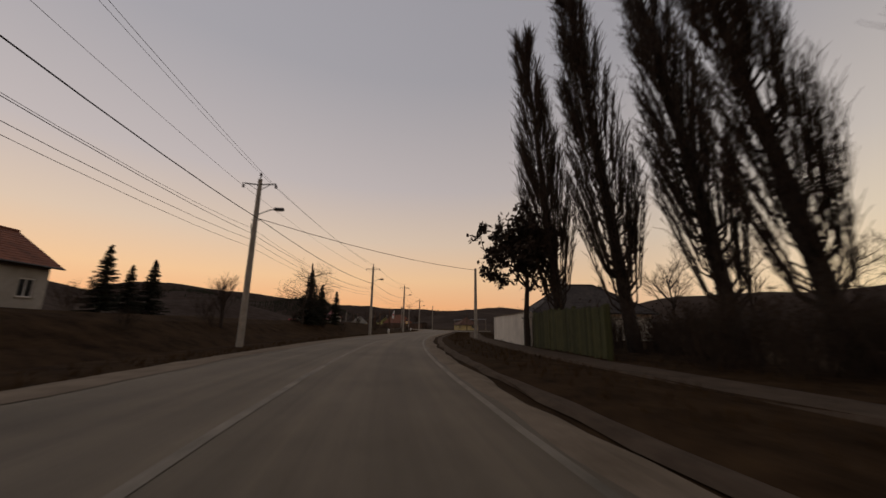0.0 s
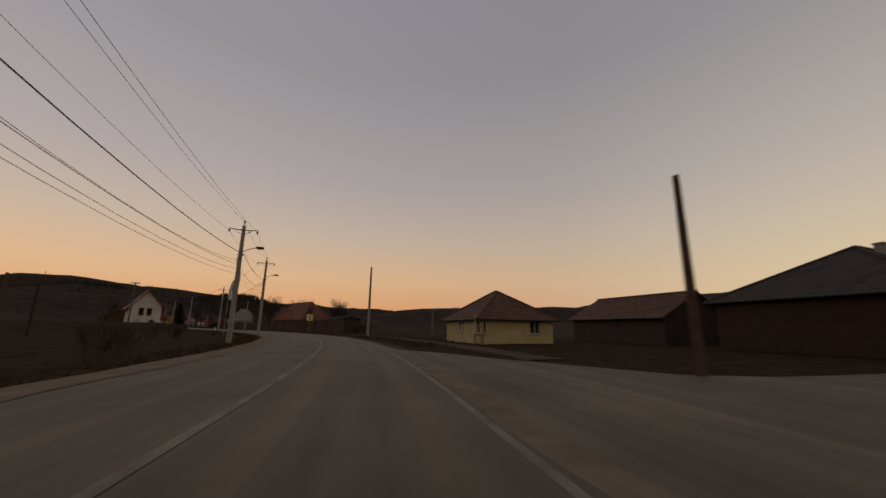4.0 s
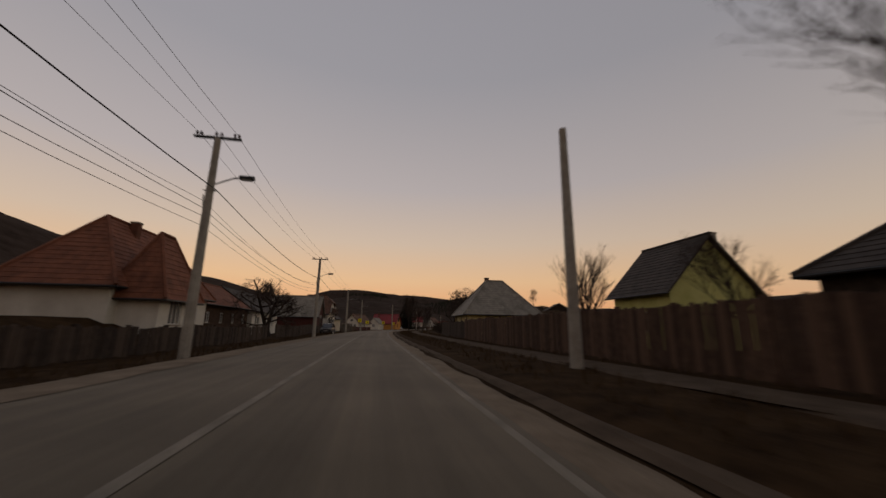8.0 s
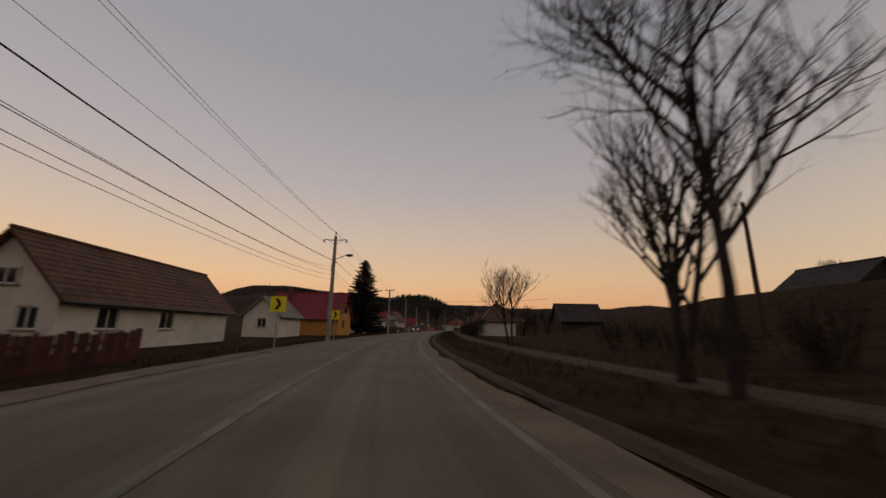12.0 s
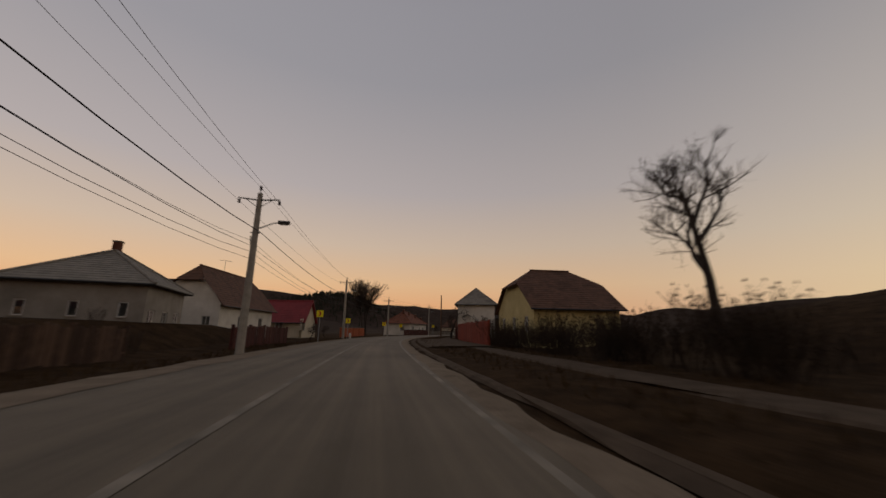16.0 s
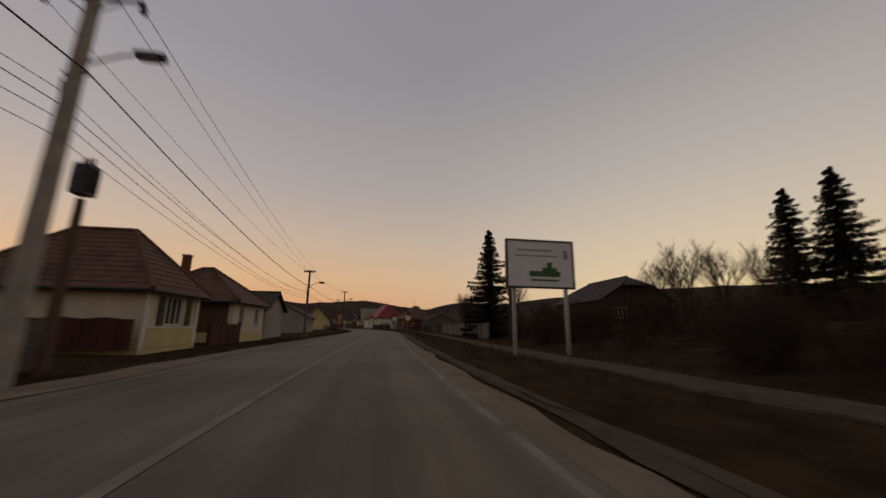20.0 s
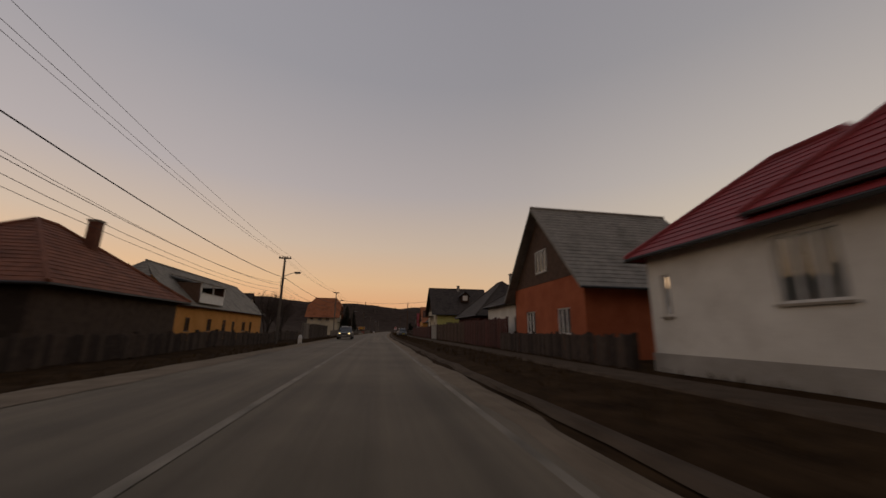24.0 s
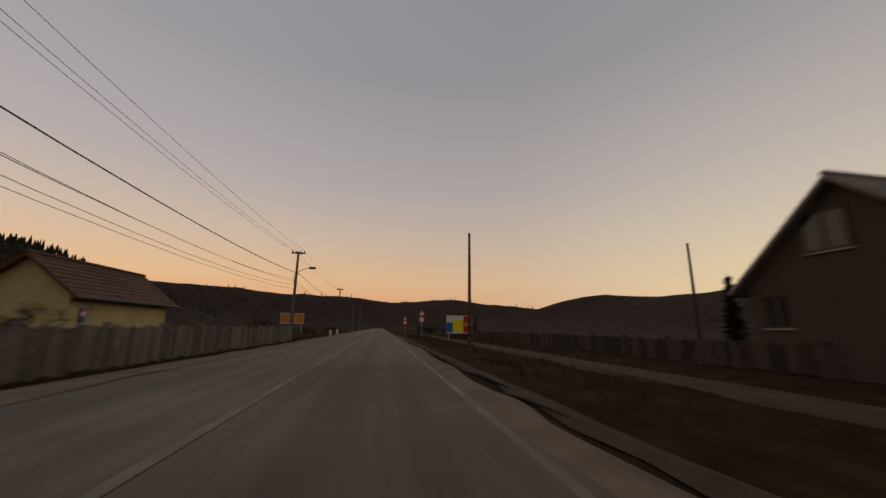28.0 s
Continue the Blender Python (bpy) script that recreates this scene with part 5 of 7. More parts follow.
house("house", 376.5, 383.5, -12.8, -20.0, 3.3, 5.5, "gable_x", CREAM_WALL, WINE_METAL, "house with wine-red roof and a wooden balcony", wins=[("front", 0, 1.0, 1.2, 1.3), ("near", 1, 1.0, 1.1, 1.2)])
house("house", 408.6, 414.4, -14.0, -19.6, 3.8, 6.2, "gable_x", WHITE_WALL, WINE_METAL, "white house with wine-red metal gable roof", wins=[("front", 0, 1.0, 1.1, 1.3), ("near", -1.2, 1.0, 1.0, 1.2), ("near", 1.2, 1.0, 1.0, 1.2)], turn=15, z0=0.2)
house("house", 428.0, 435.0, -14.6, -21.4, 3.9, 6.1, "hip", GREY_WALL, GREY_ROOF, "grey-green house with pale hipped roof", wins=row_wins("front", 3, 7, 1.0, 1.0, 1.1) + row_wins("near", 3, 7, 1.6, 0.5, 0.9), chimneys=((0, 0, 6.7),), turn=12)
house("house", 441.0, 453.5, -15.6, -21.6, 3.7, 7.2, "half", WHITE_WALL, BROWN_TILE, "white house with brown hipped roof and chimneys", wins=[("near", 1.8, 1.3, 0.8, 0.9), ("near", -1.0, 1.6, 0.5, 0.6), ("front", 3, 1.0, 1.0, 1.3), ("front", -2, 1.0, 1.0, 1.3)], chimneys=((0.2, 0.2, 6.8), (-2.4, -1.8, 5.9)))
house("house", 456.3, 460.4, -13.0, -20.0, 2.5, 5.1, "gable_x", CREAM_WALL, WINE_METAL, "low cream house with dark red roof", wins=[("near", 0, 0.9, 1.1, 1.1), ("front", -2, 0.9, 1.1, 1.1), ("front", 2, 0.9, 1.1, 1.1)])
house("house", 363.4, 372.6, 10.4, 15.6, 2.7, 5.4, "hip", WHITE_WALL, BROWN_TILE, "old whitewashed cottage with brown hipped roof", wins=[("front", -2.5, 0.8, 0.8, 1.0), ("front", 1.5, 0.8, 0.8, 1.0)], chimneys=((0, -1.5, 5.8),), category="cottage", turn=0)
house("barn", 352.0, 356.0, 19.5, 25.0, 2.4, 4.3, "gable_x", DARK_WOOD, DARK_ROOF, "dark lean barn behind the cottage", category="barn", z0=0.2)

house("house", 411.0, 416.0, -20.6, -23.4, 2.9, 4.6, "gable_x", CREAM_WALL, WINE_METAL, "low side wing with wine-red roof", wins=[("near", 0, 0.9, 0.9, 1.0)])

house("house", 332.5, 339.5, 38.0, 44.5, 2.2, 4.6, "gable_y", DARK_WOOD, DARK_ROOF, "dark house with steep gable roof up the slope", z0=2.9)
house("house", 319.0, 328.0, 44.0, 51.5, 2.2, 4.2, "gable_y", DARK_WOOD, DARK_ROOF, "dark farm building up the slope", z0=4.2, category="barn")

# third stretch
house("house", 430.5, 439.8, 11.2, 18.0, 3.1, 6.4, "half_x", YELLOW_WALL, BROWN_TILE, "yellow house with steep brown hipped roof", wins=[("front", -3, 1.1, 0.9, 1.2), ("front", 0, 1.1, 0.9, 1.2), ("front", 3, 1.1, 0.9, 1.2)])
house("house", 463.8, 470.2, 8.6, 14.4, 5.6, 8.1, "hip", WHITE_WALL, GREY_ROOF, "tall white house with plain walls and grey hipped roof", wins=[("front", -1, 3.4, 0.8, 1.0)])
house("barn", 474.0, 482.0, 16.5, 30.0, 4.2, 8.4, "gable_x", CREAM_WALL, DARK_ROOF, "long farm building with dark roof and two chimneys", chimneys=((-4.5, -2.4, 6.4), (1.5, -2.4, 6.4)), category="barn")
house("barn", 452.0, 457.0, 19.0, 24.0, 3.2, 5.4, "gable_x", DARK_WOOD, DARK_ROOF, "dark wooden barn behind the red fence", category="barn")
house("house", 486.0, 495.0, 12.5, 20.0, 3.6, 6.0, "hip", DARK_WOOD, DARK_ROOF, "dark old farmhouse with hipped roof")
house("barn", 474.5, 482.5, 11.5, 16.0, 3.8, 5.5, "hip", DARK_WOOD, DARK_ROOF, "dark barn with low gable roof", category="barn")
house("house", 493.5, 504.7, 9.4, 17.0, 3.0, 7.2, "hip", GREY_WALL, DARK_ROOF, "crumbling grey cottage with dark hipped roof", wins=[("front", -3, 0.9, 1.0, 1.2), ("front", 0, 0.9, 1.0, 1.2), ("front", 3, 0.9, 1.0, 1.2)], sash=BROWN_FRAME, category="cottage")
house("house", 503.0, 514.5, -11.0, -19.0, 3.3, 6.4, "hip", WHITE_WALL, RED_TILE, "white house with red-brown hipped roof and several chimneys", wins=[("front", -3.6, 1.1, 1.2, 1.1), ("front", 0.8, 1.1, 0.8, 1.1), ("front", 3.4, 1.1, 0.8, 1.1), ("near", 1.6, 1.1, 1.2, 1.1)], chimneys=((0.4, -2.6, 6.9), (1.2, -0.6, 6.3), (2.2, 1.6, 5.7), (2.8, 4.4, 4.9)))
house("house", 539.3, 543.6, -9.3, -16.2, 2.9, 5.3, "hip", CREAM_WALL, BROWN_TILE, "cream cottage with brown hipped roof and shutters", wins=[("front", 0.1, 0.95, 1.3, 1.3)], category="cottage", plinth=YELLOW_WALL, chimneys=((0, 0.6, 5.3),))
house("house", 547.8, 553.4, -9.2, -15.5, 2.8, 4.9, "hip", CREAM_WALL, BROWN_TILE, "house with pale front, dark boarded side and brown hipped roof", near=BROWN_WOOD, wins=[("front", -1.4, 1.0, 0.8, 1.2), ("front", 1.4, 1.0, 0.8, 1.2)], chimneys=((-1.0, -1.0, 5.6),), plinth=YELLOW_WALL)
house("house", 559.5, 565.0, -11.0, -16.0, 2.7, 4.3, "gable_x", GREY_WALL, DARK_ROOF, "small grey outbuilding with dark roof", category="outbuilding")
house("house", 559.0, 570.0, 23.0, 31.0, 3.2, 5.7, "half", DARK_WOOD, DARK_ROOF, "dark long house on the bank", z0=1.2, wins=[("near", -2, 1, 1.4, 1.2)])
house("house", 587.0, 596.0, -13.0, -20.0, 2.6, 4.4, "gable_y", GREY_WALL, DARK_ROOF, "low grey house with dark roof", wins=row_wins("front", 3, 8, 0.9, 0.9, 1.0))

# fourth stretch
house("house", 634.0, 642.0, -9.4, -16.0, 2.6, 6.0, "gable_y", YELLOW_WALL, RED_TILE, "ochre-walled barn with steep red tiled roof", category="barn", chimneys=((0.3, 2.2, 6.3),))
house("barn", 643.0, 652.0, -9.6, -16.5, 2.2, 3.9, "gable_y", GREY_WOOD, BROWN_TILE, "grey plank barn with brown roof", category="barn")
house("house", 675.5, 684.0, -11.0, -18.5, 2.8, 5.6, "hip", DARK_WOOD, RED_TILE, "dark house with old hipped tiled roof", chimneys=((1.2, 1.0, 6.0),))
mansard = house("house", 696.0, 720.0, -17.0, -24.0, 3.5, 6.9, "half", ORANGE_WALL, GREY_ROOF, "bright orange house with grey mansard roof and white loggia", wins=[("front", -9.5, 0.8, 0.9, 1.2), ("front", -5.0, 0.8, 1.0, 1.2), ("front", -1.2, 0.5, 1.0, 1.5), ("front", 1.5, 0.8, 0.9, 1.1), ("front", 5, 0.8, 1.2, 1.1), ("front", 7.6, 0.6, 0.9, 1.4), ("near", 0, 0.8, 1.0, 1.1), ("near", -2, 0.5, 0.8, 1.4)], sash=BROWN_FRAME)
# loggia set into the street slope of the orange house
q = Shape()
q.box(1.6, 3.9, -8.8, -8.6, 3.5, 5.3)
q.box(1.6, 3.9, -3.6, -3.4, 3.5, 5.3)
q.box(1.6, 1.75, -8.6, -3.6, 3.5, 5.3)
loggia = part("loggia", q, BROWN_WOOD, mansard, "recessed loggia with white parapet")
q = Shape()
q.box(1.75, 3.95, -8.6, -3.6, 3.4, 3.52)
part("deck", q, CONCRETE, loggia)
for k in range(6):
    q = Shape()
    q.box(3.9, 3.96, -8.8 + 0.9 * k + 0.01, -8.8 + 0.9 * k + 0.89, 3.45, 4.3)
    part("parapet_panel", q, SIGN_WHITE, loggia, "white parapet panel")
q = Shape()
q.box(3.86, 4.0, -8.85, -3.35, 4.3, 4.38)
part("handrail", q, WHITE_FRAME, loggia)
for y in (-8.75, -6.1, -3.45):
    q = Shape()
    q.box(3.84, 3.95, y - 0.06, y + 0.06, 4.38, 5.25)
    part("post", q, WHITE_FRAME, loggia)
q = Shape()
q.prism([(4.15, 5.22), (4.15, 5.34), (1.2, 6.05), (1.2, 5.93)], "y", -9.0, -3.2)
part("loggia_roof", q, GREY_ROOF, loggia)
house("house", 729.0, 733.4, -22.6, -26.4, 4.8, 7.2, "gable_x", WHITE_WALL, DARK_ROOF, "narrow white house with steep dark gable roof", wins=[("front", -1.2, 1.0, 0.9, 1.2), ("front", 1.2, 1.0, 0.9, 1.2), ("near", 0, 1.0, 0.9, 1.2)])
house("house", 625.0, 634.8, 10.5, 18.5, 3.6, 7.0, "hip", BRICK, BROWN_TILE, "unplastered brick house with brown tiled roof", wins=[("front", -2, 1, 0.9, 1.1), ("near", -2, 1, 0.9, 1.1)], chimneys=((1.5, 0.8, 7.0),))
house("barn", 618.5, 625.0, 14.5, 22.0, 2.9, 4.4, "gable_y", GREY_WOOD, DARK_ROOF, "grey wooden barn with dark roof", category="barn")
house("house", 651.4, 667.5, 9.2, 18.0, 4.5, 8.8, "hip", WHITE_WALL, WINE_METAL, "white house with wine-red hipped metal roof", wins=[("front", -5.2, 1.2, 1.5, 1.9), ("front", 0.2, 1.2, 0.9, 1.7), ("front", 4.4, 1.2, 1.2, 1.8)], doors=(("front", -2.2, 1.1, 2.3, BROWN_WOOD),), plinth=GREY_WALL, over=0.6)
house("house", 665.0, 671.8, 8.9, 14.0, 3.95, 6.2, "hip", WHITE_WALL, WINE_METAL, "white front wing with wine-red hipped roof", wins=[("front", -1.15, 1.75, 1.3, 1.55), ("front", 2.7, 1.6, 0.32, 1.3)], plinth=GREY_WALL)
house("house", 676.2, 684.6, 9.2, 17.0, 3.8, 8.2, "gable_x", RED_WALL, GREY_ROOF, "brick-red house with boarded gable and grey roof", wins=[("front", -2.2, 1.0, 1.3, 1.3), ("front", 1.8, 1.0, 1.3, 1.3), ("front", 0, 4.4, 1.4, 1.3), ("near", 1, 1.0, 1.3, 1.3)], gable=BROWN_WOOD, over=0.7)
house("house", 685.8, 693.5, 10.0, 18.0, 3.5, 6.0, "hip", WHITE_WALL, DARK_ROOF, "low white house with dark hipped roof", wins=[("front", -3, 1.1, 0.9, 1.1), ("front", 3, 1.1, 0.9, 1.1)], chimneys=((-0.8, -1.6, 7.0), (2.2, -2.8, 6.4), (-1.8, 3.4, 6.3)))
house("barn", 696.5, 705.6, 10.0, 17.5, 3.1, 6.6, "hip", MAROON, DARK_ROOF, "maroon barn with low dark roof", category="barn")
house("house", 708.8, 717.5, 13.5, 19.5, 2.9, 4.9, "hip", GREY_WALL, BROWN_TILE, "low house with brown tiled hipped roof", chimneys=((0, 0.5, 6.0),))
house("house", 718.6, 727.0, 9.0, 17.5, 4.4, 8.2, "gable_x", CREAM_WALL, DARK_ROOF, "cream two-storey house with dark roof, balcony and dormer", wins=[("front", -3.0, 1.2, 0.9, 1.3), ("front", 1.8, 1.2, 1.2, 1.4), ("front", -1.0, 4.6, 1.0, 1.7), ("front", 1.0, 4.6, 1.0, 1.7), ("near", -2.0, 1.2, 1.0, 1.3)], gable=BROWN_WOOD, chimneys=((0.2, -0.3, 8.7),), sash=BROWN_FRAME, over=0.8, near=LIME_WALL)
house("house", 740.4, 746.2, 11.0, 16.4, 3.6, 6.4, "hip", DARK_WOOD, DARK_ROOF, "dark low house with stepped hipped roofs", chimneys=((0, 0.3, 6.8), (1.5, -1.2, 6.0)))
house("house", 758.6, 765.6, -11.0, -18.4, 5.0, 9.3, "half_x", CREAM_WALL, ORANGE_TILE, "large two-storey house with orange half-hipped roof", wins=[("front", -2.0, 1.0, 1.0, 1.5), ("front", -2.0, 3.3, 1.0, 1.4), ("front", 1.6, 3.3, 1.0, 1.4), ("near", -2.6, 1.0, 0.9, 1.2), ("near", -2.6, 3.4, 0.8, 1.1), ("near", -0.6, 3.3, 0.9, 1.3), ("near", 1.2, 3.3, 0.9, 1.3), ("near", -0.6, 1.0, 0.9, 1.4)], gable=BROWN_WOOD, over=0.7)
house("house", 756.5, 766.0, 10.8, 19.6, 3.6, 7.4, "gable_x", ORANGE_WALL, ORANGE_TILE, "bright orange house with orange tiled roof", wins=[("front", -2, 1.4, 1.0, 1.3), ("front", 2, 1.4, 1.0, 1.3), ("front", 0, 4.4, 0.9, 1.2), ("near", -2, 1.2, 1.0, 1.2), ("near", 1.6, 1.2, 1.0, 1.2)], gable=DARK_WOOD, chimneys=((0.8, 0.4, 8.2),))
house("house", 768.4, 773.6, 12.0, 19.0, 3.0, 4.8, "gable_x", RED_WALL, WINE_METAL, "low house with wine-red roof", chimneys=())
house("house", 778.6, 785.8, 11.3, 18.5, 3.0, 6.7, "gable_x", GREY_WALL, WINE_METAL, "house with wine-red roof and pale gable", wins=[("front", -1.0, 4.2, 0.7, 1.0), ("front", 1.2, 4.2, 0.7, 1.0), ("front", -2.4, 1.0, 1.0, 1.2), ("front", 2.4, 1.0, 1.0, 1.2)], chimneys=((1.5, 0.6, 7.9), (3.4, 1.0, 7.6)))
house("house", 787.6, 795.4, 12.2, 19.0, 2.9, 5.2, "gable_x", MAROON, WINE_METAL, "dark red house with wine-red gable roof", wins=[("front", -2, 1.2, 1.0, 1.2), ("front", 1.8, 1.2, 1.0, 1.2), ("front", 0, 4.2, 1.0, 1.3)], gable=RED_WALL, chimneys=((2.6, -1.0, 7.6),))
house("house", 772.0, 780.0, -12.5, -19.0, 3.0, 5.2, "hip", GREY_WALL, RED_TILE, "grey rendered house behind dark conifers", wins=[("front", 0, 1, 1, 1.2)])
# cream cottage: dark wood colour on the near end stands for its unlit side
house("house", 786.5, 791.5, -12.5, -17.0, 2.6, 4.6, "gable_x", CREAM_WALL, BROWN_TILE, "old cream cottage with brown roof, shade put into its near end", near=DARK_WOOD, wins=[("front", -1, 0.9, 0.9, 1.1), ("front", 1.2, 0.9, 0.9, 1.1)], category="cottage")
# grey cottage: near wall's shade put in as a dark wood colour too
house("house", 803.5, 811.5, -10.8, -16.5, 2.6, 4.9, "hip", GREY_WALL, RED_TILE, "old grey cottage with red hipped roof", near=DARK_WOOD, wins=[("front", -2, 0.9, 0.9, 1.0), ("front", 2, 0.9, 0.9, 1.0), ("near", 1, 0.9, 0.9, 1.0)], chimneys=((0.4, -2.2, 5.6),), category="cottage")
house("house", 821.0, 828.0, -12.6, -16.0, 2.5, 3.9, "gable_y", YELLOW_WALL, BROWN_TILE, "low ochre house with brown roof", wins=[("front", -2.6, 1.0, 0.7, 0.8)])
house("barn", 808.2, 814.2, 12.8, 20.0, 2.8, 5.5, "gable_x", DARK_WOOD, GREY_ROOF, "dark wooden barn with steep grey roof", wins=[("front", 0.5, 3.4, 1.2, 1.2), ("front", 2.2, 1.2, 0.8, 1.0)], category="barn", sash=BROWN_FRAME)
house("house", 800.0, 811.0, 22.0, 30.0, 3.2, 5.6, "gable_y", GREY_WALL, DARK_ROOF, "dark-roofed house set back from the road")

# ---------------------------------------------------------------- fences and walls
fence("boundary_wall", 23.0, 36.6, 8.2, 2.05, WHITE_WALL, "white plastered garden wall with posts", "wall", every=3.5)
fence("gate_fence", 13.0, 21.5, 8.0, 2.0, GREEN_WOOD, "green painted board gate and fence")
fence("board_fence", 37.0, 88.0, 9.4, 2.3, DARK_WOOD, "tall dark board fence on a bank", d_end=11.5)
fence("board_fence", 89.0, 96.5, 12.6, 2.3, DARK_WOOD, "tall dark board fence", d_end=15.0)
fence("board_fence", 163.5, 205.0, 8.4, 2.35, BROWN_WOOD, "tall weathered brown board fence")
fence("board_fence", 205.0, 241.0, 8.6, 1.85, BROWN_WOOD, "weathered brown board fence")
fence("board_fence", 241.0, 257.0, 8.9, 1.75, DARK_WOOD, "dark board fence before the yellow house")
fence("rail_fence", 178.0, 203.0, -15.0, 1.3, PALE_WOOD, "pale new wooden rail fence", "rails", d_end=-12.0)
fence("board_fence", 204.0, 240.0, -9.0, 1.1, DARK_WOOD, "low dark board fence", pitch=0.24)
fence("board_fence", 243.0, 274.0, -9.0, 1.2, DARK_WOOD, "low dark board fence", pitch=0.24)
pillar = Shape()
pillar.box(-0.17, 0.17, -0.17, 0.17, -0.3, 1.62)
pillar.box(-0.185, 0.18, -0.18, 0.06, 0.2, 0.52)
pillar.box(-0.18, 0.185, -0.08, 0.185, 0.72, 1.02)
pillar.box(-0.185, 0.185, -0.18, 0.02, 1.2, 1.5)
pillar_mesh = pillar.mesh("shaft", STONE)
pillar = Shape()
pillar.box(-0.23, 0.23, -0.23, 0.23, 1.62, 1.70)
pillar.box(-0.15, 0.15, -0.15, 0.15, 1.70, 1.77)
pillar_cap = pillar.mesh("cap", CONCRETE)
for s in (281.8, 283.1, 284.9, 286.6, 288.4, 289.2, 291.9):
    root = thing("gate_pillar", stand(s, -7.6, ground_z(s, -7.6)), "rough pale stone gate pillar with concrete cap", "pillar", "stone gate pillars")
    part("shaft", pillar_mesh, None, root)
    part("cap", pillar_cap, None, root)
for a, b in ((281.98, 282.92), (285.08, 286.42), (286.78, 288.22)):
    fence("garden_wall", a, b, -7.6, 0.62, STONE, "low stone garden wall between pillars", "wall", every=1.6)
    fence("garden_grille", a, b, -7.7, 1.2, DARK_WOOD, "dark slatted grille above the stone wall", "pickets", pitch=0.14, every=1.6)
fence("yard_gate", 283.3, 284.7, -7.6, 1.15, DARK_WOOD, "closed dark wooden yard gate", every=1.5, pitch=0.14)
fence("yard_gate", 289.4, 291.7, -7.6, 1.3, DARK_WOOD, "closed dark wooden yard gate", every=2.4, pitch=0.16)
fence("board_fence", 292.1, 298.6, -7.8, 1.15, BROWN_WOOD, "low brown board fence beside the gate")
fence("board_fence", 299.0, 317.0, -8.2, 1.0, MAROON, "low dark red board fence")
fence("picket_fence", 376.0, 402.0, -8.6, 1.0, DARK_WOOD, "low dark picket fence", "pickets", pitch=0.2)
fence("board_fence", 403.0, 420.0, -9.0, 1.2, BROWN_WOOD, "low brown board fence", pitch=0.24)
fence("board_fence", 427.0, 437.5, -8.0, 1.3, MAROON, "dark red board fence with gate")
fence("board_fence", 434.0, 459.0, 8.6, 2.0, RED_WOOD, "bright red painted board fence")
fence("board_fence", 459.0, 472.0, 8.3, 1.7, MAROON, "dark red painted board fence", d_end=8.0)
fence("board_fence", 472.0, 493.0, 8.8, 1.7, MAROON, "dark red board fence", d_end=9.0)
fence("brick_wall", 466.0, 477.0, -11.0, 1.5, RED_WALL, "low brick-red garden wall", "wall", every=3.0)
fence("board_fence", 491.0, 508.5, -7.3, 1.45, MAROON, "dark red board fence before the white house")
fence("board_fence", 509.0, 533.0, -7.6, 1.15, GREY_WOOD, "pale weathered board fence")
fence("board_fence", 544.5, 548.5, -8.9, 1.2, MAROON, "dark red board gate between the cottages", pitch=0.24)
fence("board_fence", 556.0, 585.0, 9.6, 1.5, GREY_WOOD, "grey board fence below the spruce")
fence("board_fence", 636.0, 656.0, 8.4, 1.5, DARK_WOOD, "low dark fence before the white house")
fence("board_fence", 655.0, 668.0, -9.0, 1.2, DARK_WOOD, "low dark fence by the trees", pitch=0.24)
fence("board_fence", 668.0, 709.0, -9.4, 0.95, DARK_WOOD, "low dark board fence", pitch=0.24)
fence("board_fence", 672.0, 685.0, 8.2, 1.1, DARK_WOOD, "dark wooden fence before the brick-red house")
fence("board_fence", 685.0, 697.0, 8.6, 2.1, MAROON, "tall maroon board fence")
fence("board_fence", 697.0, 714.5, 8.6, 2.05, BROWN_WOOD, "tall dull brown board fence")
fence("boundary_wall", 714.5, 719.0, 8.5, 2.0, GREY_WALL, "grey concrete garden wall", "wall", every=3.0)
fence("board_fence", 719.0, 757.0, 8.3, 1.9, MAROON, "tall maroon board fence")
fence("pillar_fence", 757.5, 792.0, 8.6, 1.3, DARK_WOOD, "dark board fence between pale concrete pillars", "boards", pitch=0.24, post_mat=CONCRETE, every=3.8)
fence("yard_wall", 711.4, 714.8, -9.3, 1.95, GREY_WOOD, "pale plank yard wall with coping", "wall", every=1.8)
fence("pillar_fence", 715.4, 732.5, -9.2, 2.0, DARK_WOOD, "dark fence between concrete pillars", "boards", post_mat=CONCRETE, every=3.0)
fence("board_fence", 733.5, 752.0, -8.6, 1.1, GREY_WOOD, "low grey board fence", pitch=0.24)
fence("picket_fence", 766.0, 790.0, -7.2, 0.95, GREY_WOOD, "low pale picket fence on a concrete base", "pickets", pitch=0.22)
fence("board_fence", 790.0, 800.0, -7.0, 0.9, RED_WOOD, "low red board fence", pitch=0.24)
fence("board_fence", 802.0, 835.0, -6.9, 1.15, GREY_WOOD, "weathered grey board fence")
fence("board_fence", 806.0, 846.0, 11.4, 0.85, DARK_WOOD, "dark board fence along the yard", pitch=0.24)

fence("retaining_wall", 774.0, 789.5, -6.7, 0.42, CONCRETE, "low pale concrete wall below the pickets", "wall", every=3.1)

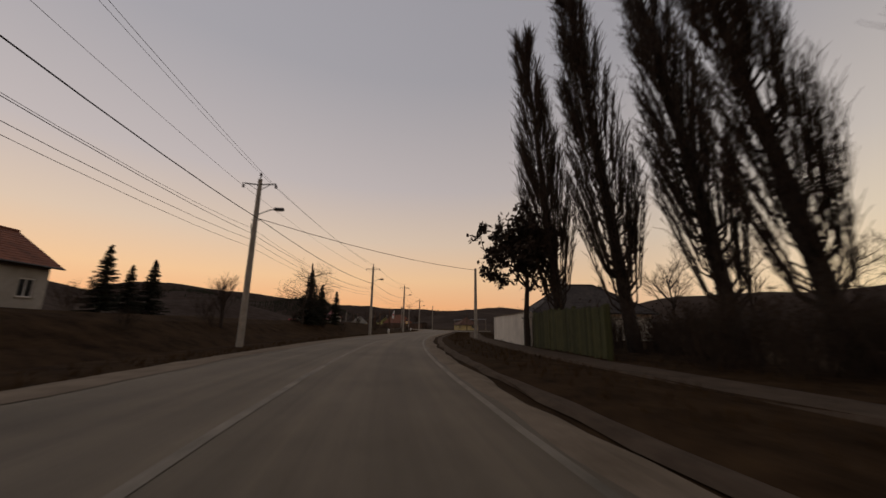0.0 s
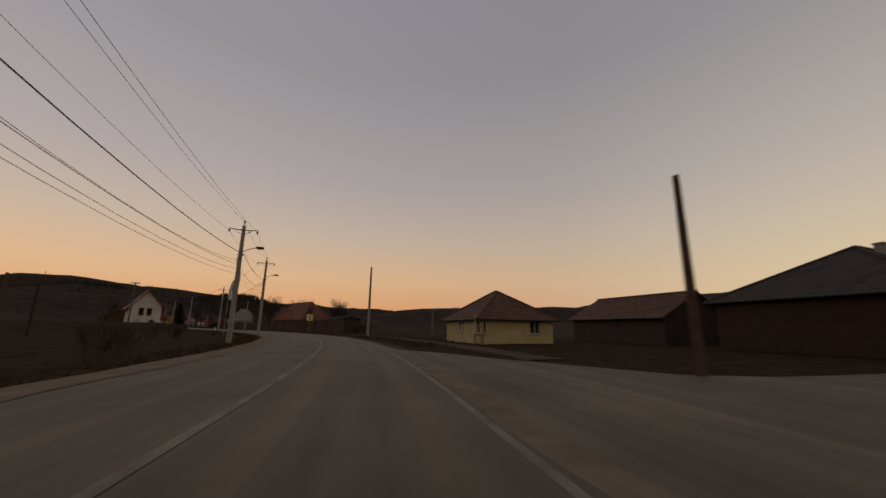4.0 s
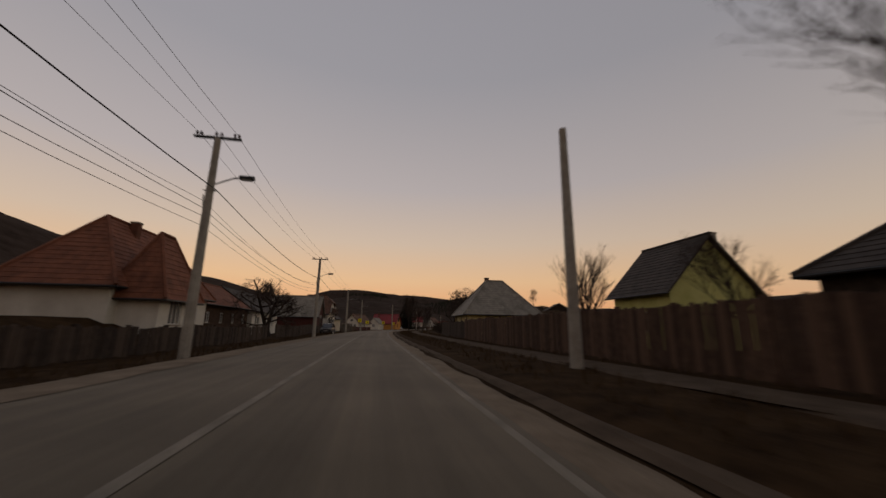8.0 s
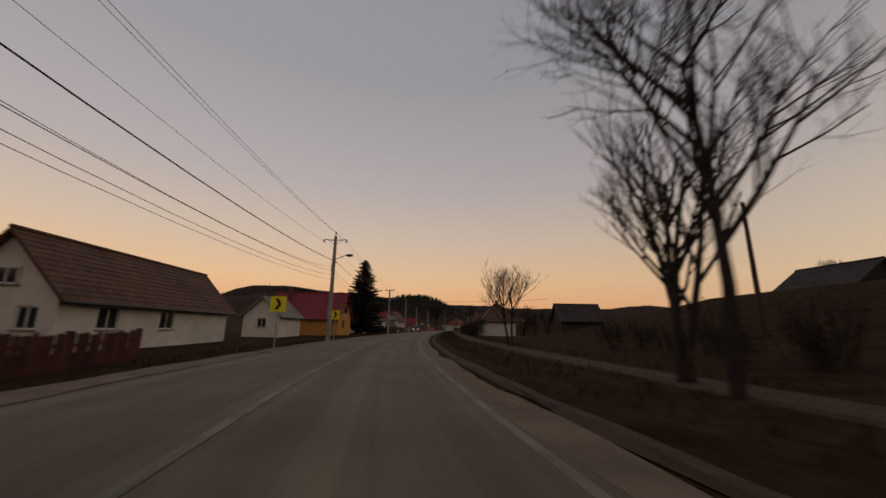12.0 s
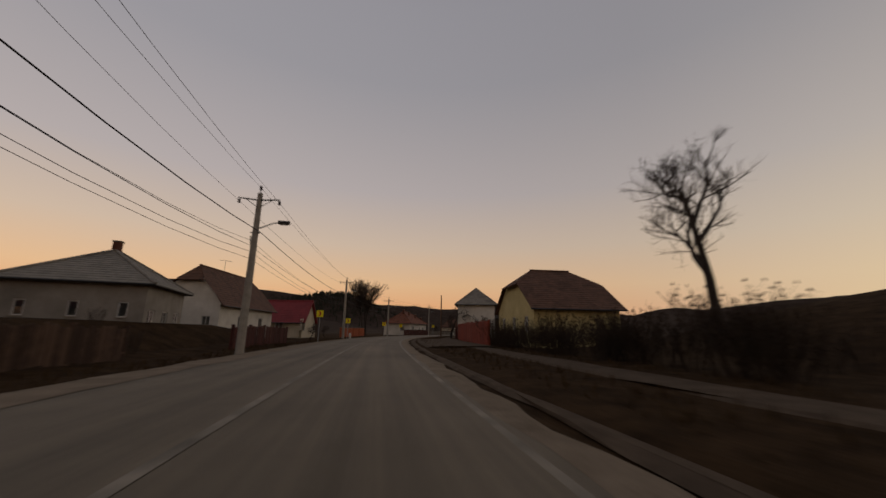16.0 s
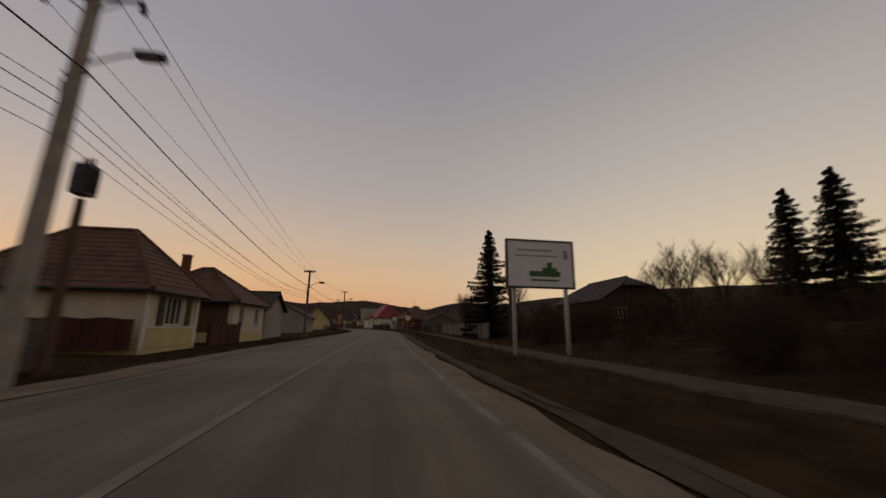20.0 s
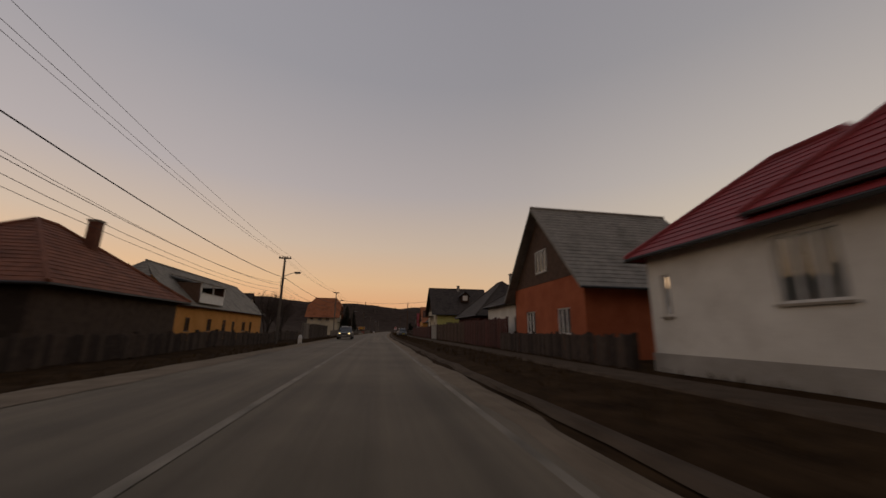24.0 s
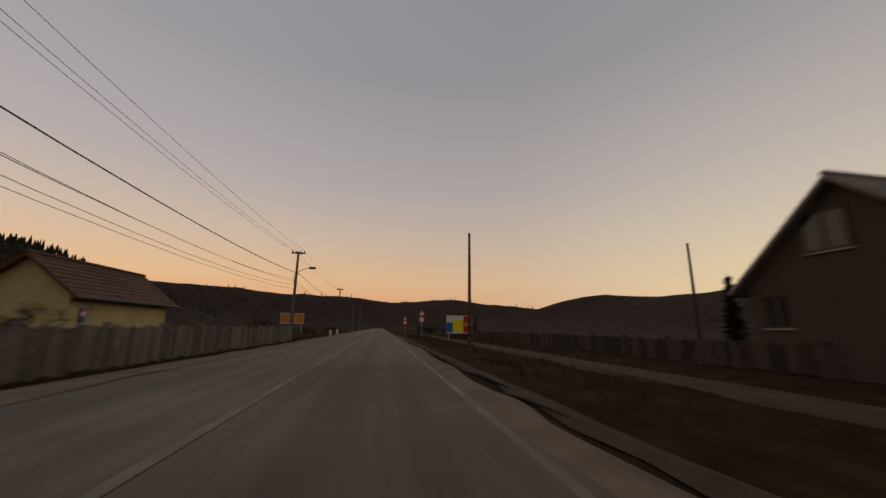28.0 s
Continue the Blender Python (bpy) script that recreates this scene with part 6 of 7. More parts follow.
# ---------------------------------------------------------------- trees
POP = [poplar_meshes(k, 21.0) for k in (1, 2)]
ASH = [bare_meshes(10 + k, 11.0, 0.62, (11, 7, 6, 3), 0.55, 0.75, 0.15) for k in range(3)]
ORCHARD = [bare_meshes(30 + k, 6.0, 0.55, (8, 7, 6, 3), 0.72, 0.2, 0.17, bendy=0.6) for k in range(3)]
MULTI = [bare_meshes(50 + k, 8.0, 0.7, (6, 6, 5, 3), 0.5, 0.9, 0.11, forks=4) for k in range(2)]
SPRUCE = [spruce_meshes(70, 14.3, 5.6, 2.4, 0.66), spruce_meshes(71, 8.0, 2.5, 2.4), spruce_meshes(72, 10.0, 3.2, 2.4)]
PINE = [pine_meshes(80, 10.0, 2.5), pine_meshes(81, 10.0, 2.6)]
LARCH = bare_meshes(90, 8.0, 0.97, (30, 5, 4, 0), 0.85, 0.05, 0.11, levels=3)
BENT = bare_meshes(37, 10.5, 0.42, (7, 8, 7, 4), 0.62, 0.75, 0.15, bendy=0.9)
LEAFY = leafy_meshes(60, 8.4)
FAN = bare_meshes(66, 12.0, 0.6, (11, 9, 7, 4), 0.5, 0.8, 0.16, forks=3)
DOME = bare_meshes(64, 9.0, 0.5, (10, 8, 6, 3), 0.66, 0.3, 0.18, forks=2, bendy=0.5)
SHRUBS = [shrub_meshes(100 + k, 2.2, 1.2) for k in range(4)]
THUJA = spruce_meshes(120, 5.0, 0.75, 2.0)

for i, (s, d, k, lean) in enumerate(((21.6, 9.9, 1.0, 5), (17.6, 11.9, 1.06, 6), (13.8, 14.2, 1.0, 8), (9.6, 14.0, 0.96, 12), (3.0, 11.5, 1.0, 6))):
    tree = put_tree(POP[i % 2], s, d, "tall leafless columnar poplar leaning towards the road", k, 40 * i, "poplar_tree", group="poplar row")
    spot = tree.matrix_basis.translation.copy()
    side = Matrix.Rotation(radians(turn_at(s)), 4, "Z")
    tree.matrix_basis = Matrix.Translation(spot) @ side @ Matrix.Rotation(radians(-lean), 4, "Y") @ side.inverted() @ Matrix.Translation(-spot) @ tree.matrix_basis
for i, (s, d, m, k) in enumerate(((22.4, 7.9, LEAFY, 1.28), (43.0, 12.2, ORCHARD[1], 0.9), (26.0, 20.0, ASH[0], 0.7), (24.0, 24.0, ASH[1], 0.75), (20.0, 26.0, ASH[2], 0.7), (16.0, 27.0, ASH[0], 0.75), (12.0, 28.0, ASH[1], 0.8))):
    put_tree(m, s, d, "leafless tree with dark twigs behind the fence", k, 50 * i)
for s, d, k, m in ((39.5, -12.0, 0.74, LARCH), (47.0, -13.5, 0.5, LARCH)):
    put_tree(m, s, d, "leafless larch on the grassy bank", k, 0, "larch_tree")
for s, d, k in ((41.0, -12.0, 0.78), (44.2, -12.0, 0.62), (49.0, -12.0, 0.56), (20.4, -15.4, 0.46), (22.0, -15.4, 0.36), (23.6, -15.4, 0.44)):
    put_tree(SPRUCE[1], s, d, "young dark spruce on the grassy bank", k, s * 31, "spruce_tree")
put_tree(MULTI[0], 24.5, -11.4, "bushy leafless tree by the power pole", 0.42, 20)
for s, d, k, i in ((101.5, 32.2, 1.22, 0), (104.0, 47.2, 1.32, 1), (108.0, 58.0, 1.2, 0)):
    put_tree(PINE[i], s, d, "dark pine with clumped crown", k, s * 17, "pine_tree")
put_tree(PINE[1], 107.0, 27.6, "small pine beside the street lamp", 0.55, 20, "pine_tree")
for s, d, k, i in ((178.5, 13.0, 0.85, 0), (182.0, 15.0, 0.8, 1), (207.5, 15.5, 1.0, 0), (205.0, 17.0, 1.05, 1), (222.5, 10.5, 0.62, 0), (208.4, 9.3, 1.12, 1)):
    put_tree(MULTI[i], s, d, "leafless many-stemmed tree behind the board fence", k, s * 13)
for s, d, k, i in ((255.5, 11.8, 1.05, 0), (258.5, 14.2, 1.0, 1), (259.0, 10.6, 1.85, 2), (256.5, 12.2, 1.7, 0), (270.0, 15.0, 0.6, 1), (249.5, 19.0, 0.9, 2), (276.0, 17.0, 0.6, 2)):
    put_tree(ORCHARD[i], s, d, "gnarled leafless orchard tree", k, s * 19, group="orchard trees")
put_tree(BENT, 269.6, 7.2, "thin leafless tree with flat bent crown", 0.86, 30)
for s, d, k, mesh, turn, wide in ((286.5, 5.5, 0.8, ASH[1], 15, 1.0), (285.0, 5.6, 0.72, ASH[0], 100, 0.6)):
    tree = put_tree(mesh, s, d, "tall leafless roadside tree with upright forked limbs", k, turn, group="roadside trees")
    tree.matrix_basis = tree.matrix_basis @ Matrix.Diagonal((wide, wide, 1.0, 1.0))
put_tree(ASH[2], 309.0, 6.2, "leafless roadside tree with rounded crown", 0.98, 60, group="roadside trees")
put_tree(MULTI[0], 310.6, 6.6, "bushy leafless roadside tree", 0.9, 200, group="roadside trees")
put_tree(MULTI[1], 327.0, 7.5, "bushy leafless tree beside the road", 0.7, 0)
put_tree(ASH[2], 340.0, 46.0, "round leafless tree across the field", 0.55, 0)
put_tree(ASH[1], 305.0, 38.0, "round leafless tree across the field", 0.6, 40)
for s, d, k, i in ((246.0, -10.6, 1.5, 0), (250.0, -11.4, 1.6, 1), (259.0, -22.0, 1.0, 2)):
    put_tree(ORCHARD[i], s, d, "leafless fruit tree in the farmyard", k, s * 23)
put_tree(ASH[1], 274.5, -20.5, "tall leafless tree behind the barn", 0.85, 20)
put_tree(MULTI[0], 276.0, -9.0, "bushy leafless tree before the house", 0.4, 20)
put_tree(SPRUCE[0], 374.2, -11.8, "large dark spruce with drooping branches", 1.0, 15, "spruce_tree")
for s, d, k, i in ((365.0, 19.0, 0.95, 0), (361.0, 20.0, 0.95, 1), (369.0, 17.5, 0.7, 2), (376.0, 9.4, 0.75, 1), (382.0, 16.0, 0.6, 0)):
    put_tree(ORCHARD[i], s, d, "leafless orchard tree by the cottage", k, s * 29)
put_tree(ORCHARD[1], 360.6, 8.9, "leafless weeping fruit tree by the path", 0.8, 70)
bent = put_tree(BENT, 415.0, 11.2, "large leafless leaning tree on the bank", 1.15, 20, z=1.6)
bent.matrix_basis = stand(415.0, 11.2, 1.6) @ Matrix.Rotation(radians(-15), 4, "Y") @ Matrix.Rotation(radians(20), 4, "Z") @ Matrix.Scale(1.15, 4)
for s, d, k, i in ((437.0, 9.0, 0.6, 0), (448.0, 11.0, 0.75, 1), (464.4, 7.4, 1.35, 2), (458.0, -10.5, 0.45, 0), (451.0, -10.0, 0.5, 1), (441.0, -10.0, 0.35, 2)):
    put_tree(ORCHARD[i], s, d, "small leafless garden tree", k, s * 37)
put_tree(ASH[2], 468.0, 25.0, "leafless tree behind the farm", 0.7)
put_tree(FAN, 492.0, -18.2, "broad leafless tree with full fan-shaped crown", 1.3, 33)
put_tree(ORCHARD[0], 500.5, 8.4, "leafless tree against the crumbling cottage", 1.2, 10)
put_tree(ORCHARD[2], 497.0, 8.7, "leafless tree against the crumbling cottage", 1.25, 130)
put_tree(DOME, 512.5, 9.4, "spreading leafless walnut tree by the path", 1.5, 60)
put_tree(ORCHARD[1], 497.0, 14.0, "leafless tree behind the cottage", 1.2, 60)
for s, d, k, i in ((516.0, -12.0, 0.9, 0), (521.0, -11.5, 0.85, 1), (526.0, -12.5, 0.7, 2), (517.5, -16, 0.9, 2)):
    put_tree(ORCHARD[i], s, d, "leafless fruit tree behind the pale fence", k, s * 41, group="garden fruit trees")
put_tree(SPRUCE[2], 561.0, 11.2, "dark pointed spruce by the fence", 1.2, 0, "spruce_tree")
for s, d, k in ((548.0, 34.0, 1.2), (545.6, 36.0, 1.32), (530.0, 27.0, 1.0)):
    put_tree(SPRUCE[2], s, d, "tall dark spruce on the slope", k, s * 3, "spruce_tree")
for s, d, k, i in ((566.0, 9.5, 0.6, 0), (569.0, 12.0, 0.75, 1), (573.0, 11.0, 0.7, 0), (556.0, 27.0, 0.8, 1), (550.0, 25.0, 0.85, 0), (545.0, 24.0, 0.7, 1), (541.0, 23.0, 0.6, 0), (564.0, 15.0, 0.8, 1)):
    put_tree(MULTI[i], s, d, "bushy leafless tree on the bank", k, s * 43)
for s, d, k, i in ((699.5, -10.4, 0.6, 0), (702.5, -10.2, 0.55, 1)):
    put_tree(MULTI[i], s, d, "leafless tree behind the roadside fence", k, s * 47)
put_tree(ASH[2], 217.0, 13.0, "leafless tree with a rounded crown behind the fence", 0.5, 15)
put_tree(ORCHARD[1], 367.0, 17.6, "leafless tree behind the old cottage", 1.3, 40)
put_tree(MULTI[0], 639.0, 11.0, "leafless garden tree beside the brick house", 0.6, 40)
put_tree(MULTI[0], 650.0, 22.0, "leafless tree behind the white house", 0.8, 0)
put_tree(MULTI[1], 734.5, 12.0, "leafless tree behind the fence", 0.75, 0)
put_tree(ORCHARD[1], 758.0, 13.0, "leafless tree before the orange house", 0.95, 0)
for s, d, k in ((759.0, -9.6, 0.62), (763.5, -9.6, 0.6), (766.5, -9.6, 0.98), (769.5, -10.2, 0.7), (779.5, -9.2, 0.92), (755.5, -9.6, 0.4)):
    put_tree(SPRUCE[1], s, d, "dark garden conifer by the fence", k, s * 11, "spruce_tree")
for s, d, k, i in ((788.0, -9.4, 0.75, 0), (793.0, -10.0, 0.6, 1), (796.0, -10.5, 0.8, 2), (818.0, -11.5, 0.5, 0), (840.0, -11, 0.55, 1), (846.0, -12, 0.6, 2)):
    put_tree(ORCHARD[i], s, d, "leafless garden tree behind the fence", k, s * 53)
for s, d, k in ((791.0, 9.4, 0.85), (789.5, 8.9, 0.8), (816.0, 14.0, 0.7), (781.5, 9.6, 0.6), (785.0, 9.5, 0.62)):
    put_tree(THUJA, s, d, "narrow dark columnar thuja", k, 0, "thuja_tree")
rng = random.Random(5)
spots = [(s, d) for a, b, d0, d1, n in ((44, 88, 12, 15, 26), (30, 44, 6.5, 7.6, 0), (0, 24, 8.6, 15, 70), (24, 40, 9.5, 13, 20), (360, 373, 8.4, 9.8, 16), (412, 437, 9.0, 10.6, 40), (636, 650, 8.6, 9.4, 12), (488, 506, 7.9, 9.0, 12), (262, 330, 11, 16, 46), (374, 428, 9.5, 15, 40), (515, 558, 10, 17, 90), (560, 600, 11, 16, 18), (600, 642, 9, 12, 14), (-10, 60, -10, -14, 18), (62, 150, -9, -15, 26), (380, 425, -10, -14, 16), (520, 535, -9, -11, 6), (600, 632, -8.5, -11, 12), (840, 900, 9, 14, 22), (838, 900, -9, -13, 18), (155, 178, 9, 14, 10)) for s, d in [(rng.uniform(a, b), rng.uniform(d0, d1)) for _ in range(n)]]
scrub = Shape()
for i, (s, d) in enumerate(spots):
    k = rng.uniform(0.5, 1.15) * (0.6 if d < 0 else 1.0)
    m = stand(s, d, ground_z(s, d), rng.uniform(0, 360), k)
    if i % 5 < 3 and i < 480:
        bush = new("shrub", SHRUBS[i % 4])
        bush.matrix_basis = m
        tagged(bush, "leafless brown roadside shrub with thin stems", "shrub", "roadside shrubs")
    else:
        n = len(scrub.v)
        scrub.v += [tuple(m @ v.co) for v in SHRUBS[i % 4].vertices]
        scrub.f += [tuple(n + q for q in p.vertices) for p in SHRUBS[i % 4].polygons]
tagged(new("roadside_scrub", scrub.mesh("roadside_scrub", SHRUB)), "tangled brown leafless scrub along the fences", "scrub", kind="stuff")

# woods on the hills and tufts of grass
woods = Shape()
for i in range(5200):
    hx, hy, radius, height = HILLS[rng.randrange(len(HILLS))]
    x, y = rng.gauss(hx, radius * 0.6), rng.gauss(hy, radius * 0.6)
    if i % 4 == 0:
        x, y = rng.gauss(-560, 60), rng.gauss(1392, 60)
    elif i % 4 == 1:
        x, y = rng.gauss(-230, 75), rng.gauss(1300, 85)
    if noise.noise((x * 0.009, y * 0.009, 2.0)) < (0.08 if i % 4 > 1 else -0.35) or height < 12 and i % 4 > 1 or hill_z(x, y) < 4 or i % 4 > 1 and y < 1500 and not (x < -330 and y < 330):
        continue
    z = hill_z(x, y) - 0.5
    hh = rng.uniform(6, 12)
    for k in range(4):
        r = hh * 0.2 * (1 - k * 0.2)
        zb = z + hh * (0.12 + 0.2 * k)
        pts = [(x + r * rng.uniform(0.7, 1.2) * math.cos(a), y + r * rng.uniform(0.7, 1.2) * math.sin(a), zb) for a in [j * 1.047 for j in range(6)]]
        tip = (x, y, zb + hh * 0.34)
        for a, b in zip(pts, pts[1:] + pts[:1]):
            woods.poly(a, b, tip)
tagged(new("hill_woods", woods.mesh("hill_woods", NEEDLE)), "dark conifer woods on the hills", "woods", kind="stuff")
tufts = Shape()
for i in range(42000):
    s = rng.uniform(-5, 860)
    d = rng.choice((rng.uniform(3.6, 6.0), rng.uniform(3.6, 6.0), rng.uniform(7.8, 9.6), rng.uniform(-8.0, -5.9), rng.uniform(-8.0, -5.9)))
    if 77 < s < 122 and d > 0:
        continue
    p = at(s, d, ground_z(s, d))
    hh = rng.uniform(0.06, 0.26)
    for k in range(2):
        a = rng.uniform(0, 6.28)
        w = Vector((math.cos(a), math.sin(a), 0)) * 0.02
        e = p + Vector((rng.uniform(-0.1, 0.1), rng.uniform(-0.1, 0.1), hh))
        tufts.poly(p - w, p + w, e)
tagged(new("grass_tufts", tufts.mesh("grass_tufts", GRASS)), "tufts of dry grass on the verges", "grass", kind="stuff")

# ---------------------------------------------------------------- signs and street furniture
chevron_sign(176.0, 6.6, 2.8, 1.15, True, True)
for s, d, zc in ((294.3, -6.15, 2.5), (304.2, -6.2, 2.2), (323.0, -5.9, 2.3), (336.0, -5.9, 2.2), (442.5, -6.6, 2.75), (455.3, -6.5, 2.4), (474.3, -6.1, 2.35), (484.5, -5.9, 2.2), (506.5, -5.6, 2.4)):
    chevron_sign(s, d, zc, 0.8 if s < 440 else 0.66, False, ink=SIGN_BLACK if s < 440 else SIGN_RED)
chevron_sign(620.2, 5.9, 3.0, 1.0, True, True)
chevron_sign(645.2, 5.3, 2.9, 1.0, True, True)
chevron_sign(604.0, 6.0, 2.9, 1.0, True, True)


def crossing_sign(s, d, zc):
    root = thing("crossing_sign", stand(s, d, ground_z(s, d)), "blue square crossing sign with yellow border on a post", "road sign")
    po = Shape()
    po.rod((0, 0.05, -0.3), (0, 0.05, zc + 0.4), 0.035, 0.035, 8)
    part("post", po, STEEL, root)
    b = Shape()
    b.box(-0.5, 0.5, -0.015, 0.015, zc - 0.5, zc + 0.5)
    part("panel", b, SIGN_YELLOW, root)
    part("field", flat([(-0.4, zc - 0.4), (0.4, zc - 0.4), (0.4, zc + 0.4), (-0.4, zc + 0.4)], -0.017), SIGN_BLUE, root, "blue field")
    part("triangle", flat([(-0.33, zc - 0.3), (0.33, zc - 0.3), (0, zc + 0.3)], -0.022), SIGN_WHITE, root, "white triangle")
    part("stripe", flat([(-0.1, zc - 0.26), (0.1, zc - 0.26), (0.03, zc + 0.1), (-0.03, zc + 0.1)], -0.027), SIGN_BLACK, root, "plain dark stripe")


crossing_sign(655.9, 5.0, 2.45)


def pair_sign(s, d):
    root = thing("warning_sign", stand(s, d, ground_z(s, d)), "red-edged triangle and round sign on one post", "road sign")
    po = Shape()
    po.rod((0, 0.05, -0.3), (0, 0.05, 3.3), 0.035, 0.035, 8)
    part("post", po, STEEL, root)
    tri = [(-0.45, 2.5), (0.45, 2.5), (0, 3.28)]
    part("triangle", flat(tri, 0.0, 0.02), SIGN_RED, root)
    part("triangle_field", flat([(-0.28, 2.6), (0.28, 2.6), (0, 3.08)], -0.023), SIGN_WHITE, root)
    for r, y, mat in ((0.38, 0.0, SIGN_RED), (0.28, -0.023, SIGN_WHITE)):
        part("disc", flat([(r * math.cos(a), 2.05 + r * math.sin(a)) for a in [k * math.pi / 12 for k in range(24)]], y, 0.02), mat, root)


pair_sign(847.5, 5.0)
pair_sign(872.0, 4.6)


def billboard(s, d, w, z0, z1, label, posts=2, fields=(), turn=0.0):
    root = thing("billboard", stand(s, d, ground_z(s, d), turn), label, "billboard")
    b = Shape()
    b.box(-w / 2, w / 2, -0.04, 0.06, z0, z1)
    part("board", b, SIGN_WHITE, root)
    fr = Shape()
    for a, c, e, g in ((-w / 2 - 0.08, w / 2 + 0.08, z1, z1 + 0.08), (-w / 2 - 0.08, w / 2 + 0.08, z0 - 0.08, z0), (-w / 2 - 0.08, -w / 2, z0, z1), (w / 2, w / 2 + 0.08, z0, z1)):
        fr.box(a, c, -0.07, 0.08, e, g)
    part("surround", fr, DARK_STEEL, root)
    for k in range(posts):
        x = -w / 2 + 0.3 + (w - 0.6) * k / (posts - 1)
        p = Shape()
        p.box(x - 0.07, x + 0.07, 0.06, 0.2, -0.4, z1)
        part("post", p, STEEL, root)
    for x0, x1, a, c, mat in fields:
        part("print", flat([(x0 * w / 2, z0 + a * (z1 - z0)), (x1 * w / 2, z0 + a * (z1 - z0)), (x1 * w / 2, z0 + c * (z1 - z0)), (x0 * w / 2, z0 + c * (z1 - z0))], -0.044), mat, root)
    return root


bb = billboard(537.6, 7.0, 3.0, 2.9, 4.9, "white billboard with green printed patch on steel posts", 2,
               ((-0.7, 0.4, 0.78, 0.82, GREY_WALL), (-0.8, 0.55, 0.66, 0.69, GREY_WALL), (0.72, 0.86, 0.62, 0.82, GREY_WALL), (-0.3, 0.55, 0.12, 0.16, POSTER_GREEN), (-0.35, 0.6, 0.22, 0.34, POSTER_GREEN), (0.05, 0.5, 0.34, 0.42, POSTER_GREEN), (0.2, 0.36, 0.42, 0.54, POSTER_GREEN)))
billboard(840.0, 8.0, 2.7, 0.6, 2.4, "roadside banner with yellow, blue and red fields", 2, ((-0.98, -0.5, 0.05, 0.6, SIGN_BLUE), (-0.5, 0.3, 0.1, 0.75, SIGN_YELLOW), (0.3, 0.98, 0.05, 0.95, SIGN_RED), (0.3, 0.98, 0.4, 0.6, SIGN_YELLOW), (-0.98, -0.6, 0.7, 0.95, SIGN_WHITE)))
billboard(862.0, -13.0, 3.4, 1.6, 3.2, "orange roadside board on two posts", 2, ((-0.97, 0.97, 0.05, 0.95, ORANGE_WALL), (-0.4, 0.4, 0.3, 0.6, SIGN_YELLOW)))
billboard(758.0, -9.0, 2.0, 0.9, 2.2, "white garden banner with yellow and dark bars", 2, ((-0.9, 0.9, 0.08, 0.3, SIGN_YELLOW), (-0.8, 0.5, 0.45, 0.52, SIGN_BLACK), (-0.8, 0.7, 0.62, 0.7, SIGN_RED)), turn=12)


def street_lamp(s, d, h):
    root = thing("street_lamp", stand(s, d, ground_z(s, d)), "tall slim unlit street lamp", "street lamp")
    p = Shape()
    p.rod((0, 0, -0.3), (0, 0, h), 0.11, 0.06, 8)
    part("post", p, DARK_STEEL, root)
    a = Shape()
    a.rod((0, 0, h), (-0.5, 0, h + 0.2), 0.035, 0.03, 6)
    part("arm", a, DARK_STEEL, root)
    hd = Shape()
    hd.prism([(-0.1, h + 0.13), (0.1, h + 0.13), (0.07, h + 0.27), (-0.07, h + 0.27)], "x", -1.0, -0.45)
    part("lamp_head", hd, LAMP_OFF, root)
    return root


street_lamp(104.6, 24.8, 8.9)
mirror = thing("traffic_mirror", stand(105.0, 25.6, ground_z(105.0, 25.6)), "round road mirror on a post", "traffic mirror")
q = Shape()
q.rod((0, 0, -0.3), (0, 0, 4.0), 0.05, 0.05, 8)
part("post", q, STEEL, mirror)
q = Shape()
q.rod((0, -0.12, 3.7), (0, -0.05, 3.7), 0.5, 0.52, 20)
part("dish", q, STEEL, mirror)

ms = Shape()
ms.prism([(-0.14, -0.2), (0.14, -0.2), (0.14, 0.55), (0.09, 0.72), (0, 0.78), (-0.09, 0.72), (-0.14, 0.55)], "y", -0.09, 0.09)
stone_mesh = ms.mesh("stone", WHITE_WALL)
cs = Shape()
cs.prism([(-0.145, 0.5), (0.145, 0.5), (0.145, 0.56), (0.095, 0.73), (0, 0.79), (-0.095, 0.73), (-0.145, 0.56)], "y", -0.095, 0.095)
cap_mesh = cs.mesh("painted_cap", SIGN_WHITE)
for s, d in ((56.5, -6.3), (98.0, -8.0), (188.0, -7.0), (212.0, -7.5), (263.5, -6.6), (391.5, -7.2), (412.0, -7.0), (458.2, -6.9), (527.0, -6.9), (668.0, -6.4), (694.0, -6.2), (854.1, -6.3), (862.0, -6.3)):
    root = thing("marker_stone", stand(s, d, ground_z(s, d)), "small white roadside marker stone", "marker stone", "roadside marker stones")
    part("stone", stone_mesh, None, root)
    part("painted_cap", cap_mesh, None, root)

# transformer on its pole
pole(532.3, -7.0, 4.05, "post", False, label="short dark post carrying a transformer")
tr = thing("transformer", stand(532.3, -7.0, 4.03), "grey box transformer on a post beside the power pole", "transformer")
q = Shape()
q.box(-0.16, 0.16, -0.2, 0.2, 0.0, 0.75)
part("tank", q, DARK_STEEL, tr)
for k in range(6):
    q = Shape()
    q.box(-0.2, 0.2, -0.17 + 0.062 * k, -0.15 + 0.062 * k, 0.08, 0.66)
    part("fin", q, DARK_STEEL, tr)
for x in (-0.13, 0.0, 0.13):
    q = Shape()
    q.rod((x * 0.8, 0, 0.75), (x * 0.8, 0, 0.95), 0.04, 0.025, 8)
    part("bushing", q, PORCELAIN, tr)
pole(184.0, -20.0, 6.8, "wood", False)
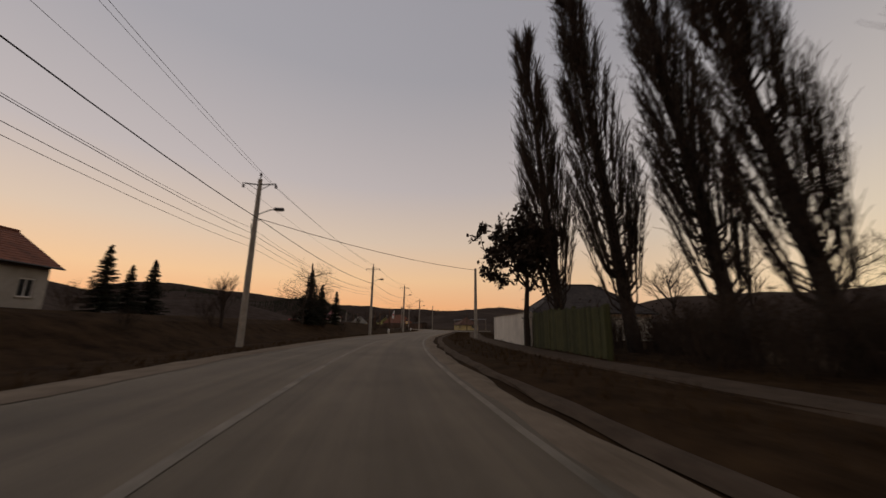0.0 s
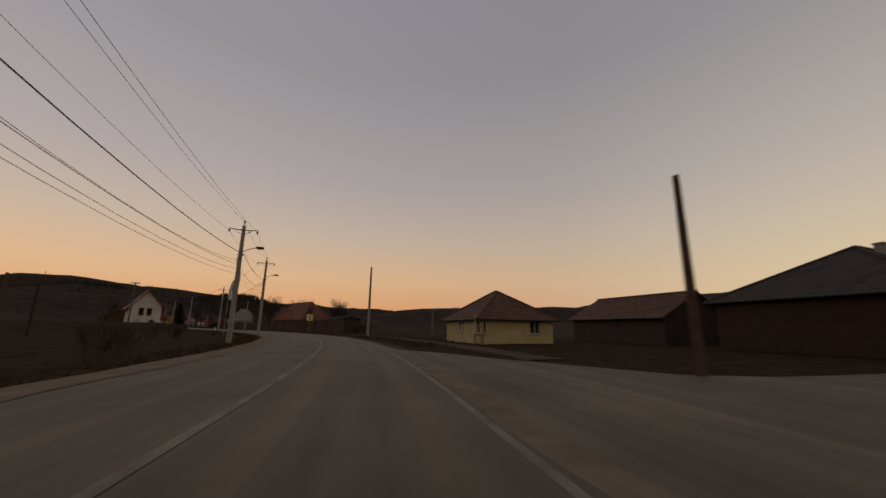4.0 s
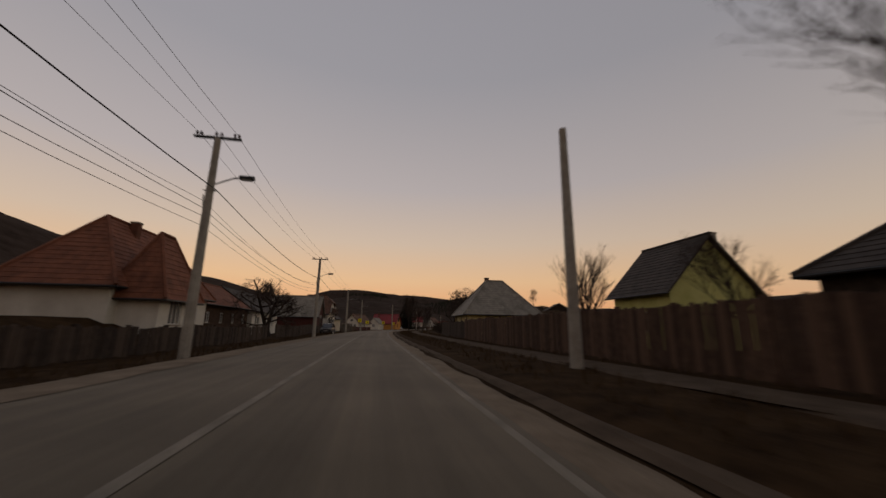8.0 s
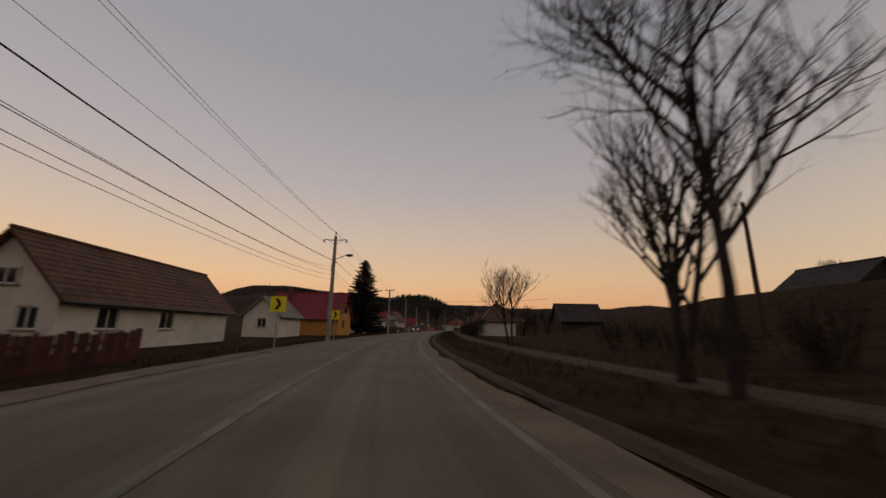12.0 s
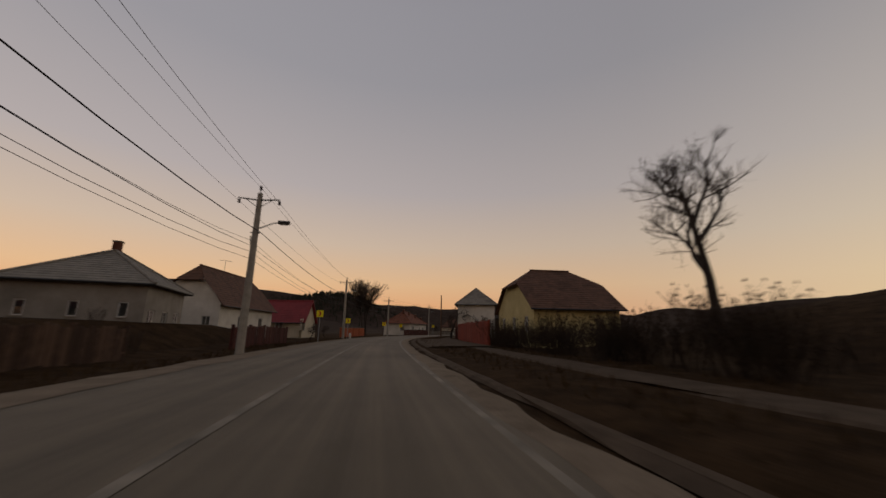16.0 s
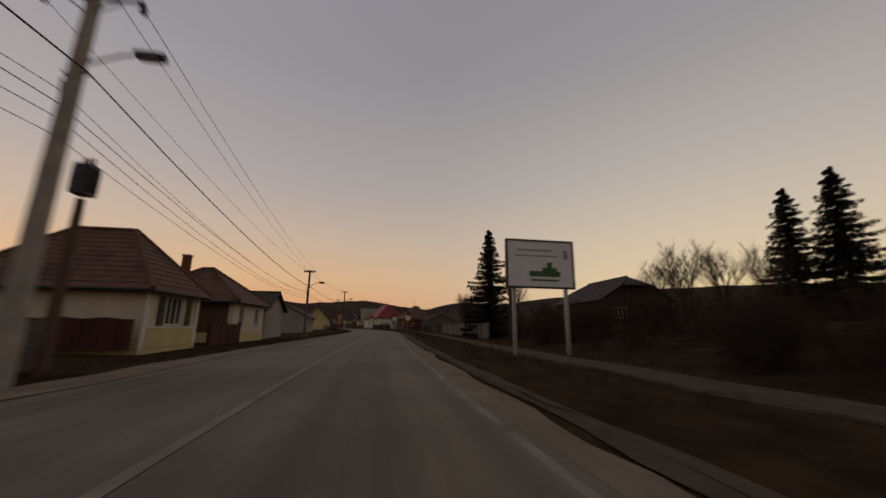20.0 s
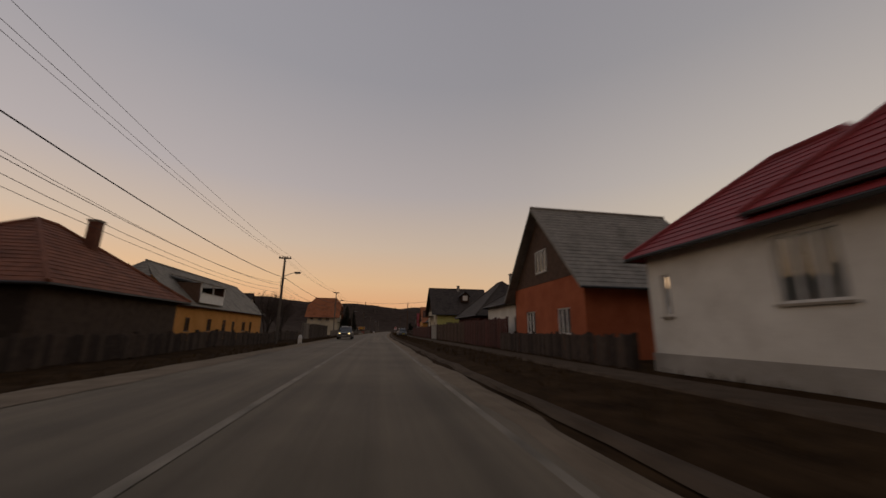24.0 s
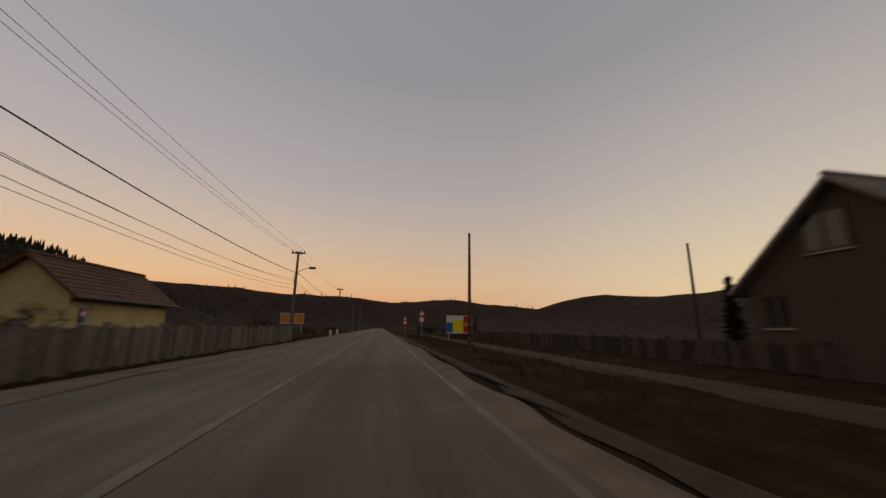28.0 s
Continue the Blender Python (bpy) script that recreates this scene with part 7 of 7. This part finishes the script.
flag = thing("feather_flag", stand(152.9, -9.0, ground_z(152.9, -9.0), 8), "tall white feather flag with a red mark", "flag")
q = Shape()
q.rod((-0.42, 0.0, -0.3), (-0.42, 0.0, 5.2), 0.03, 0.025, 8)
for k in range(8):
    a0, a1 = k / 8, (k + 1) / 8
    q.rod((-0.42 + 0.95 * a0 ** 2, 0, 5.2 + 2.3 * a0), (-0.42 + 0.95 * a1 ** 2, 0, 5.2 + 2.3 * a1), 0.022, 0.02, 6)
part("mast", q, STEEL, flag)
outline = [(-0.38, 4.2), (0.42, 4.2), (0.5, 5.4), (0.56, 6.5), (0.55, 7.45)]
outline += [(-0.40 + 0.95 * (k / 8) ** 2, 5.2 + 2.3 * k / 8) for k in range(7, -1, -1)]
part("cloth", flat(outline, 0.006, 0.012), SIGN_WHITE, flag, "white sailcloth")
part("mark", flat([(-0.2, 5.35), (0.05, 5.3), (0.38, 5.4), (0.3, 5.65), (0.4, 5.95), (0.1, 5.85), (-0.18, 6.0), (-0.1, 5.65)], -0.012), SIGN_RED, flag, "plain red mark")
# bridge rail beyond the curve
rail = thing("pipe_frame", stand(150.0, 24.0, 0.0, -35), "raised grey pipe on short posts above the field", "pipe")
q = Shape()
q.rod((-7, 0, 4.0), (7, 0, 4.4), 0.12, 0.12, 8)
part("pipe", q, STEEL, rail)
for x in (-6.5, -1.5, 3.5, 6.8):
    q = Shape()
    q.rod((x, 0, -0.6), (x, 0, 4.2 + 0.03 * x), 0.1, 0.1, 8)
    part("post", q, CONCRETE, rail)
# balconies and awning
bal = thing("balcony", stand(722.8, 8.6, 3.4), "brown wooden balcony of the cream house", "balcony")
q = Shape()
q.box(-0.9, 0.42, -2.0, 2.0, 0.0, 0.12)
part("deck", q, BROWN_WOOD, bal)
for k in range(17):
    q = Shape()
    q.box(-0.9, -0.86, -2.0 + 0.24 * k, -1.84 + 0.24 * k, 0.12, 0.95)
    part("baluster", q, MAROON, bal)
q = Shape()
q.box(-0.93, -0.83, -2.02, 2.04, 0.95, 1.03)
part("handrail", q, BROWN_WOOD, bal)
for s, d, z, n in ((283.6, -10.0, 3.5, 28), (380.0, -12.2, 3.0, 12), (762.0, -10.6, 2.9, 22), (762.0, -10.6, 5.2, 14)):
    bl = thing("balcony", stand(s, d, z), "wooden balcony with upright balusters", "balcony")
    sg = 1 if d < 0 else -1
    w = n * 0.24
    q = Shape()
    q.box(min(0, -sg * 0.8), max(0, -sg * 0.8), -w / 2, w / 2, 0.0, 0.12)
    q.box(min(0, sg * 0.3), max(0, sg * 0.3), -w / 2, w / 2, 0.0, 0.12)
    part("deck", q, BROWN_WOOD, bl)
    for k in range(n):
        q = Shape()
        q.box(sg * 0.28 - 0.02, sg * 0.28 + 0.02, -w / 2 + 0.24 * k, -w / 2 + 0.24 * k + 0.14, 0.12, 0.9)
        part("baluster", q, BROWN_WOOD, bl)
    q = Shape()
    q.box(sg * 0.28 - 0.05, sg * 0.28 + 0.05, -w / 2, w / 2, 0.9, 0.98)
    part("handrail", q, BROWN_WOOD, bl)
aw = thing("door_canopy", stand(657.5, 8.9, 3.0), "small dark canopy over the house door", "canopy")
q = Shape()
q.prism([(-1.1, 0.0), (0.28, 0.45), (0.28, 0.53), (-1.1, 0.08)], "y", -1.1, 1.1)
part("slope", q, DARK_ROOF, aw)
for y in (-0.95, 0.95):
    q = Shape()
    q.rod((0.25, y, -0.7), (-0.9, y, 0.02), 0.04, 0.04, 5)
    part("bracket", q, DARK_WOOD, aw)
dm = thing("dormer", stand(720.4, 14.0, 5.8), "small dormer window on the dark roof", "dormer")
q = Shape()
q.prism([(-0.6, 0.0), (0.6, 0.0), (0.6, 1.1), (0, 1.6), (-0.6, 1.1)], "y", -0.9, 1.6)
part("dormer_wall", q, BROWN_WOOD, dm)
q = Shape()
q.box(-0.4, 0.4, -0.94, -0.9, 0.25, 1.05)
part("window_frame", q, WHITE_FRAME, dm)
for sx in (-1, 1):
    q = Shape()
    q.poly((0, -1.15, 1.72), (0, 1.6, 1.72), (sx * 0.85, 1.6, 0.95), (sx * 0.85, -1.15, 0.95))
    q.poly((0, -1.15, 1.62), (0, 1.6, 1.62), (sx * 0.85, 1.6, 0.87), (sx * 0.85, -1.15, 0.87))
    part("roof_slope", q, DARK_ROOF, dm)


# ---------------------------------------------------------------- cars
def loft(sections, closed=True):
    sh = Shape()
    n = len(sections[0])
    for sec in sections:
        sh.v += [tuple(p) for p in sec]
    for i in range(len(sections) - 1):
        for k in range(n):
            j = (k + 1) % n
            sh.f.append((i * n + k, i * n + j, (i + 1) * n + j, (i + 1) * n + k))
    sh.f.append(tuple(range(n - 1, -1, -1)))
    sh.f.append(tuple((len(sections) - 1) * n + k for k in range(n)))
    return sh


def car(name, m, label, paint, length=4.2, width=1.72, height=1.45, tall=False, lit=False, plate=None, category="car"):
    """A car whose front looks along -y."""
    root = thing(name, m, label, category)
    w, half = width / 2, length / 2
    belt = height * 0.60
    # lower body
    prof = [(-half, 0.34, 0.58, 0.80), (-half + 0.12, 0.22, 0.68, 0.92), (-half + 0.5, 0.2, 0.76, 0.98), (-half + (0.8 if tall else 1.15), 0.2, belt, 1.0),
            (0.2, 0.2, belt + 0.02, 1.0), (half - 0.5, 0.2, belt + 0.04, 0.98), (half - 0.1, 0.24, belt, 0.93), (half, 0.36, belt - 0.1, 0.85)]
    secs = []
    for y, z0, z1, k in prof:
        x = w * k
        secs.append([(-x * 0.9, y, z0), (x * 0.9, y, z0), (x, y, z0 + 0.12), (x * 1.0, y, (z0 + z1) / 2), (x * 0.95, y, z1 - 0.05), (x * 0.86, y, z1), (-x * 0.86, y, z1), (-x * 0.95, y, z1 - 0.05), (-x, y, (z0 + z1) / 2), (-x, y, z0 + 0.12)])
    hull = part("body", loft(secs), paint, root, smooth=True)
    soft_edges = hull.modifiers.new("rounding", "SUBSURF")
    soft_edges.levels = soft_edges.render_levels = 2
    # cabin
    y0, y1, y2, y3 = -half + (0.78 if tall else 1.15), -half + (1.75 if tall else 1.95), half - (0.45 if tall else 0.75), half - 0.08
    gl = [[(-w * 0.84, y0, belt), (w * 0.84, y0, belt), (w * 0.83, y0, belt + 0.02), (-w * 0.83, y0, belt + 0.02)],
          [(-w * 0.86, y1, belt), (w * 0.86, y1, belt), (w * 0.68, y1, height - 0.05), (-w * 0.68, y1, height - 0.05)],
          [(-w * 0.86, y2, belt), (w * 0.86, y2, belt), (w * 0.68, y2, height - 0.05), (-w * 0.68, y2, height - 0.05)],
          [(-w * 0.84, y3, belt), (w * 0.84, y3, belt), (w * 0.8, y3, belt + 0.05), (-w * 0.8, y3, belt + 0.05)]]
    part("glazing", loft(gl), CAR_GLASS, root, "dark car glazing")
    rf = Shape()
    rf.poly((-w * 0.70, y1 - 0.05, height - 0.06), (w * 0.70, y1 - 0.05, height - 0.06), (w * 0.66, y1 + 0.25, height), (-w * 0.66, y1 + 0.25, height))
    rf.poly((-w * 0.66, y1 + 0.25, height), (w * 0.66, y1 + 0.25, height), (w * 0.66, y2 - 0.1, height), (-w * 0.66, y2 - 0.1, height))
    rf.poly((-w * 0.66, y2 - 0.1, height), (w * 0.66, y2 - 0.1, height), (w * 0.70, y2 + 0.05, height - 0.07), (-w * 0.70, y2 + 0.05, height - 0.07))
    for sx in (-1, 1):
        rf.poly((sx * w * 0.66, y1 + 0.25, height), (sx * w * 0.66, y2 - 0.1, height), (sx * w * 0.71, y2, height - 0.08), (sx * w * 0.71, y1, height - 0.08))
    part("roof", rf, paint, root)
    for sx in (-1, 1):
        for ya, yb, za, zb in ((y0, y1, belt, height - 0.05), (0.15, 0.12, belt, height - 0.05), (y3 - 0.05, y2, belt + 0.05, height - 0.05)):
            p = Shape()
            p.rod((sx * w * 0.86, ya, za), (sx * w * 0.70, yb, zb), 0.045, 0.04, 5)
            part("pillar", p, paint, root)
        mr = Shape()
        mr.box(sx * (w + 0.10) - 0.09, sx * (w + 0.10) + 0.09, y0 + 0.42, y0 + 0.55, belt + 0.02, belt + 0.17)
        part("mirror", mr, paint, root)
        for y in (-half + 0.82, half - 0.78):
            ty = Shape()
            ty.rod((sx * (w - 0.2), y, 0.31), (sx * (w + 0.005), y, 0.31), 0.31, 0.31, 18)
            wheel = part("wheel", ty, RUBBER, root)
            ri = Shape()
            ri.rod((sx * (w + 0.004), y, 0.31), (sx * (w + 0.016), y, 0.31), 0.2, 0.17, 12)
            part("rim", ri, STEEL, wheel)
        hl = Shape()
        hx = sx * w * 0.62
        hl.prism([(hx - 0.09, 0.64), (hx + 0.1, 0.64), (hx + 0.11, 0.69), (hx + 0.08, 0.73), (hx - 0.06, 0.73), (hx - 0.1, 0.69)], "y", -half - 0.02, -half + 0.14)
        part("headlight", hl, HEADLIGHT if lit else LAMP_OFF, root, "lit headlight" if lit else "clear headlight")
        tl = Shape()
        tl.box(sx * w * 0.78 - 0.1, sx * w * 0.78 + 0.1, half - 0.1, half + 0.01, 0.62, 0.85)
        part("tail_light", tl, SIGN_RED, root)
    bp = Shape()
    bp.prism([(-half - 0.07, 0.30), (-half + 0.12, 0.24), (-half + 0.12, 0.54), (-half - 0.05, 0.52)], "x", -w * 0.88, w * 0.88)
    part("bumper", bp, paint, root)
    gr = Shape()
    gr.box(-w * 0.4, w * 0.4, -half - 0.015, -half + 0.05, 0.6, 0.72)
    part("grille", gr, SIGN_BLACK, root)
    pl = Shape()
    pl.box(-0.26, 0.26, -half - 0.085, -half - 0.06, 0.36, 0.47)
    part("number_plate", pl, plate or GREY_WALL, root, "plain number plate")
    return root


car("hatchback_car", stand(707.5, -3.6, 0.03), "silver hatchback with lit headlights on the far lane", SILVER, lit=True)
car("off_road_car", stand(397.3, -3.3, 0.03), "dark olive off-road car with lit headlights on the far lane", OLIVE, 4.3, 1.8, 1.75, True, True)
car("minivan_car", stand(747.6, 5.2, -0.02, 6), "blue-grey minivan with yellow plate parked on the verge", BLUE_GREY, 4.5, 1.85, 1.7, True, False, SIGN_YELLOW)
car("parked_car", stand(262.5, -7.2, -0.05), "black hatchback parked on the verge", BLACK_PAINT)
car("parked_van", stand(369.6, -14.4, ground_z(369.6, -14.4), 80), "white delivery van parked in the yard", WHITE_PAINT, 4.3, 1.8, 1.9, True, category="van")

# television aerials and dishes on the roofs


def aerial(s, d, z, h=1.6):
    root = thing("roof_aerial", stand(s, d, z, 35), "thin metal television aerial on a roof mast", "aerial", "roof aerials")
    q = Shape()
    q.rod((0, 0, -0.6), (0, 0, h), 0.025, 0.02, 6)
    part("mast", q, DARK_STEEL, root)
    q = Shape()
    q.rod((-0.6, 0, h - 0.1), (0.6, 0, h - 0.1), 0.015, 0.015, 5)
    part("boom", q, DARK_STEEL, root)
    for x in (-0.5, -0.25, 0.0, 0.25, 0.5):
        q = Shape()
        q.rod((x, -0.3, h - 0.1), (x, 0.3, h - 0.1), 0.01, 0.01, 4)
        part("element", q, DARK_STEEL, root)


aerial(630.0, 14.5, 7.0)
aerial(474.5, 13.7, 5.6)
aerial(446.5, -18.6, 7.0)
aerial(655.6, 13.6, 8.6, 1.3)


def satellite_dish(s, d, z, turn):
    root = thing("satellite_dish", stand(s, d, z, turn), "round grey satellite dish on the wall", "satellite dish")
    q = Shape()
    n = 16
    for k in range(n):
        a, b2 = 2 * math.pi * k / n, 2 * math.pi * (k + 1) / n
        for r0, r1, y0, y1 in ((0.0, 0.18, 0.07, 0.045), (0.18, 0.3, 0.045, 0.0)):
            q.poly((r0 * math.cos(a), y0, r0 * math.sin(a)), (r1 * math.cos(a), y1, r1 * math.sin(a)), (r1 * math.cos(b2), y1, r1 * math.sin(b2)), (r0 * math.cos(b2), y0, r0 * math.sin(b2)))
    part("dish", q, GREY_WALL, root)
    q = Shape()
    q.rod((0, 0.08, 0), (0, 0.45, -0.1), 0.025, 0.025, 6)
    part("bracket", q, DARK_STEEL, root)
    q = Shape()
    q.rod((0, 0.02, -0.38), (0, -0.4, -0.05), 0.012, 0.012, 5)
    q.box(-0.05, 0.05, -0.48, -0.38, -0.1, 0.0)
    part("feed_arm", q, DARK_STEEL, root)


satellite_dish(272.6, -10.2, 2.6, 60)
satellite_dish(285.2, -10.0, 4.75, 60)

# board skirt, corner posts and shutters of the cream cottage
skirt = thing("board_fence", stand(538.85, -12.7, 0.0), "dark red boards standing along the cottage wall", "fence")
for i in range(24):
    bd = Shape()
    bd.box(-3.4 + i * 0.285, -3.4 + i * 0.285 + 0.27, -0.016, 0.016, 0.03, 1.22 + 0.03 * math.sin(i * 5.1))
    part("board", bd, MAROON, skirt)
for z in (0.35, 1.0):
    bd = Shape()
    bd.box(-3.4, 3.4, 0.016, 0.06, z, z + 0.09)
    part("rail", bd, MAROON, skirt)
for u in (540.45, 542.65):
    sh = thing("window_shutter", stand(u, -9.25, 0.95), "grey-green louvred window shutter", "shutter", "cottage shutters")
    fr = Shape()
    for a, b, c, e in ((-0.22, -0.17, 0, 1.25), (0.17, 0.22, 0, 1.25), (-0.17, 0.17, 0, 0.06), (-0.17, 0.17, 1.19, 1.25), (-0.17, 0.17, 0.6, 0.66)):
        fr.box(-0.02, 0.02, a, b, c, e)
    part("frame", fr, GREEN_WOOD, sh)
    for j in range(14):
        sl = Shape()
        z = 0.08 + j * 0.08
        sl.box(-0.012, 0.012, -0.17, 0.17, z, z + 0.055)
        part("slat", sl, GREEN_WOOD, sh)
for u in (539.44, 543.46):
    tr_post = thing("corner_post", stand(u, -9.26, 0.0), "white corner pilaster of the cottage", "pilaster", "cottage pilasters")
    cp = Shape()
    cp.box(-0.03, 0.03, -0.13, 0.13, 0.0, 2.7)
    part("shaft", cp, WHITE_WALL, tr_post)
    cc = Shape()
    cc.box(-0.06, 0.04, -0.17, 0.17, 2.55, 2.7)
    part("cap", cc, WHITE_WALL, tr_post)
lower = thing("wall_panel", stand(541.45, -9.25, 0.0), "yellow painted lower wall panel of the cottage", "wall panel")
lp = Shape()
lp.box(-0.03, 0.03, -1.86, 1.86, 0.05, 0.85)
part("panel", lp, YELLOW_WALL, lower)
lp = Shape()
lp.box(-0.05, 0.05, -1.86, 1.86, 0.85, 0.91)
part("sill", lp, WHITE_WALL, lower)
